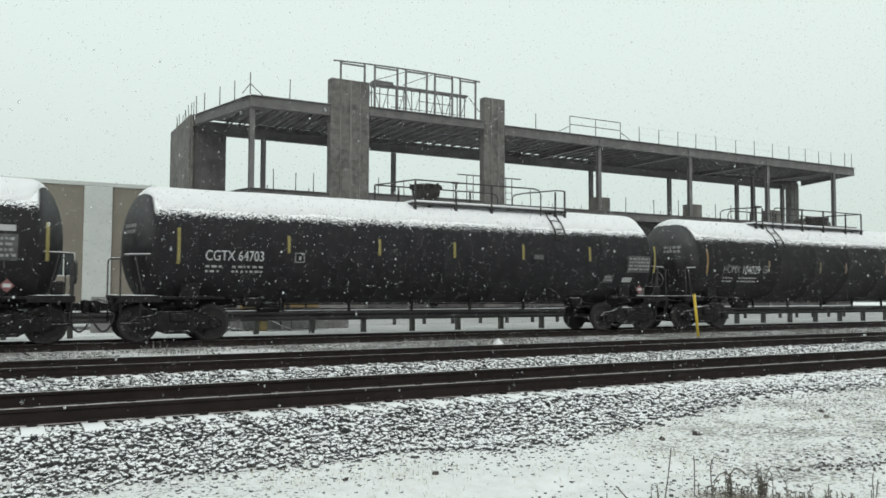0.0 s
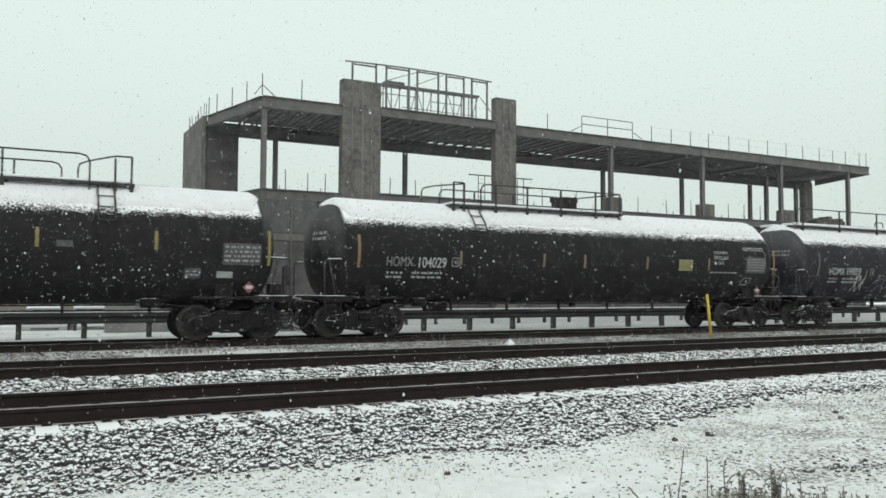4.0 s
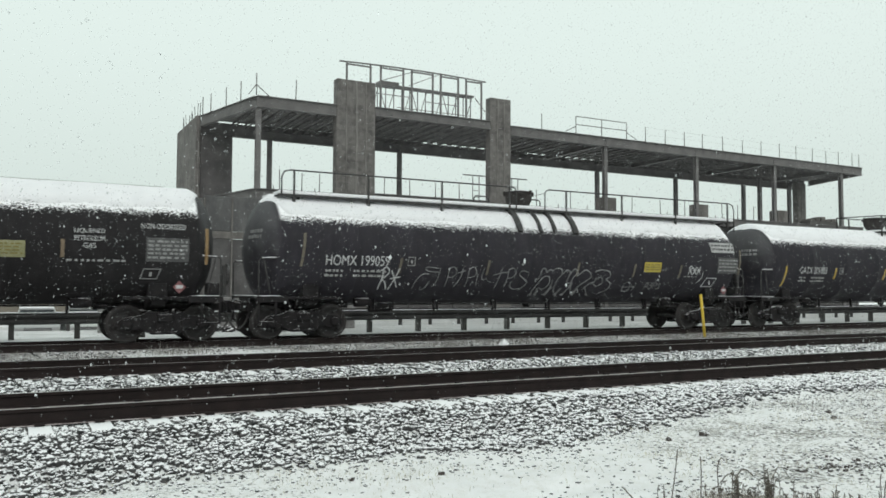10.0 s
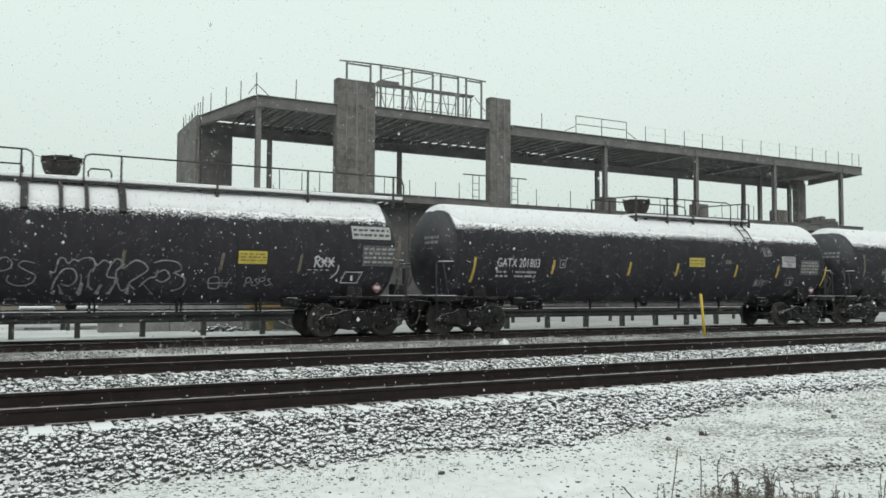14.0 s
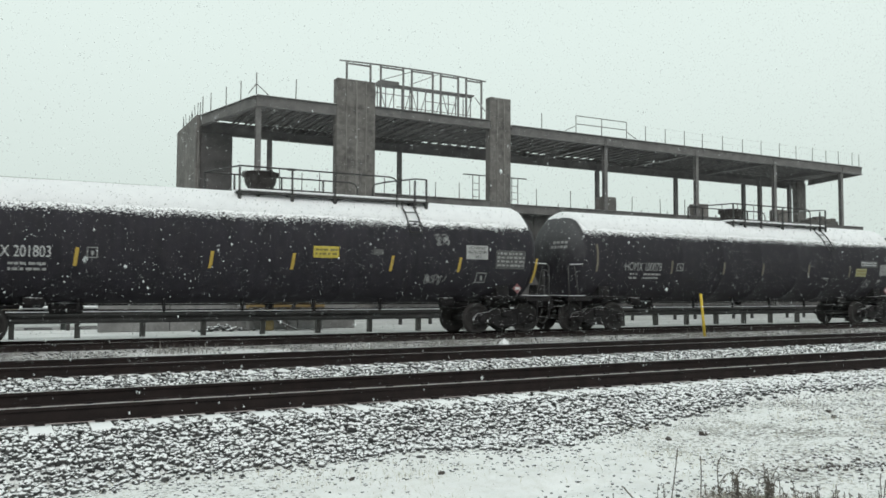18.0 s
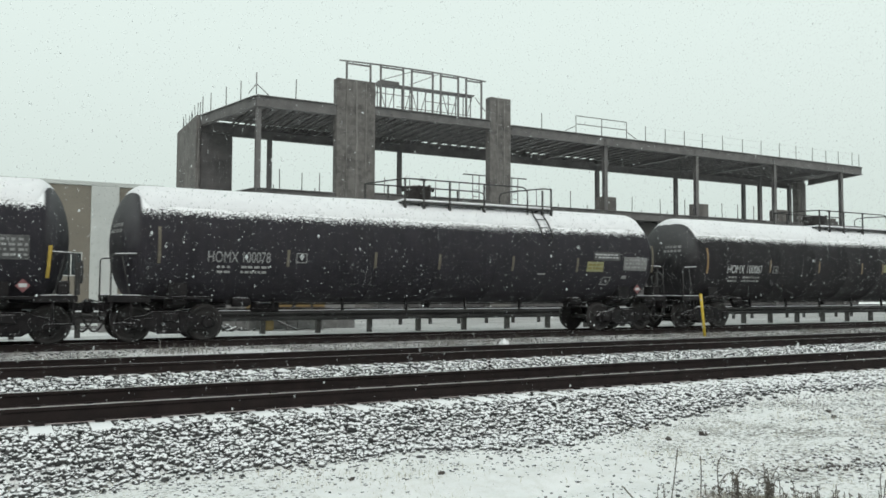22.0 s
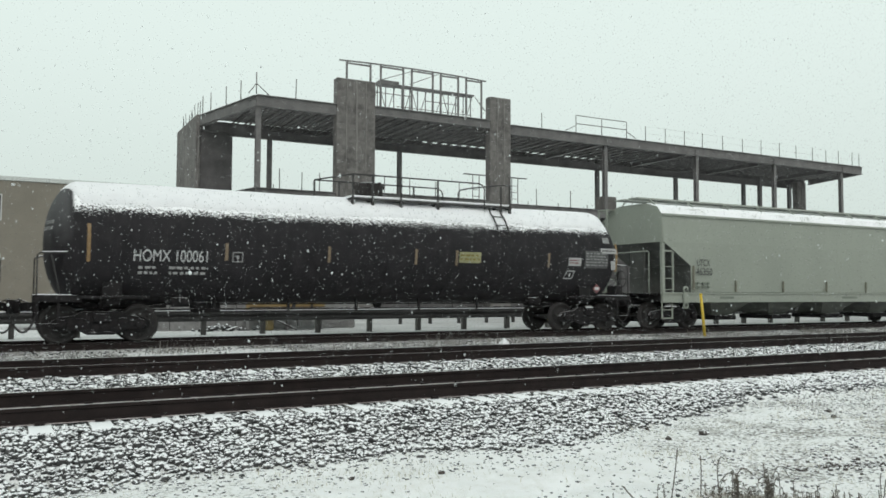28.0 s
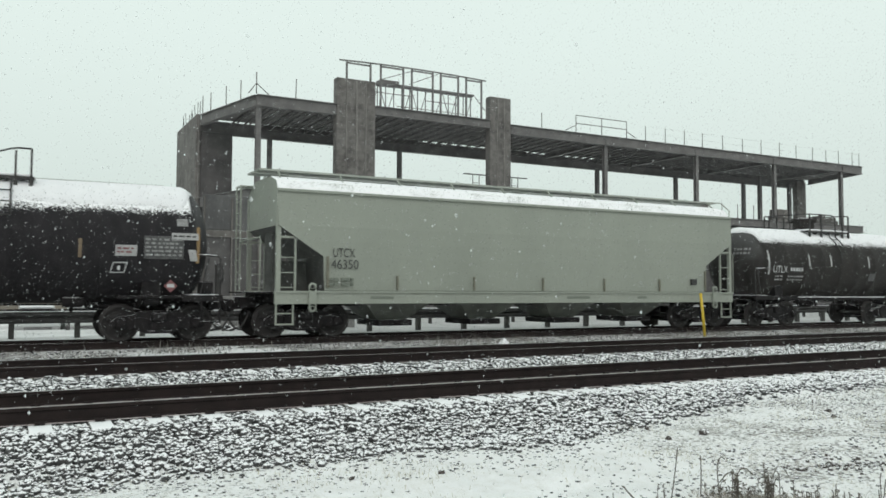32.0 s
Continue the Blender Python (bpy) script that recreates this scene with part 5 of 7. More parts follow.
GLYPHS["arr"] = [[(0.05, 0.8), (0.1, 0.45), (0.22, 0.3)], [(0.6, 1.02), (0.5, 0.7), (0.62, 0.55), (1.0, 0.58)]]
GLYPHS["fork"] = [[(0.0, 0.72), (0.5, 0.82), (1.0, 0.86)], [(0.55, 1.05), (0.45, 0.7), (0.35, 0.2)]]
GLYPHS["ess"] = [[(0.95, 0.86), (0.6, 0.92), (0.42, 0.78), (0.7, 0.62), (0.98, 0.48), (0.85, 0.24), (0.4, 0.16), (0.05, 0.3), (0.1, 0.48)]]
GLYPHS["are"] = [[(0.25, 1.0), (0.22, 0.5), (0.1, 0.0)], [(0.0, 0.85), (0.5, 1.05), (0.85, 0.85), (0.55, 0.6), (0.2, 0.5), (0.6, 0.35), (0.95, 0.0)]]
GLYPHS["loop"] = [[(0.1, 1.05), (0.12, 0.5), (0.2, 0.0)], [(0.1, 0.85), (0.45, 1.05), (0.8, 0.9), (0.8, 0.6), (0.5, 0.45), (0.15, 0.5)]]
GLYPHS["snake"] = [[(0.95, 0.9), (0.5, 0.98), (0.2, 0.75), (0.5, 0.6), (0.95, 0.5), (0.95, 0.15), (0.5, 0.0), (0.1, 0.15), (0.15, 0.4)]]
GLYPHS["cross"] = [[(0, 0.9), (0.9, 0.1)], [(0.8, 1), (0.1, 0.0)], [(0.0, 0.5), (0.95, 0.6)]]
GLYPHS["square"] = [[(0.1, 0.1), (0.05, 0.9), (0.45, 1.0), (0.5, 0.1), (0.1, 0.1)], [(0.6, 0.2), (0.65, 0.9)], [(0.05, 0.5), (0.95, 0.55)], [(0.85, 0.1), (0.95, 0.85)]]
GLYPHS["peak"] = [[(0, 0.9), (0.3, 0.6), (0.15, 0.1), (0.45, 0.0), (0.7, 0.45), (0.5, 0.75), (0.8, 0.95), (1.0, 0.7)], [(0.3, 0.3), (0.55, 0.35)]]
# swollen letters, drawn as outlines that run into one another
GLYPHS["swell"] = [[(0.0, 0.62), (0.18, 0.6), (0.3, 0.95), (0.48, 0.98), (0.62, 0.84), (0.8, 0.95), (1.0, 0.9)], [(0.1, 0.1), (0.22, 0.4), (0.5, 0.68), (0.85, 0.66), (0.95, 0.4), (0.7, 0.22), (0.4, 0.28)]]
GLYPHS["stump"] = [[(0.05, 0.92), (0.3, 1.0), (0.62, 0.98), (0.72, 0.75), (0.52, 0.6), (0.5, 0.25), (0.7, 0.1)], [(0.1, 0.08), (0.2, 0.3), (0.18, 0.55)]]
GLYPHS["ridge"] = [[(0.0, 0.8), (0.2, 0.95), (0.4, 0.86), (0.55, 1.0), (0.75, 0.9)], [(0.4, 0.86), (0.3, 0.5), (0.62, 0.42), (0.42, 0.1)], [(0.8, 0.86), (0.55, 0.6), (0.75, 0.1), (0.95, 0.2)]]
GLYPHS["wave"] = [[(0.0, 0.72), (0.3, 0.95), (0.55, 0.9), (0.7, 0.7), (0.45, 0.5), (0.2, 0.3), (0.4, 0.12)], [(0.5, 0.2), (0.75, 0.45), (0.95, 0.5), (1.0, 0.7)]]
GLYPHS["tail"] = [[(0.0, 0.9), (0.3, 0.98), (0.7, 0.92), (0.82, 0.72), (0.65, 0.62), (0.95, 0.45), (0.9, 0.2), (0.6, 0.08)], [(0.15, 0.62), (0.35, 0.7), (0.5, 0.5), (0.3, 0.35), (0.1, 0.42)]]


def scrawl(car, word, x0, x1, z0, z1, width=0.0125, mat="spray"):
    """Sprayed strokes on the tank's side, sign by sign, smoothed between their bends."""
    step = (x1 - x0) / len(word)
    for k, sign in enumerate(word):
        for stroke in GLYPHS.get(sign, []):
            b = Build()
            pts = [Vector((x0 + step * (k + 0.05 + 0.95 * u), 0, z0 + (z1 - z0) * w)) for u, w in stroke]
            fine_ = []
            for i in range(len(pts) - 1):
                p0, p1, p2, p3 = pts[max(i - 1, 0)], pts[i], pts[i + 1], pts[min(i + 2, len(pts) - 1)]
                for j in range(5):
                    s = j / 5
                    fine_.append(0.5 * ((2 * p1) + (p2 - p0) * s + (2 * p0 - 5 * p1 + 4 * p2 - p3) * s * s + (3 * p1 - p0 - 3 * p2 + p3) * s ** 3))
            fine_.append(pts[-1])
            side = []
            for i, q in enumerate(fine_):
                d = fine_[min(i + 1, len(fine_) - 1)] - fine_[max(i - 1, 0)]
                n = Vector((-d.z, 0, d.x)).normalized() * width
                side.append([(c_.x, skin(c_.z, 0.012), c_.z) for c_ in (q - n, q + n)])
            for (a0, a1), (b0, b1) in zip(side, side[1:]):
                b.add([a0, b0, b1, a1], [(0, 1, 2, 3)])
            part("graffiti", b, M[mat], car, "stroke of white spray paint")


for sign, xa, xb in (("arc", -4.39, -3.87), ("hook", -4.08, -3.66), ("stem", -3.76, -3.6), ("pee", -3.38, -3.06), ("tee", -3.05, -2.74), ("pee", -2.7, -2.38), ("arr", -2.36, -1.98), ("fork", -1.81, -1.23), ("pee", -1.31, -0.98), ("ess", -1.13, -0.48)):
    scrawl(c, [sign], xa, xb, 1.26, 2.0, 0.0125)
for sign, xa, xb in (("swell", -0.23, 0.41), ("stump", 0.34, 0.92), ("ridge", 0.77, 1.58), ("wave", 1.36, 2.19), ("tail", 2.04, 2.89)):
    scrawl(c, [sign], xa, xb, 1.2, 2.04, 0.017)
scrawl(c, ["are", "cross", "cross"], 6.15, 6.75, 1.92, 2.2, 0.019, "white_mark")
scrawl(c, ["stem"], 6.6, 6.9, 1.5, 2.0, 0.014, "white_mark")
bars(6.0, 6.6, 1.82, 1.88, 1, M["grey_mark"], c, 35)
scrawl(c, ["are", "cross"], -5.5, -4.85, 1.35, 1.95, 0.018, "white_mark")
scrawl(c, ["square"], 3.39, 3.99, 1.32, 1.62, 0.011)
scrawl(c, ["loop", "ess", "pee", "ess"], 4.37, 5.06, 1.38, 1.62, 0.011)
# pale wedges at the feet of the swollen letters
for x, tip, h in ((-0.2, -0.06, 0.5), (0.0, -0.08, 0.22), (0.36, 0.08, 0.26), (0.75, 0.1, 0.24), (1.02, 0.16, 0.36), (1.45, 0.02, 0.24), (2.05, -0.3, 0.3)):
    y0, y1 = skin(1.2, 0.014), skin(1.2 + h, 0.014)
    part("graffiti", Build().add([(x, y0, 1.22), (x + 0.13, y0, 1.17), (x + 0.1 + tip, y1, 1.18 + h), (x + 0.06 + tip, y1, 1.2 + h)], [(0, 1, 2, 3)]), M["spray"], c, "grey spray-paint fill")

# car with bright yellow strips
c = tank_car(67.45, 7.45, 8.75, 9.3, (-0.85, 4.84, [-0.79, 0.65, 1.89], 3.8, (4.38, 4.76)), "black tank car with bright yellow strips and yellow sign", 4, 4.12, dome_x=0.0, paint="tank_blue")
CARS.append((c, 67.45))
for k, x in enumerate([-7.6, -4.72, -1.61, 0.52, 3.39, 5.58, 8.28]):
    z = (1.56, 2.31) if k in (0, 6) else (1.85, 2.28)
    decal("reflector", x - 0.07, x + 0.01, *z, M["strip_yellow"], c, "bright yellow reflective strip", lean=0.045)
lettering("GATX 201803", -6.81, -5.26, 2.04, 2.3, M["white_mark"], c)
small_print(c, -6.81, -5.3, 1.7, 1.95, 41)
boxed_mark(-4.5, -4.26, 2.04, 2.3, c)
panel(c, 1.06, 1.78, 2.18, 2.49, "sign_yellow", "sign_ink", 2, 42, "warning_sign", "bright yellow warning sign")
w = decal("label_panel", 5.78, 6.52, 2.24, 2.65, M["pale_panel"], c, "white gas label")
for k, s in enumerate(("LIQUEFIED", "PETROLEUM", "GAS")):
    lettering(s, 5.84 + (0.2 if k == 2 else 0), 6.46 - (0.2 if k == 2 else 0), 2.53 - 0.125 * k, 2.62 - 0.125 * k, M["dark_mark"], w, lift=0.02)
panel(c, 6.82, 7.86, 1.97, 2.53, "dim_panel", "grey_mark", 4, 43)
boxed_mark(6.2, 6.55, 1.55, 1.85, c)
scrawl(c, ["square", "ess", "loop", "peak", "stem"], 4.5, 5.2, 1.5, 1.76, 0.014)
scrawl(c, ["ridge", "tail"], 4.72, 5.22, 2.6, 2.95, 0.014)
scrawl(c, ["peak", "swell"], 4.76, 5.2, 2.62, 2.86, 0.012)
decal("label_panel", 2.8, 3.1, 2.3, 2.45, M["dim_panel"], c)
placard(7.75, 1.38, c)

# plain car with dull strips
c = tank_car(85.85, 7.35, 8.7, 9.25, (-0.85, 4.54, [-0.78, -0.16, 0.72, 1.93], 3.54, (4.12, 4.46)), "black tank car with dull strips and faded sign", 5, 3.88, "low", dome_x=0.06, paint="tank_blue")
CARS.append((c, 85.85))
stripes(c, [-7.71, -4.46, -1.96, 0.06, 2.6, 5.05, 8.2], "strip_dull", short=(1.92, 2.36))
lettering("HOMX 100078", -6.54, -4.94, 2.0, 2.28, M["dim_mark"], c)
small_print(c, -6.3, -4.95, 1.7, 1.95, 51)
boxed_mark(-4.25, -3.95, 2.02, 2.28, c)
panel(c, 5.44, 6.1, 1.94, 2.26, "sign_pale", "sign_ink", 2, 52, "warning_sign", "faded yellow warning sign")
panel(c, 6.95, 7.95, 2.0, 2.44, "faded_panel", "grey_mark", 3, 53)
panel(c, 5.7, 6.78, 2.31, 2.58, "dim_panel", "white_mark", 2, 54)
boxed_mark(6.12, 6.46, 1.52, 1.78, c, lean=0.05)
decal("label_panel", 6.95, 7.15, 1.72, 1.83, M["grey_mark"], c)
decal("label_panel", 3.55, 3.85, 1.82, 1.86, M["grey_mark"], c)
placard(7.75, 1.38, c)

# car before the hopper, orange strips
c = tank_car(104.35, 7.37, 8.65, 9.25, (-0.9, 4.53, [-0.84, -0.23, 0.67, 1.89], 3.52, (4.12, 4.45)), "black tank car with orange strips and many labels", 6, 3.85, "drum", dome_x=0.01)
CARS.append((c, 104.35))
stripes(c, [-7.72, -4.5, -1.75, 0.87, 2.2, 5.5, 8.2], "strip_orange", short=(2.04, 2.48))
lettering("HOMX 100061", -6.72, -4.97, 1.98, 2.27, M["white_mark"], c)
small_print(c, -6.6, -5.0, 1.64, 1.9, 61)
boxed_mark(-4.35, -4.08, 2.0, 2.26, c, "grey_mark")
panel(c, 2.28, 3.02, 2.12, 2.44, "sign_pale", "sign_ink", 2, 62, "warning_sign", "faded yellow warning sign")
panel(c, 6.27, 6.76, 2.1, 2.36, "pale_panel", "red", 2, 63)
panel(c, 6.92, 7.85, 2.04, 2.6, "dim_panel", "grey_mark", 5, 64)
panel(c, 7.56, 8.2, 2.52, 2.69, "pale_panel", "dark_mark", 1, 65)
boxed_mark(6.17, 6.5, 1.69, 1.95, c, "white_mark", 0.06)
decal("label_panel", 8.02, 8.2, 2.0, 2.28, M["pale_panel"], c, lean=-0.06)
decal("label_panel", 7.69, 7.95, 2.86, 3.05, M["grey_mark"], c)
placard(7.6, 1.38, c)

# the car ahead, leaving as the clip begins, and those that follow the hopper
c = tank_car(-7.4, 7.4, 8.65, 9.27, RIGHT, "black tank car with a white band label", 7, 4.2)
CARS.append((c, -7.4))
stripes(c, [-7.5, -4.6, -2.0, 0.4, 2.8, 5.4, 8.25], "strip_olive")
panel(c, 6.7, 7.65, 1.95, 2.55, "dim_panel", "grey_mark", 4, 71)
decal("label_panel", 6.6, 7.6, 2.62, 2.76, M["pale_panel"], c)
placard(7.45, 1.38, c)
R, AX = 1.4, 2.34   # this car has a slimmer tank
c = tank_car(137.6, 3.45, 4.95, 5.4, (-1.3, 1.25, [-1.2, -0.5], 0.35, (0.8, 1.18)), "short black tank car coupled behind the hopper", 8, 0.1, "low", dome_x=-0.45, paint="tank_brown")
CARS.append((c, 137.6))
stripes(c, [-4.22, -1.95, -0.66, 1.7, 4.1], "pale_panel")
lettering("UTLX", -3.98, -3.2, 2.02, 2.28, M["white_mark"], c)
bars(-3.05, -2.35, 2.02, 2.28, 1, M["white_mark"], c, 81)
small_print(c, -3.85, -2.3, 1.7, 1.95, 82)
decal("label_panel", 1.75, 2.15, 1.75, 2.05, M["dim_panel"], c)
sill = part("side_sill", Build().box((-4.4, -1.42, 1.0), (4.4, -1.34, 1.09)), M["under"], c)
part("snow_layer", Build().box((-4.4, -1.415, 1.091), (4.4, -1.345, 1.115)), M["snow"], sill)
R, AX = 1.5, 2.44
c = tank_car(152.3, 7.4, 8.65, 9.27, RIGHT, "black tank car at the end of the visible train", 9, 4.2)
CARS.append((c, 152.3))
stripes(c, [-7.5, -4.6, -2.0, 0.4, 2.8, 5.4, 8.25], "strip_dull")


# ---- covered hopper ----
M["hopper"] = material("pale_grey_green_paint", (0.268, 0.288, 0.25), (0.305, 0.326, 0.283), 0.6, 0, 0.5, 14, 0.05, spec=0.35, stretch=(1, 1, 0.4), fine=(0.255, 0.274, 0.238))
M["hopper_roof"] = material("snowy_hopper_roof", (0.3, 0.32, 0.29), (0.36, 0.38, 0.34), 0.6, 0, 1, 30, 0.1, snow=(0.3, 0.6))


def hopper_car(at):
    car = thing("hopper_car", (at, 22.04, 0), label="pale grey-green covered hopper car with snow on its roof", category="hopper car", group="train of cars")
    hb, W = 8.05, 1.52
    # body: curved sides, end walls, and slopes over the trucks
    sec = [(-1.5, 1.28), (-1.54, 2.2), (-1.55, 2.6), (-1.55, 3.0), (-1.5, 3.93), (-1.27, 4.22), (-0.72, 4.39), (0.72, 4.39), (1.27, 4.22), (1.5, 3.93), (1.55, 3.0), (1.55, 2.6), (1.54, 2.2), (1.5, 1.28)]

    def end_x(z):
        """Where the body ends at height z: upright above, sloping in below."""
        return hb + 0.28 - float(np.interp(z, [1.28, 2.2, 3.0], [1.3, 1.25, 0.0]))

    v, f, ids = [], [], []
    n = len(sec)
    for s in (-1, 1):
        v += [(s * (end_x(z) if z < 4.0 else hb + 0.28), y, z) for y, z in sec]
    for j in range(n - 1):
        f.append((j, j + 1, n + j + 1, n + j))
        ids.append(1 if 4 <= j <= 8 else 0)
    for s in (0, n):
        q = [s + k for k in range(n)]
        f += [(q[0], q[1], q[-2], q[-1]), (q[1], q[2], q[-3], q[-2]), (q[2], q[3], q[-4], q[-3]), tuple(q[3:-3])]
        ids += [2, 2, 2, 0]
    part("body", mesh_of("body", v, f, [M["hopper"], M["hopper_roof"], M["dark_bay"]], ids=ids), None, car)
    part("eave", Build().box((-hb - 0.3, -1.56, 3.9), (hb + 0.3, -1.5, 3.97)).box((-hb - 0.3, 1.5, 3.9), (hb + 0.3, 1.56, 3.97)), M["hopper"], car)
    for y in (-1, 1):
        part("side_sill", Build().box((-8.4, y * 1.56, 0.92), (8.36, y * 1.44, 1.27), bevel=0.012).box((-8.4, y * 1.6, 1.22), (8.36, y * 1.56, 1.27)), M["hopper"], car)
    for s in (-1, 1):
        part("end_frame", Build().box((s * 8.4, -1.5, 0.95), (s * 8.25, 1.5, 1.2), bevel=0.01).box((s * 7.0, -0.3, 0.82), (s * 9.0, 0.3, 1.1)), M["under"], car)
        part("end_deck", Build().box((s * 8.9, -1.4, 1.2), (s * 6.9, 1.4, 1.24)), M["under"], car)
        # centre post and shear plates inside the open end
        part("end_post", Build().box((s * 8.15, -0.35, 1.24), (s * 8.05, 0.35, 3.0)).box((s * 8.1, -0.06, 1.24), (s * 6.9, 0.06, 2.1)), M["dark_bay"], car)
        for y in (-1.46, 1.46):
            part("corner_post", Build().box((s * 8.36, y - 0.05, 1.24), (s * 8.24, y + 0.05, 3.95)), M["hopper"], car)
            lad = part("ladder", Build().box((s * 7.86, y - 0.03, 1.27), (s * 7.81, y + 0.03, 2.72)).box((s * 8.36, y - 0.03, 2.66), (s * 7.81, y + 0.03, 2.72)), M["hopper"], car)
            for z in (1.36, 1.75, 2.15):
                part("rung", Build().bar((s * 8.3, y, z), (s * 7.84, y, z), 0.016, 6), M["hopper"], lad)
            st_ = Build().box((s * 8.36, y - 0.02, 0.4), (s * 8.32, y + 0.02, 0.95)).box((s * 7.9, y - 0.02, 0.4), (s * 7.86, y + 0.02, 0.95)).box((s * 8.36, y - 0.04, 0.37), (s * 7.86, y + 0.04, 0.41)).box((s * 8.36, y - 0.03, 0.66), (s * 7.86, y + 0.03, 0.69))
            part("sill_step", st_, M["hopper"], car)
        yl = 0.95
        el = part("end_ladder", Build().box((s * 8.72, yl - 0.03, 1.2), (s * 8.68, yl + 0.03, 4.3)).box((s * 8.72, yl + 0.42, 1.2), (s * 8.68, yl + 0.48, 4.3)), M["hopper"], car)
        for k in range(9):
            part("rung", Build().bar((s * 8.7, yl, 1.45 + k * 0.34), (s * 8.7, yl + 0.45, 1.45 + k * 0.34), 0.016, 6), M["hopper"], el)
        part("end_railing", Build().pipe([(s * 8.72, -1.25, 1.24), (s * 8.72, -1.25, 2.62), (s * 8.72, -1.18, 2.68), (s * 8.72, yl, 2.66)], 0.022, 6), M["hopper"], car)
        part("end_bracket", Build().box((s * 8.7, yl, 4.26), (s * 8.3, yl + 0.45, 4.3)), M["hopper"], car)
        part("end_bracket", Build().box((s * 8.7, yl, 2.6), (s * 8.3, yl + 0.05, 2.64)), M["hopper"], car)
        part("lifting_eye", Build().lathe([(-0.03, 0.06), (0.03, 0.06), (0.03, 0.11), (-0.03, 0.11), (-0.03, 0.06)], (s * 7.4, -1.62, 1.38), "y", 14).box((s * 7.4 - 0.1, -1.65, 0.86), (s * 7.4 + 0.1, -1.6, 1.34)).lathe([(-0.03, 0.06), (0.03, 0.06), (0.03, 0.11), (-0.03, 0.11), (-0.03, 0.06)], (s * 7.4, -1.62, 0.82), "y", 14), M["hopper"], car)
        truck(car, s * 7.4)
        part("coupler", GEAR["coupler"], None, car, at=(s * 9.1, 0, 0.87)).rotation_euler[2] = 0 if s > 0 else math.pi
        part("brake_hose", HOSE[s], None, car, at=(s * 8.75, 0, 0))
    # roof walk, hatches
    walkw = Build().box((-8.6, -0.62, 4.55), (8.6, -0.1, 4.6)).box((-8.6, 0.1, 4.55), (8.6, 0.62, 4.6))
    rw = part("roof_walk", walkw, M["hopper_roof"], car)
    for k in range(10):
        x = -8.1 + 1.8 * k
        for s in (-1, 1):
            part("walk_bracket", Build().prism([(s * 1.0, 4.27), (s * 0.95, 4.27), (s * 0.6, 4.55), (s * 0.68, 4.55)], x - 0.015, x + 0.015, axis="x"), M["hopper"], rw)
    for k in range(4):
        x = -6.0 + 4.0 * k
        part("hatch", Build().box((x - 1.7, -0.4, 4.38), (x + 1.7, 0.4, 4.49), bevel=0.03), M["hopper_roof"], car)
    part("walk_end_rail", Build().pipe([(8.25, -1.45, 3.6), (8.36, -1.45, 4.2), (8.2, -1.2, 4.5), (7.9, -0.62, 4.58)], 0.02, 6), M["hopper"], car)
    # discharge hoppers
    for x in (-4.6, -1.55, 1.55, 4.6):
        b = Build()
        v = [(x + a * 1.45, q * 1.4, 1.28) for a in (-1, 1) for q in (-1, 1)] + [(x + a * 0.45, q * 0.55, 0.44) for a in (-1, 1) for q in (-1, 1)]
        b.add(v, [(0, 1, 5, 4), (2, 6, 7, 3), (0, 4, 6, 2), (1, 3, 7, 5), (4, 5, 7, 6)])
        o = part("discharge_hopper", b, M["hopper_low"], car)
        part("outlet_gate", Build().box((x - 0.55, -0.8, 0.27), (x + 0.55, 0.8, 0.44), bevel=0.02).bar((x, -1.0, 0.36), (x, 1.0, 0.36), 0.05, 8), M["under"], o)
    part("centre_sill", Build().box((-7, -0.2, 0.85), (7, 0.2, 1.15)), M["under"], car)
    # marks
    F = -1.585
    lettering("UTCX", -6.82, -6.18, 2.19, 2.43, M["dark_mark"], car, flat=F)
    lettering("46350", -6.87, -6.08, 1.87, 2.12, M["dark_mark"], car, flat=F)

    def plate(name, x0, x1, z0, z1, mat, label=""):
        return part(name, Build().box((x0, F - 0.004, z0), (x1, F + 0.05, z1)), M[mat], car, label)

    for k, z in enumerate((1.42, 1.55)):
        for a, c in ((-6.92, -6.82), (-6.78, -6.66), (-6.56, -6.34), (-6.3, -6.22)):
            plate("lettering", a, c, z, z + 0.07, "hopper_ink")
    plate("reflector", -6.99, -6.93, 1.36, 2.2, "strip_brown", "tall dull reflective strip")
    for x in (-4.89, -2.39, 0.09, 2.51, 4.88, 7.0):
        plate("reflector", x - 0.02, x + 0.02, 1.3, 1.7 if x < 6.5 else 2.0, "strip_brown", "dull reflective strip")
    plate("stencil_box", 6.32, 6.58, 1.52, 1.72, "dark_mark")
    for a, c in ((-5.7, -5.0), (1.0, 1.9), (3.9, 4.3)):
        part("lettering", Build().box((a, -1.564, 1.05), (c, -1.5605, 1.13)), M["hopper_ink"], car)
    return car


M["strip_brown"] = material("faded_reflector", (0.15, 0.145, 0.11), (0.23, 0.22, 0.17), 0.7, 0, 20, 90, 0.1)
M["hopper_ink"] = material("faded_green_ink", (0.14, 0.16, 0.13), (0.2, 0.22, 0.19), 0.7, 0, 20, 90, 0.0)
# darker tones for the discharge hoppers and the open ends
M["hopper_low"] = material("dark_hopper_paint", (0.09, 0.096, 0.084), (0.15, 0.16, 0.138), 0.7, 0, 2, 30, 0.1)
M["dark_bay"] = material("dark_bay_paint", (0.05, 0.052, 0.048), (0.095, 0.098, 0.09), 0.7, 0, 2, 30, 0.1)
CARS.append((hopper_car(122.9), 122.9))


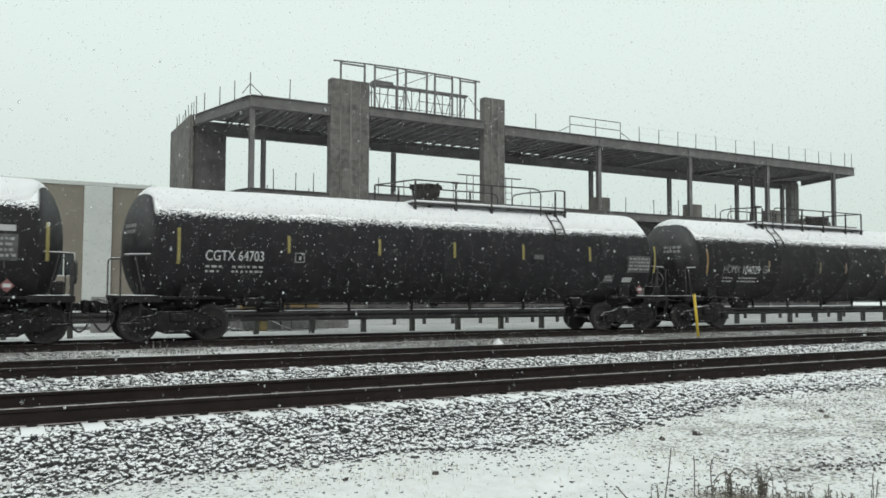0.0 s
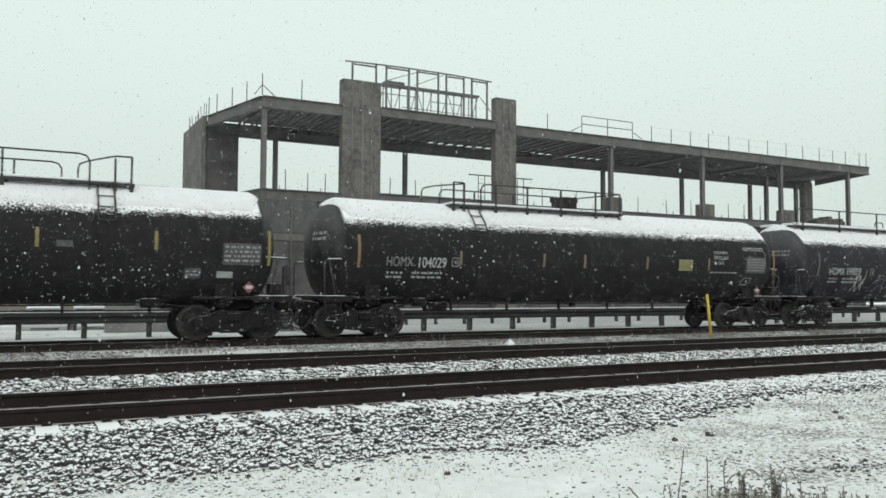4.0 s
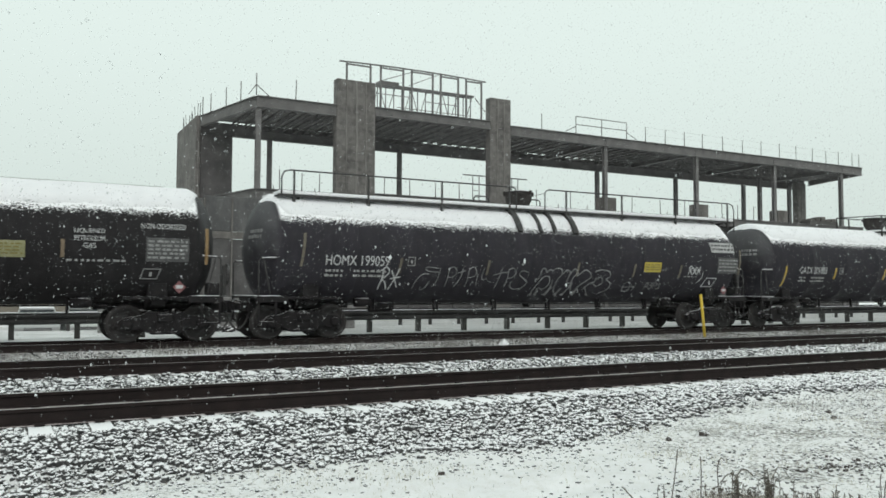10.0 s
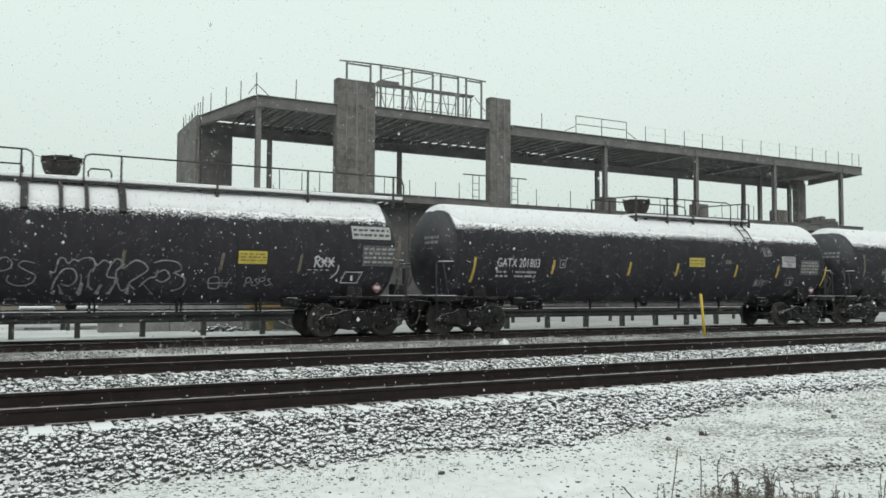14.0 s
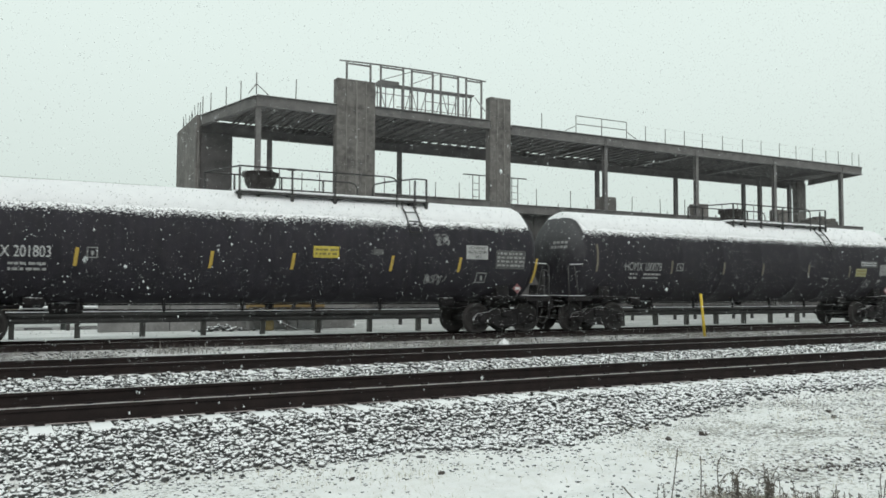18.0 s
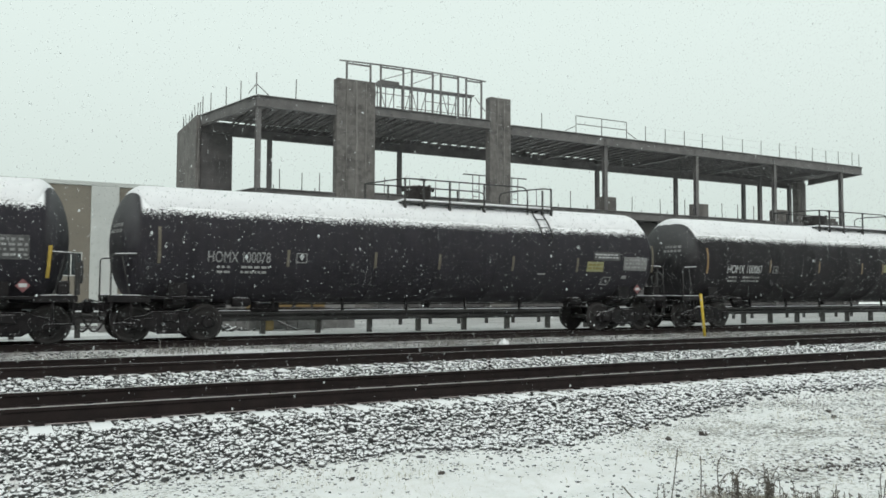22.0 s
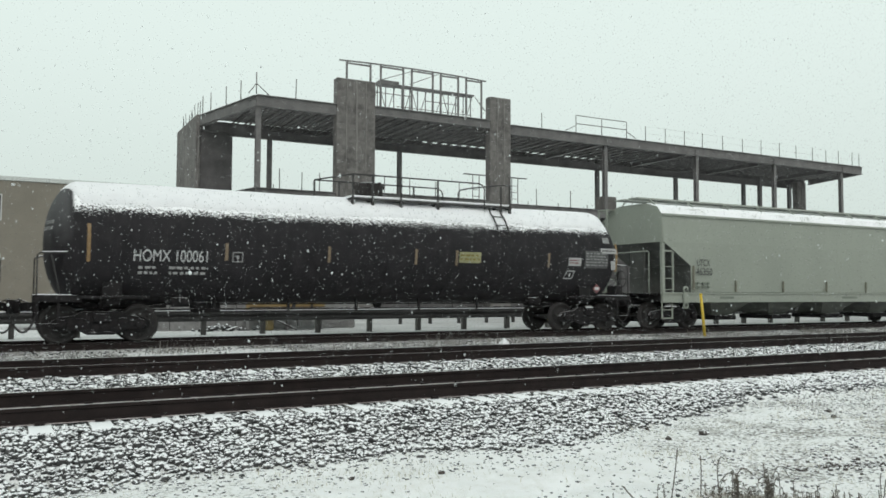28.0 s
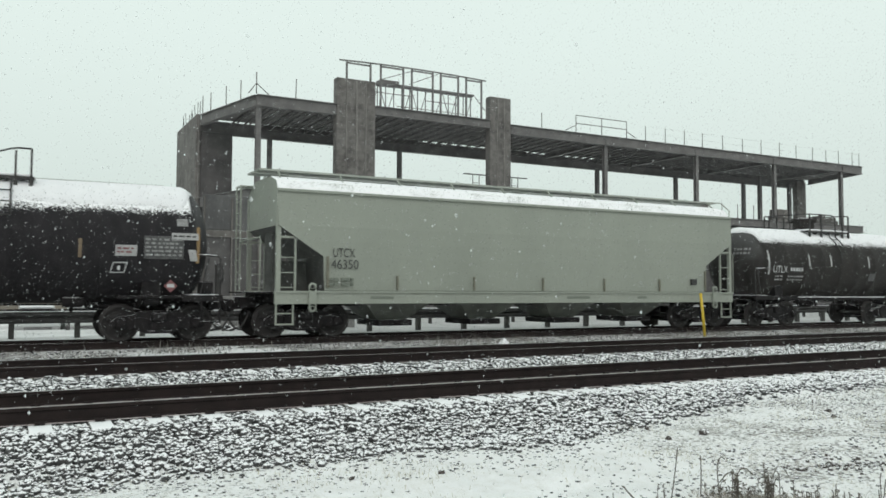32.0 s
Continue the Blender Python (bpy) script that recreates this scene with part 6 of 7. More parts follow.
# ---- ballast, gravel, grass and weeds ----
def rock_templates(n, seed):
    rng = np.random.default_rng(seed)
    g = (1 + 5 ** 0.5) / 2
    v = np.array([(-1, g, 0), (1, g, 0), (-1, -g, 0), (1, -g, 0), (0, -1, g), (0, 1, g), (0, -1, -g), (0, 1, -g), (g, 0, -1), (g, 0, 1), (-g, 0, -1), (-g, 0, 1)]) / math.hypot(1, g)
    f = np.array([(0, 11, 5), (0, 5, 1), (0, 1, 7), (0, 7, 10), (0, 10, 11), (1, 5, 9), (5, 11, 4), (11, 10, 2), (10, 7, 6), (7, 1, 8), (3, 9, 4), (3, 4, 2), (3, 2, 6), (3, 6, 8), (3, 8, 9), (4, 9, 5), (2, 4, 11), (6, 2, 10), (8, 6, 7), (9, 8, 1)])
    return [v * rng.uniform(0.55, 1.35, (12, 1)) for _ in range(n)], f


def scatter_rocks(name, xs_, ys_, zs_, size, seed, label, squash=0.95, mat="stone"):
    rng = np.random.default_rng(seed)
    T, F = rock_templates(8, seed)
    n = len(xs_)
    V = np.array(T)[rng.integers(0, 8, n)]
    a, b = rng.uniform(0, 6.283, (2, n))
    s = size * np.minimum(rng.lognormal(0, 0.34, n), 1.75)
    V = V * s[:, None, None] * np.array([1.1, 0.9, squash])
    c, d = np.cos(b), np.sin(b)
    y, z = V[..., 1] * c[:, None] - V[..., 2] * d[:, None], V[..., 1] * d[:, None] + V[..., 2] * c[:, None]
    x = V[..., 0]
    ca, sa = np.cos(a)[:, None], np.sin(a)[:, None]
    W = np.stack([x * ca - y * sa + xs_[:, None], x * sa + y * ca + ys_[:, None], z + zs_[:, None]], -1)
    faces = (F[None] + 12 * np.arange(n)[:, None, None]).reshape(-1, 3)
    me = bpy.data.meshes.new(name)
    me.vertices.add(n * 12)
    me.vertices.foreach_set("co", W.ravel())
    me.loops.add(len(faces) * 3)
    me.loops.foreach_set("vertex_index", faces.ravel())
    me.polygons.add(len(faces))
    me.polygons.foreach_set("loop_start", np.arange(len(faces)) * 3)
    me.polygons.foreach_set("loop_total", np.full(len(faces), 3))
    me.materials.append(M[mat])
    me.update(calc_edges=True)
    return tagged(new(name, me), label, "ballast", kind="stuff")


rng = np.random.default_rng(4)
# sloping shoulder before the near track, thinning out towards the verge
n = 31000
x = rng.uniform(-1.5, 20, n)
def toe_line(x):
    """Where the ballast shoulder runs out into the verge."""
    return np.interp(x, [0, 1.4, 4, 5, 5.7, 6.9, 8.2, 9.8, 11.2, 13.2, 20], [7.9, 8.1, 8.0, 7.65, 7.6, 7.95, 8.3, 8.72, 8.78, 8.55, 8.5]) - 0.08


toe = toe_line(x) + rng.normal(0, 0.1, n)
u = rng.uniform(0, 1, n) ** 0.85
y = toe + u * (9.9 - toe)
keep = (rng.uniform(0, 1, n) < np.clip((y - toe) * 2.4 + 0.22, 0, 1))
tie = np.abs(((x + 2.12 + 0.3035) % 0.607) - 0.3035) < 0.13
keep &= ~(tie & (y > 9.38))
x, y = x[keep], y[keep]
scatter_rocks("ballast_shoulder", x, y, ground_z(x, y) + rng.uniform(-0.012, 0.022, len(x)) - 0.03 * (y > 9.36), np.interp(x, [2, 6], [0.028, 0.031]), 5, "dark crushed ballast stones dusted with snow")
n = 22000
x, y = rng.uniform(-1.5, 30, n), rng.uniform(11.62, 15.0, n)
tie = (np.abs(((x + 2.12 + 0.3035) % 0.607) - 0.3035) < 0.13) & ((y < 12.0) | (y > 14.5))
x, y = x[~tie], y[~tie]
scatter_rocks("ballast_between", x, y, ground_z(x, y) + rng.uniform(-0.012, 0.02, len(x)), 0.033, 6, "snowy ballast stones between the two near tracks", mat="stone_bare")
n = 30000
x, y = rng.uniform(-0.6, 16, n), 8.6 - 4.3 * rng.uniform(0, 1, n) ** 1.25
patch = np.sin(x * 1.3 + 0.6) + np.sin(y * 2.3 - x * 0.8) + np.where((x > 6.9) & (y < 5.9), 2.6, 0)
edge = toe_line(x) - y
density = 0.24 + 0.16 * patch + 0.55 * np.exp(-(np.clip(edge, 0, 9) / 0.35) ** 2) - 0.2 * ((x > 7.8) & (y > 6.0) & (y < 6.9))
keep = (rng.uniform(0, 1, n) < np.clip(density, 0.03, 1)) & (edge > -0.1)
x, y = x[keep], y[keep]
scatter_rocks("loose_gravel", x, y, ground_z(x, y) + rng.uniform(-0.012, 0.004, len(x)), 0.0135, 7, "loose gravel scattered on the snowy verge")

def off_drift(x, y):
    """True away from the long drift of clean snow beside the second track."""
    return (x < 2.4) | (x > 6.2) | (y > 20.35 + 0.2 * np.sin(x * 5)) | (rng.uniform(0, 1, len(x)) < 0.12)


n = 7000
x, y = rng.uniform(-1.5, 32, n), 18.0 + 2.9 * rng.uniform(0, 1, n) ** 0.9
keep = off_drift(x, y)
x, y, n = x[keep], y[keep], int(keep.sum())
scatter_rocks("verge_gravel", x, y, ground_z(x, y) + rng.uniform(-0.01, 0.012, n), 0.024, 8, "gravel and frozen clods on the verge before the train", mat="stone_bare")
M["bare_stone"] = material("dark_bare_stone", (0.05, 0.042, 0.038), (0.09, 0.075, 0.068), 0.9, 0, 12, 60, 0.4, snow=(0.75, 0.95))
T, F = rock_templates(6, 9)
for k, (px, py, s) in enumerate(((6.79, 7.08, 0.036), (7.41, 7.13, 0.06), (2.88, 7.19, 0.03), (3.68, 6.89, 0.035), (7.1, 7.78, 0.04), (10.15, 7.45, 0.045), (9.75, 7.08, 0.04), (8.93, 8.12, 0.035))):
    me = mesh_of("stone", (T[k % 6] * np.array([1.25, 0.8, 0.75]) * s).tolist(), F.tolist(), M["bare_stone"])
    o = tagged(new("stone", me), "dark bare stone lying on the snow", "stone", "stones on the verge")
    o.location = (px, py, float(ground_z(np.array(px), np.array(py))) + s * 0.4)
# a snow-capped stake end between the tracks
b = Build().add([(-0.16, -0.12, 0), (0.16, -0.12, 0), (0.16, 0.12, 0), (-0.16, 0.12, 0), (-0.01, -0.02, 0.2), (0.02, 0.02, 0.2)], [(0, 1, 5, 4), (1, 2, 5), (2, 3, 4, 5), (3, 0, 4), (3, 2, 1, 0)])
o = solid("snow_heap", b, M["snow"], label="small pointed heap of snow on the verge", category="snow heap")
o.location = (12.58, 19.7, -0.25)


def blades(name, xs_, ys_, h, width, seed, mat, label, lean=0.6, kind="stuff"):
    """Thin bent blades of dead grass, three faces each."""
    rng = np.random.default_rng(seed)
    n = len(xs_)
    zs_ = ground_z(xs_, ys_) - 0.01
    a = rng.uniform(0, 6.283, n)
    H = h * rng.lognormal(0, 0.4, n)
    L = H * lean * rng.uniform(0.1, 1.3, n)
    w = width * rng.uniform(0.7, 1.3, n)
    d = rng.uniform(0, 6.283, n)
    P = []
    for t, k in ((0, 1.0), (0.45, 0.9), (0.8, 0.6)):
        for s in (-1, 1):
            P.append(np.stack([xs_ + np.cos(d) * L * t * t + s * w * k * np.cos(a), ys_ + np.sin(d) * L * t * t + s * w * k * np.sin(a), zs_ + H * t], -1))
    P.append(np.stack([xs_ + np.cos(d) * L, ys_ + np.sin(d) * L, zs_ + H * (1 - 0.25 * rng.uniform(0, 1, n))], -1))
    V = np.stack(P, 1).reshape(-1, 3)
    o = 7 * np.arange(n)[:, None]
    f = np.concatenate([o + [0, 1, 3], o + [0, 3, 2], o + [2, 3, 5], o + [2, 5, 4], o + [4, 5, 6]], 1).reshape(-1, 3)
    me = bpy.data.meshes.new(name)
    me.vertices.add(len(V))
    me.vertices.foreach_set("co", V.ravel())
    me.loops.add(len(f) * 3)
    me.loops.foreach_set("vertex_index", f.ravel())
    me.polygons.add(len(f))
    me.polygons.foreach_set("loop_start", np.arange(len(f)) * 3)
    me.polygons.foreach_set("loop_total", np.full(len(f), 3))
    me.materials.append(mat)
    me.update(calc_edges=True)
    return tagged(new(name, me), label, "grass", kind=kind)


def straw(name, a, b):
    m = bpy.data.materials.new(name)
    m.use_nodes = True
    nt = m.node_tree
    g = nt.nodes.new("ShaderNodeNewGeometry")
    nt.links.new(mixed(nt, g.outputs["Random Per Island"], a, b), nt.nodes["Principled BSDF"].inputs["Base Color"])
    nt.nodes["Principled BSDF"].inputs["Roughness"].default_value = 0.9
    return m


M["straw"] = straw("dead_straw", (0.25, 0.23, 0.18), (0.72, 0.69, 0.6))
M["stalk"] = straw("brown_stalk", (0.045, 0.039, 0.034), (0.17, 0.15, 0.125))
M["dry_mat"] = straw("matted_brown_growth", (0.1, 0.088, 0.072), (0.55, 0.5, 0.43))
M["weed"] = straw("grey_weed", (0.06, 0.055, 0.05), (0.42, 0.4, 0.375))
n = 24000
x, y = rng.uniform(-0.6, 16, n), 8.4 - 4.0 * rng.uniform(0, 1, n) ** 1.1
patch = np.sin(x * 1.9 + 2) + np.sin(y * 3.1 + x * 1.2) + 0.6 * np.sin(x * 4.3 - y * 2)
keep = rng.uniform(0, 1, n) < np.clip(0.28 + 0.35 * patch, 0.03, 1)
blades("dead_grass", x[keep], y[keep], 0.034, 0.0032, 11, M["straw"], "short dead straw poking through the snow")
n = 13000
x, y = rng.uniform(-1, 34, n), 17.9 + rng.beta(2.0, 1.3, n) * 3.35
keep = (rng.uniform(0, 1, n) < np.clip(0.55 + 0.3 * np.sin(x * 0.8) * np.sin(y * 2 + x * 0.5), 0.1, 1)) & off_drift(x, y)
blades("verge_grass", x[keep], y[keep], 0.06, 0.006, 12, M["weed"], "grey dead grass on the verge before the train")
n = 1600
cx = rng.choice([3.3, 4.0, 10.6, 11.3, 12.4, 13.6, 20.5, 21.3, 22.0, 27.0], n)
x, y = cx + rng.normal(0, 0.3, n), 20.3 + rng.normal(0, 0.25, n)
blades("tall_verge_grass", x, y, 0.12, 0.005, 13, M["weed"], "taller dry grass tufts beside the train track", 0.9)


def stalks(t, rnd, height, lean, count, bend, thick, spread, leafy):
    """Dry stalks of one weed: knotted and upright, or arching over at the top when bend is large."""
    for k in range(count):
        h = height * (rnd.uniform(0.9, 1.05) if count < 3 else rnd.uniform(0.45, 1.05))
        a, b = rnd.uniform(0, 6.28), bend * (rnd.uniform(0.75, 1.2) if count < 3 else rnd.uniform(0.0, 1.3))
        tilt = rnd.uniform(-0.3, 0.3) if count > 2 else rnd.uniform(-0.06, 0.06)
        ox, oy = rnd.uniform(-spread, spread), rnd.uniform(-spread, spread) * 0.6
        pts = []
        for j in range(9):
            u = j / 8
            over = b * h * max(0.0, u - 0.55) ** 1.6 * 1.8
            drop = b * h * max(0.0, u - 0.72) ** 2 * 5.0
            kink = rnd.uniform(-0.009, 0.009) + tilt * h * u
            pts.append((ox + lean * h * u + math.cos(a) * over + kink, oy + math.sin(a) * over * 0.5 + kink, h * u - drop))
        st = part("stalk", Build().pipe(pts, thick, 5), M["stalk"], t)
        lv = Build()
        for j in range(leafy + rnd.randint(0, 4)):
            j0 = rnd.randint(0, 7)
            p = Vector(pts[j0]).lerp(Vector(pts[j0 + 1]), rnd.uniform(0, 1))
            q = p + Vector((rnd.uniform(-0.9, 0.9), rnd.uniform(-0.9, 0.9), rnd.uniform(-0.9, 0.9))) * (0.032 if count > 2 else 0.019)
            n_ = (q - p).cross(Vector((rnd.uniform(-1, 1), rnd.uniform(-1, 1), 0.4))).normalized() * rnd.uniform(0.003, 0.007)
            m_ = (p + q) / 2
            lv.add([p, m_ - n_, q, m_ + n_], [(0, 1, 2, 3)])
        tagged(part("withered_leaves", lv, M["stalk"], st), kind="stuff")


def weed(at, height, seed, label, lean=0.0, count=1, bend=0.1, thick=0.005, spread=0.0, leafy=26):
    rnd = random.Random(seed)
    z = float(ground_z(np.array(at[0]), np.array(at[1]))) - 0.02
    t = thing("dry_weed", (at[0], at[1], z), label=label, category="weed", group="dry weeds in the foreground")
    stalks(t, rnd, height, lean, count, bend, thick, spread, leafy)
    return t


weed((4.98, 5.17), 0.47, 50, "tall knotted brown stalk standing in the snow", 0.2)
weed((5.2, 5.05), 0.4, 51, "upright knotted brown stalk in the snow", 0.04)
weed((5.34, 4.97), 0.43, 52, "thin grey stalk bent over at its tip", -0.12, 1, 0.6)
weed((5.47, 4.91), 0.36, 53, "brown stalk drooping like a hook", -0.05, 2, 1.1, spread=0.02)
weed((5.56, 4.87), 0.24, 54, "tangled low clump of brown stems", 0.0, 7, 1.1, 0.0026, 0.12, 22)
weed((5.45, 4.9), 0.27, 71, "dense brown clump with withered leaves", 0.02, 7, 0.7, 0.0032, 0.06, 26)
weed((5.7, 4.78), 0.29, 72, "dense brown clump with withered leaves", 0.0, 7, 0.6, 0.0032, 0.05, 26)
weed((5.38, 4.98), 0.17, 55, "tangled low clump of brown stems", 0.0, 8, 0.9, 0.003, 0.13, 14)
weed((5.72, 4.78), 0.32, 56, "dense brown clump with withered seed heads", 0.02, 7, 0.6, 0.004, 0.05, 26)
weed((5.78, 4.75), 0.4, 57, "pale stalks arching over a brown clump", -0.03, 2, 1.2, 0.0035, 0.03, 5)
weed((5.9, 4.7), 0.2, 58, "tangled low clump of brown stems", 0.0, 7, 0.8, 0.003, 0.12, 12)
weed((4.74, 5.3), 0.2, 59, "snapped stalk leaning over the snow", -1.1, 1, 0.2, 0.0065, leafy=4)
weed((4.54, 5.4), 0.1, 60, "short dry stubble in the snow", 0.0, 2, 0.1, 0.004, 0.05, 1)
weed((4.93, 5.22), 0.15, 68, "short leafy weed beside a tall stalk", -0.2, 3, 0.3, 0.003, 0.05, 8)
for k, (px, py, h) in enumerate(((6.04, 4.62, 0.15), (6.1, 4.59, 0.18), (6.24, 4.52, 0.2), (6.34, 4.47, 0.15), (6.41, 4.43, 0.17), (6.58, 4.34, 0.24))):
    weed((px, py), h, 61 + k, "short upright stalk of dry stubble", 0.03, 3, 0.4, 0.0045, 0.035, 6)


# darker clods and stubble breaking the snow past the weeds
rng = np.random.default_rng(21)
n = 260
x = rng.uniform(6.9, 9.0, n)
y = 5.35 - 0.42 * (x - 7.2) + rng.normal(0, 0.2, n)
scatter_rocks("frozen_clods", x, y, ground_z(x, y) + rng.uniform(-0.008, 0.006, n), 0.019, 22, "dark frozen clods breaking through the snow", mat="bare_stone")
n = 1500
x, y = rng.uniform(9.6, 15.5, n), rng.uniform(7.1, 8.45, n)
blades("rough_grass", x, y, 0.032, 0.004, 15, M["weed"], "rough dead grass thinly covered by snow")

# matted brown growth round the feet of the weeds
n = 1100
cx = rng.choice([5.28, 5.42, 5.56, 5.7, 5.8, 6.1, 6.3], n, p=[0.1, 0.18, 0.22, 0.2, 0.14, 0.09, 0.07])
x = cx + rng.normal(0, 0.09, n)
y = 4.86 - (x - 5.55) * 0.55 + rng.normal(0, 0.07, n)
blades("matted_weeds", x, y, 0.045, 0.002, 14, M["dry_mat"], "matted brown growth round the feet of the dry weeds", 1.3)


# ---- beyond the road barrier ----
def back_fence():
    t = thing("low_fence", (0, 31.5, -0.16), label="low grey steel fence capped with snow", category="fence")
    for k in range(31):
        x = 9.05 + (k - 5) * 1.45
        part("post", Build().box((x - 0.06, 0, 0), (x + 0.06, 0.12, 0.62)), M["barrier"], t)
    part("rail", Build().box((1.7, -0.03, 0.3), (47, -0.001, 0.42)), M["barrier"], t)
    part("rail", Build().box((1.7, -0.03, 0.5), (47, -0.001, 0.66)), M["barrier"], t)
    part("snow_layer", Build().box((1.7, -0.03, 0.661), (47, 0.05, 0.7)), M["snow"], t)
    return t



back_fence()


def yard_wall():
    t = thing("yard_wall", (2.6, 29.6, -0.16), label="low grey concrete yard wall streaked with damp", category="wall", kind="structure")
    for k in range(4):
        part("wall_panel", Build().box((k * 2.34 + 0.01, 0, 0), (k * 2.34 + 2.33, 0.25, 1.22), bevel=0.02), M["wall_grey"], t)
    return t


M["wall_grey"] = material("grey_yard_wall", (0.2, 0.195, 0.192), (0.36, 0.352, 0.348), 0.9, 0, 1.2, 10, 0.4)
yard_wall()


def machine():
    t = thing("parked_lift", (7.35, 28.75, -0.16), label="long yellow steel boom lying on a parked trailer", category="machine")
    part("boom", Build().box((0.12, -0.2, 0.66), (1.75, 0.2, 1.08), bevel=0.03).box((1.8, -0.18, 0.68), (2.98, 0.18, 1.05), bevel=0.03), M["yellow_dirty"], t)
    part("boom_collar", Build().box((1.7, -0.23, 0.62), (1.84, 0.23, 1.1), bevel=0.02).box((2.42, -0.21, 0.64), (2.5, 0.21, 1.07)), M["steel_dark"], t)
    part("boom_rail", Build().box((0.12, -0.22, 0.82), (2.98, -0.201, 0.85)), M["steel_dark"], t)
    part("cab", Build().box((0.72, -0.3, 0.0), (1.02, 0.3, 0.5), bevel=0.04), M["cab_paint"], t, "grimy yellow cab")
    part("bed", Build().box((0.0, -0.5, 0.5), (3.1, 0.5, 0.6), bevel=0.02), M["steel_dark"], t)
    for x in (0.15, 1.6, 2.9):
        part("stand", Build().box((x - 0.04, -0.12, 0), (x + 0.04, 0.12, 0.5), bevel=0.01), M["wall_grey"], t)
    part("snow_layer", Build().box((0.15, -0.17, 1.081), (1.68, 0.17, 1.1), bevel=0.008), M["snow"], t)
    return t


M["yellow_dirty"] = material("dirty_yellow_paint", (0.27, 0.18, 0.07), (0.38, 0.26, 0.11), 0.6, 0, 2, 30, 0.1)
M["cab_paint"] = material("grimy_yellow_paint", (0.19, 0.145, 0.06), (0.27, 0.21, 0.09), 0.7, 0, 3, 30, 0.1)
machine()


def parked_car(x, y, paint, label):
    """A small silver car seen end-on, standing in the sunken yard under a little snow."""
    t = thing("parked_car", (x, y, -0.87), label=label, category="car", group="cars in the sunken yard")
    body = Build()
    side = [(0.0, 0.25), (0.0, 0.8), (0.1, 0.92), (1.0, 0.98), (3.5, 0.98), (3.75, 0.85), (3.8, 0.3)]
    body.prism(side, -0.83, 0.83, axis="x")
    body.v = [(u * (0.9 if v < 0.11 else 1.0), v, w) for u, v, w in body.v]
    part("body", body, M[paint], t)
    cab = Build()
    low, high = [(-0.76, 0.95), (0.76, 0.95), (0.76, 3.4), (-0.76, 3.4)], [(-0.6, 1.55), (0.6, 1.55), (0.6, 2.95), (-0.6, 2.95)]
    cab.add([(u, v, 0.98) for u, v in low] + [(u, v, 1.42) for u, v in high], [(0, 1, 5, 4), (1, 2, 6, 5), (2, 3, 7, 6), (3, 0, 4, 7), (4, 5, 6, 7)])
    c = part("cabin", cab, M["glass_dark"], t, "dark glazed cabin")
    roof = Build().box((-0.62, 1.5, 1.4), (0.62, 3.0, 1.45), bevel=0.02)
    for u in (-1, 1):
        roof.add([(u * 0.7, 0.94, 0.98), (u * 0.78, 0.94, 0.98), (u * 0.63, 1.54, 1.42), (u * 0.56, 1.54, 1.42)], [(0, 1, 2, 3)])
    part("roof", roof, M[paint], c)
    part("snow_layer", Build().box((-0.6, 1.5, 1.451), (0.6, 2.98, 1.5), bevel=0.03), M["snow"], c)
    part("snow_layer", Build().add([(-0.62, 0.2, 0.925), (0.62, 0.2, 0.925), (0.72, 0.95, 0.975), (-0.72, 0.95, 0.975), (-0.58, 0.24, 0.95), (0.58, 0.24, 0.95), (0.68, 0.93, 1.0), (-0.68, 0.93, 1.0)], [(4, 5, 6, 7), (0, 1, 5, 4), (1, 2, 6, 5), (3, 0, 4, 7)]), M["snow"], t)
    g = part("grille", Build().box((-0.46, -0.02, 0.54), (0.46, -0.001, 0.76)), M["steel_dark"], t)
    for w in (0.6, 0.66, 0.71):
        part("grille_bar", Build().box((-0.45, -0.028, w), (0.45, -0.021, w + 0.018)), M["pale_panel"], g)
    part("air_intake", Build().box((-0.5, -0.075, 0.34), (0.5, -0.061, 0.42)), M["steel_dark"], t)
    part("bumper", Build().box((-0.76, -0.06, 0.3), (0.76, 0.02, 0.46), bevel=0.03), M[paint], t)
    for s in (-1, 1):
        part("headlight", Build().box((s * 0.73, -0.025, 0.6), (s * 0.48, -0.002, 0.75), bevel=0.008), M["pale_panel"], t)
        part("mirror", Build().box((s * 0.78, 1.15, 0.92), (s * 0.92, 1.25, 1.02), bevel=0.02), M[paint], t)
        for y in (0.65, 3.1):
            part("wheel", Build().lathe([(-0.09, 0.02), (-0.09, 0.26), (-0.06, 0.3), (0.06, 0.3), (0.09, 0.26), (0.09, 0.02)], (s * 0.75, y, 0.3), "x", 20), M["steel_dark"], t)
    return t


M["silver"] = material("silver_car_paint", (0.42, 0.43, 0.43), (0.5, 0.51, 0.51), 0.4, 0.2, 1, 30, 0.05)
parked_car(0.88, 33.0, "silver", "small silver car parked behind the fences with snow on its roof")
parked_car(2.6, 33.6, "white_trim", "pale car parked beside a silver one with snow on its roof")


def rubble():
    """A low heap of broken masonry against the yard wall."""
    n = 55
    x = 6.5 + 0.45 * rng.normal(0, 1, n)
    y = 28.75 + 0.16 * rng.normal(0, 1, n)
    h = 0.18 * np.exp(-((x - 6.5) / 0.6) ** 2) * rng.uniform(0, 1, n)
    return scatter_rocks("rubble_heap", x, y, ground_z(x, y) + 0.02 + h, 0.055, 31, "snow-dusted heap of broken masonry against the yard wall")


rubble()

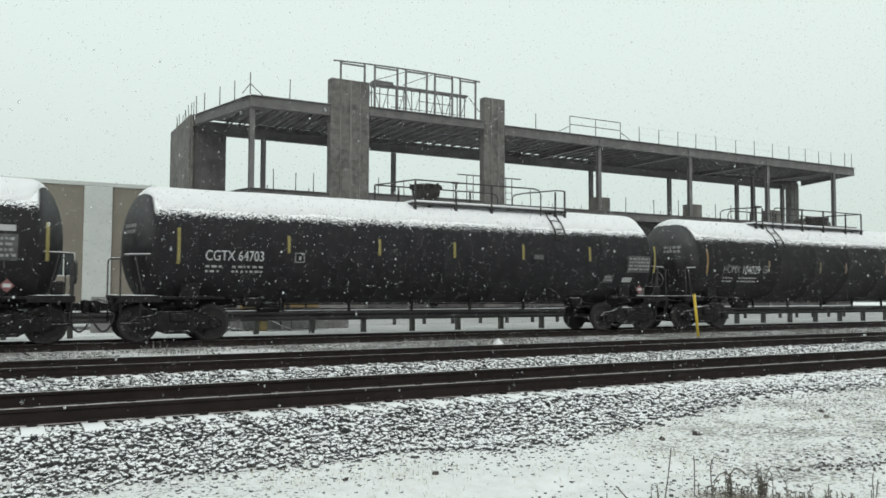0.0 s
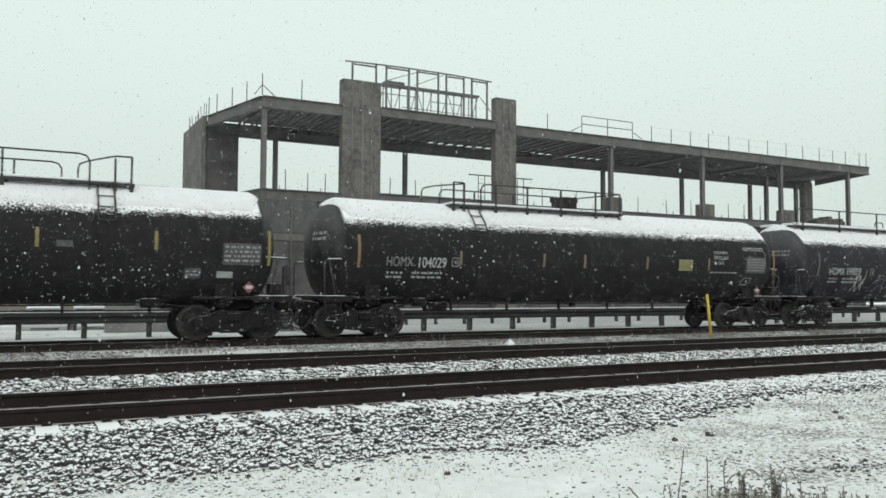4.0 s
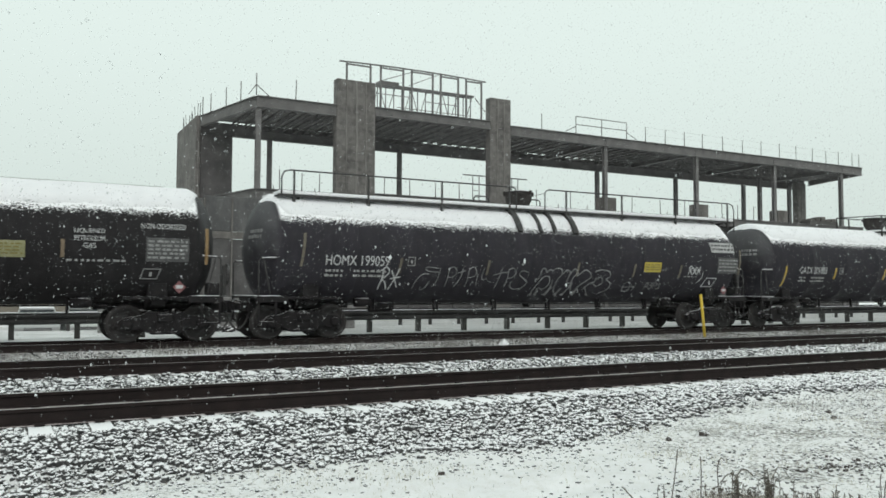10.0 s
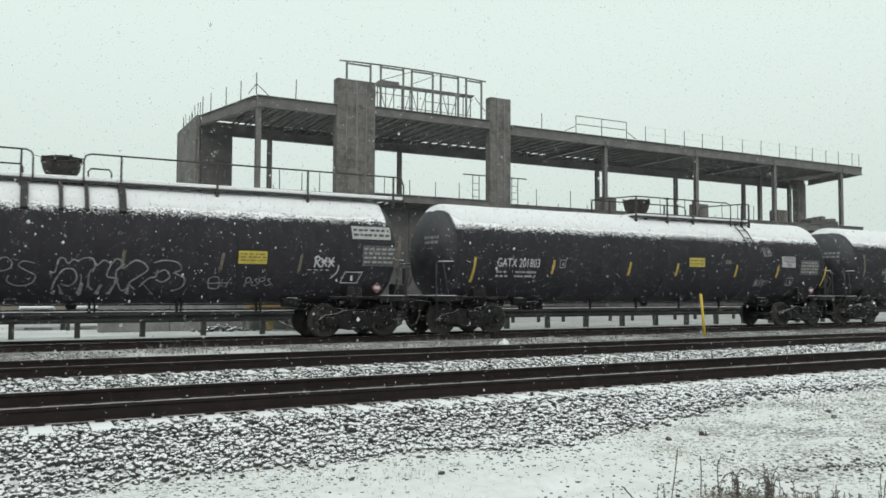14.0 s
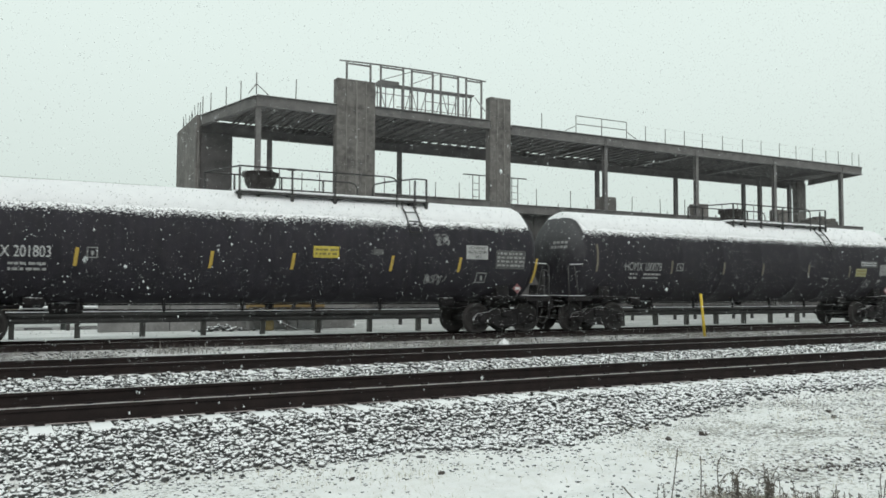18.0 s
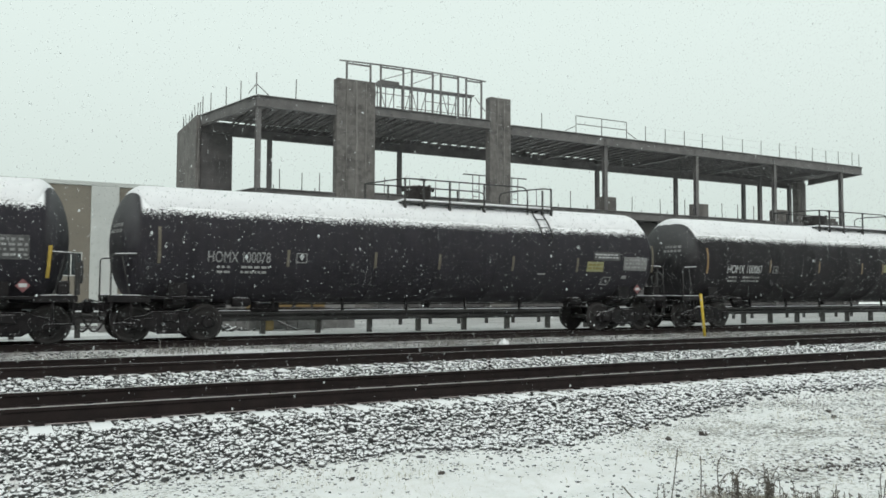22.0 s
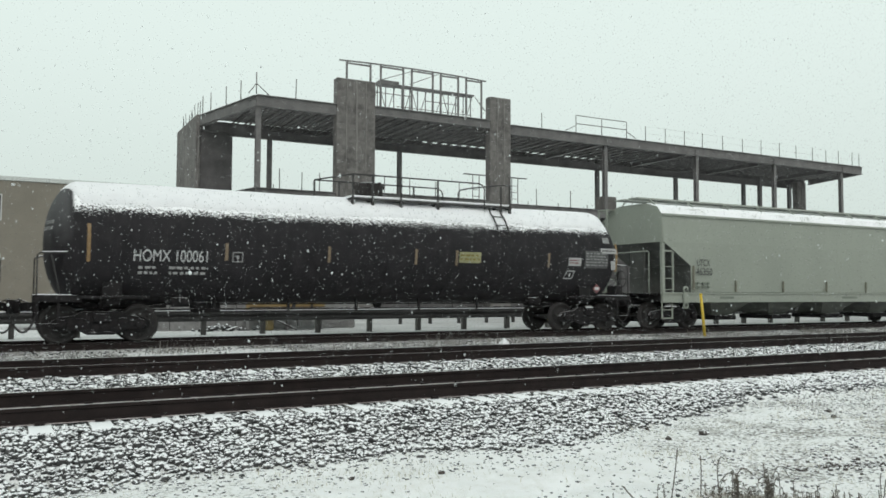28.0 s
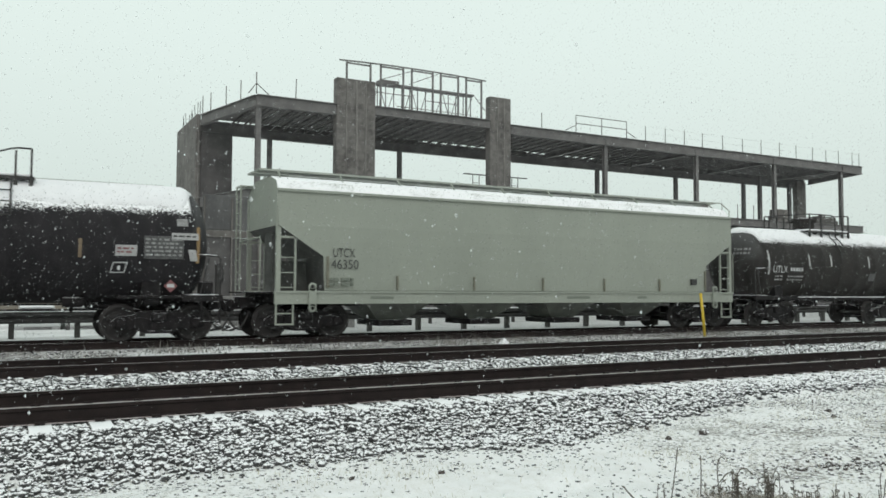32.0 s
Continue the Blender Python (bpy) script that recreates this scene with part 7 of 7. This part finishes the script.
# lumber and scraps along the barrier
for k, (x, y, l, a) in enumerate(((8.75, 28.2, 0.8, 24), (6.85, 28.4, 0.4, -18))):
    o = solid("plank", Build().box((-l / 2, -0.07, 0), (l / 2, 0.07, 0.04)).box((-l / 2 + 0.02, -0.065, 0.041), (l / 2 - 0.02, 0.065, 0.055), 1), [M["post_wood"], M["snow"]], label="snow-topped plank leaning behind the barrier", category="plank", group="planks behind the barrier")
    o.location, o.rotation_euler = (x, y, -0.15 + l / 2 * math.sin(radians(abs(a)))), (0, radians(a), 0.2 * k)


# ---- falling snow ----
def snowfall(name, count, seed, size):
    rng = np.random.default_rng(seed)
    y = 4.2 + 16.3 * rng.uniform(0, 1, count) ** 0.7
    x = -2.0 + rng.uniform(0, 1, count) * (1.35 * y + 14.0)
    z = rng.uniform(-0.4, 43.0, count)
    s = size * rng.lognormal(0, 0.35, count)
    O = np.array([(1, 0, 0), (-1, 0, 0), (0, 1, 0), (0, -1, 0), (0, 0, 1.2), (0, 0, -1.2)])
    F = np.array([(0, 2, 4), (2, 1, 4), (1, 3, 4), (3, 0, 4), (2, 0, 5), (1, 2, 5), (3, 1, 5), (0, 3, 5)])
    V = (O[None] * s[:, None, None] * rng.uniform(0.7, 1.3, (count, 6, 1)) + np.stack([x, y, z], -1)[:, None]).reshape(-1, 3)
    f = (F[None] + 6 * np.arange(count)[:, None, None]).reshape(-1, 3)
    me = bpy.data.meshes.new(name)
    me.vertices.add(len(V))
    me.vertices.foreach_set("co", V.ravel())
    me.loops.add(len(f) * 3)
    me.loops.foreach_set("vertex_index", f.ravel())
    me.polygons.add(len(f))
    me.polygons.foreach_set("loop_start", np.arange(len(f)) * 3)
    me.polygons.foreach_set("loop_total", np.full(len(f), 3))
    me.materials.append(M["flake"])
    me.update(calc_edges=True)
    return tagged(new(name, me), "small white snowflakes drifting down before the train", "snowfall", kind="stuff")


M["flake"] = bpy.data.materials.new("snowflake")
M["flake"].use_nodes = True
M["flake"].node_tree.nodes["Principled BSDF"].inputs["Base Color"].default_value = (0.92, 0.94, 0.95, 1)
M["flake"].node_tree.nodes["Principled BSDF"].inputs["Roughness"].default_value = 0.9
# loose flakes let part of the light through, some more than others
ft = M["flake"].node_tree
clear, both, isl = ft.nodes.new("ShaderNodeBsdfTransparent"), ft.nodes.new("ShaderNodeMixShader"), ft.nodes.new("ShaderNodeNewGeometry")
ft.links.new(calc(ft, "ADD", 0.22, calc(ft, "MULTIPLY", calc(ft, "POWER", isl.outputs["Random Per Island"], 2.5), 0.7)), both.inputs["Fac"])
ft.links.new(clear.outputs[0], both.inputs[1])
through_, halves = ft.nodes.new("ShaderNodeBsdfTranslucent"), ft.nodes.new("ShaderNodeMixShader")
through_.inputs["Color"].default_value = (0.92, 0.94, 0.95, 1)
halves.inputs["Fac"].default_value = 0.5
ft.links.new(ft.nodes["Principled BSDF"].outputs[0], halves.inputs[1])
ft.links.new(through_.outputs[0], halves.inputs[2])
ft.links.new(halves.outputs[0], both.inputs[2])
ft.links.new(both.outputs[0], ft.nodes["Material Output"].inputs["Surface"])

# fainter copy for the flakes that stand in for haze
M["haze_flake"] = M["flake"].copy()
M["haze_flake"].name = "fine_snowflake"
for link in list(M["haze_flake"].node_tree.links):
    if link.to_node.type == "MIX_SHADER" and link.to_socket == link.to_node.inputs[0] and link.from_node.type == "MATH":
        link.to_node.inputs[0].default_value = 0.2
        M["haze_flake"].node_tree.links.remove(link)


def snow_veil(name, count, seed, size):
    """Faint flat flakes of the shower turned every way, added to stand for haze."""
    rng = np.random.default_rng(seed)
    y = 9.0 + 11.6 * rng.uniform(0, 1, count)
    x = -2.0 + rng.uniform(0, 1, count) * (1.45 * y + 12.0)
    z = rng.uniform(-0.3, 43.0, count)
    d = rng.normal(0, 1, (2, count, 3))
    u = d[0] / np.linalg.norm(d[0], axis=1, keepdims=True)
    w = np.cross(u, d[1])
    w /= np.linalg.norm(w, axis=1, keepdims=True)
    s = (size * rng.lognormal(0, 0.3, count))[:, None]
    c = np.stack([x, y, z], -1)
    V = np.stack([c + u * s, c + w * s * 0.8, c - u * s, c - w * s * 0.8], 1).reshape(-1, 3)
    me = bpy.data.meshes.new(name)
    me.vertices.add(len(V))
    me.vertices.foreach_set("co", V.ravel())
    me.loops.add(count * 4)
    me.loops.foreach_set("vertex_index", np.arange(count * 4))
    me.polygons.add(count)
    me.polygons.foreach_set("loop_start", np.arange(count) * 4)
    me.polygons.foreach_set("loop_total", np.full(count, 4))
    me.materials.append(M["haze_flake"])
    me.update(calc_edges=True)
    return tagged(new(name, me), "faint snow flurry added over the tracks as haze", "snowfall", kind="stuff")


FLAKES = [(snow_veil("fine_snow", 280000, 25, 0.0125), -0.18, -1.0), (snowfall("falling_snow", 27000, 21, 0.0075), -0.22, -0.95), (snowfall("falling_snow", 27000, 22, 0.0066), -0.1, -1.05), (snowfall("falling_snow", 9000, 23, 0.0078), -0.3, -0.9)]


# ---- what moves ----
# metres that the train has rolled by each second
ROLLED = [0.00, 3.45, 6.89, 10.32, 13.72, 17.11, 20.49, 23.88, 27.28, 30.69, 34.11, 37.52, 40.93, 44.33, 47.74, 51.15, 54.58, 58.01, 61.42, 64.82, 68.20, 71.59, 74.98, 78.37, 81.76, 85.11, 88.44, 91.75, 95.06, 98.39, 101.74, 105.10, 108.47]


def motions():
    keys = list(enumerate(ROLLED))
    for car, at in CARS:
        walk(car, [(float(t), pose(at - d, 22.04, 0)) for t, d in keys])
    # every wheelset turns with the way rolled, 0.457 m being its radius
    for wheelset, k in WHEELS:
        rows = []
        for j in range(161):
            d = float(np.interp(j * 0.2, range(len(ROLLED)), ROLLED))
            rows.append((j * 0.2, pose(k, 0, 0.457) @ Matrix.Rotation(-d / 0.457, 4, "Y")))
        walk(wheelset, rows)
    for flakes, drift, fall in FLAKES:
        walk(flakes, [(t, pose(drift * t, 0, fall * t)) for t in (0.0, 8.0, 16.0, 24.0, 32.0)])


motions()
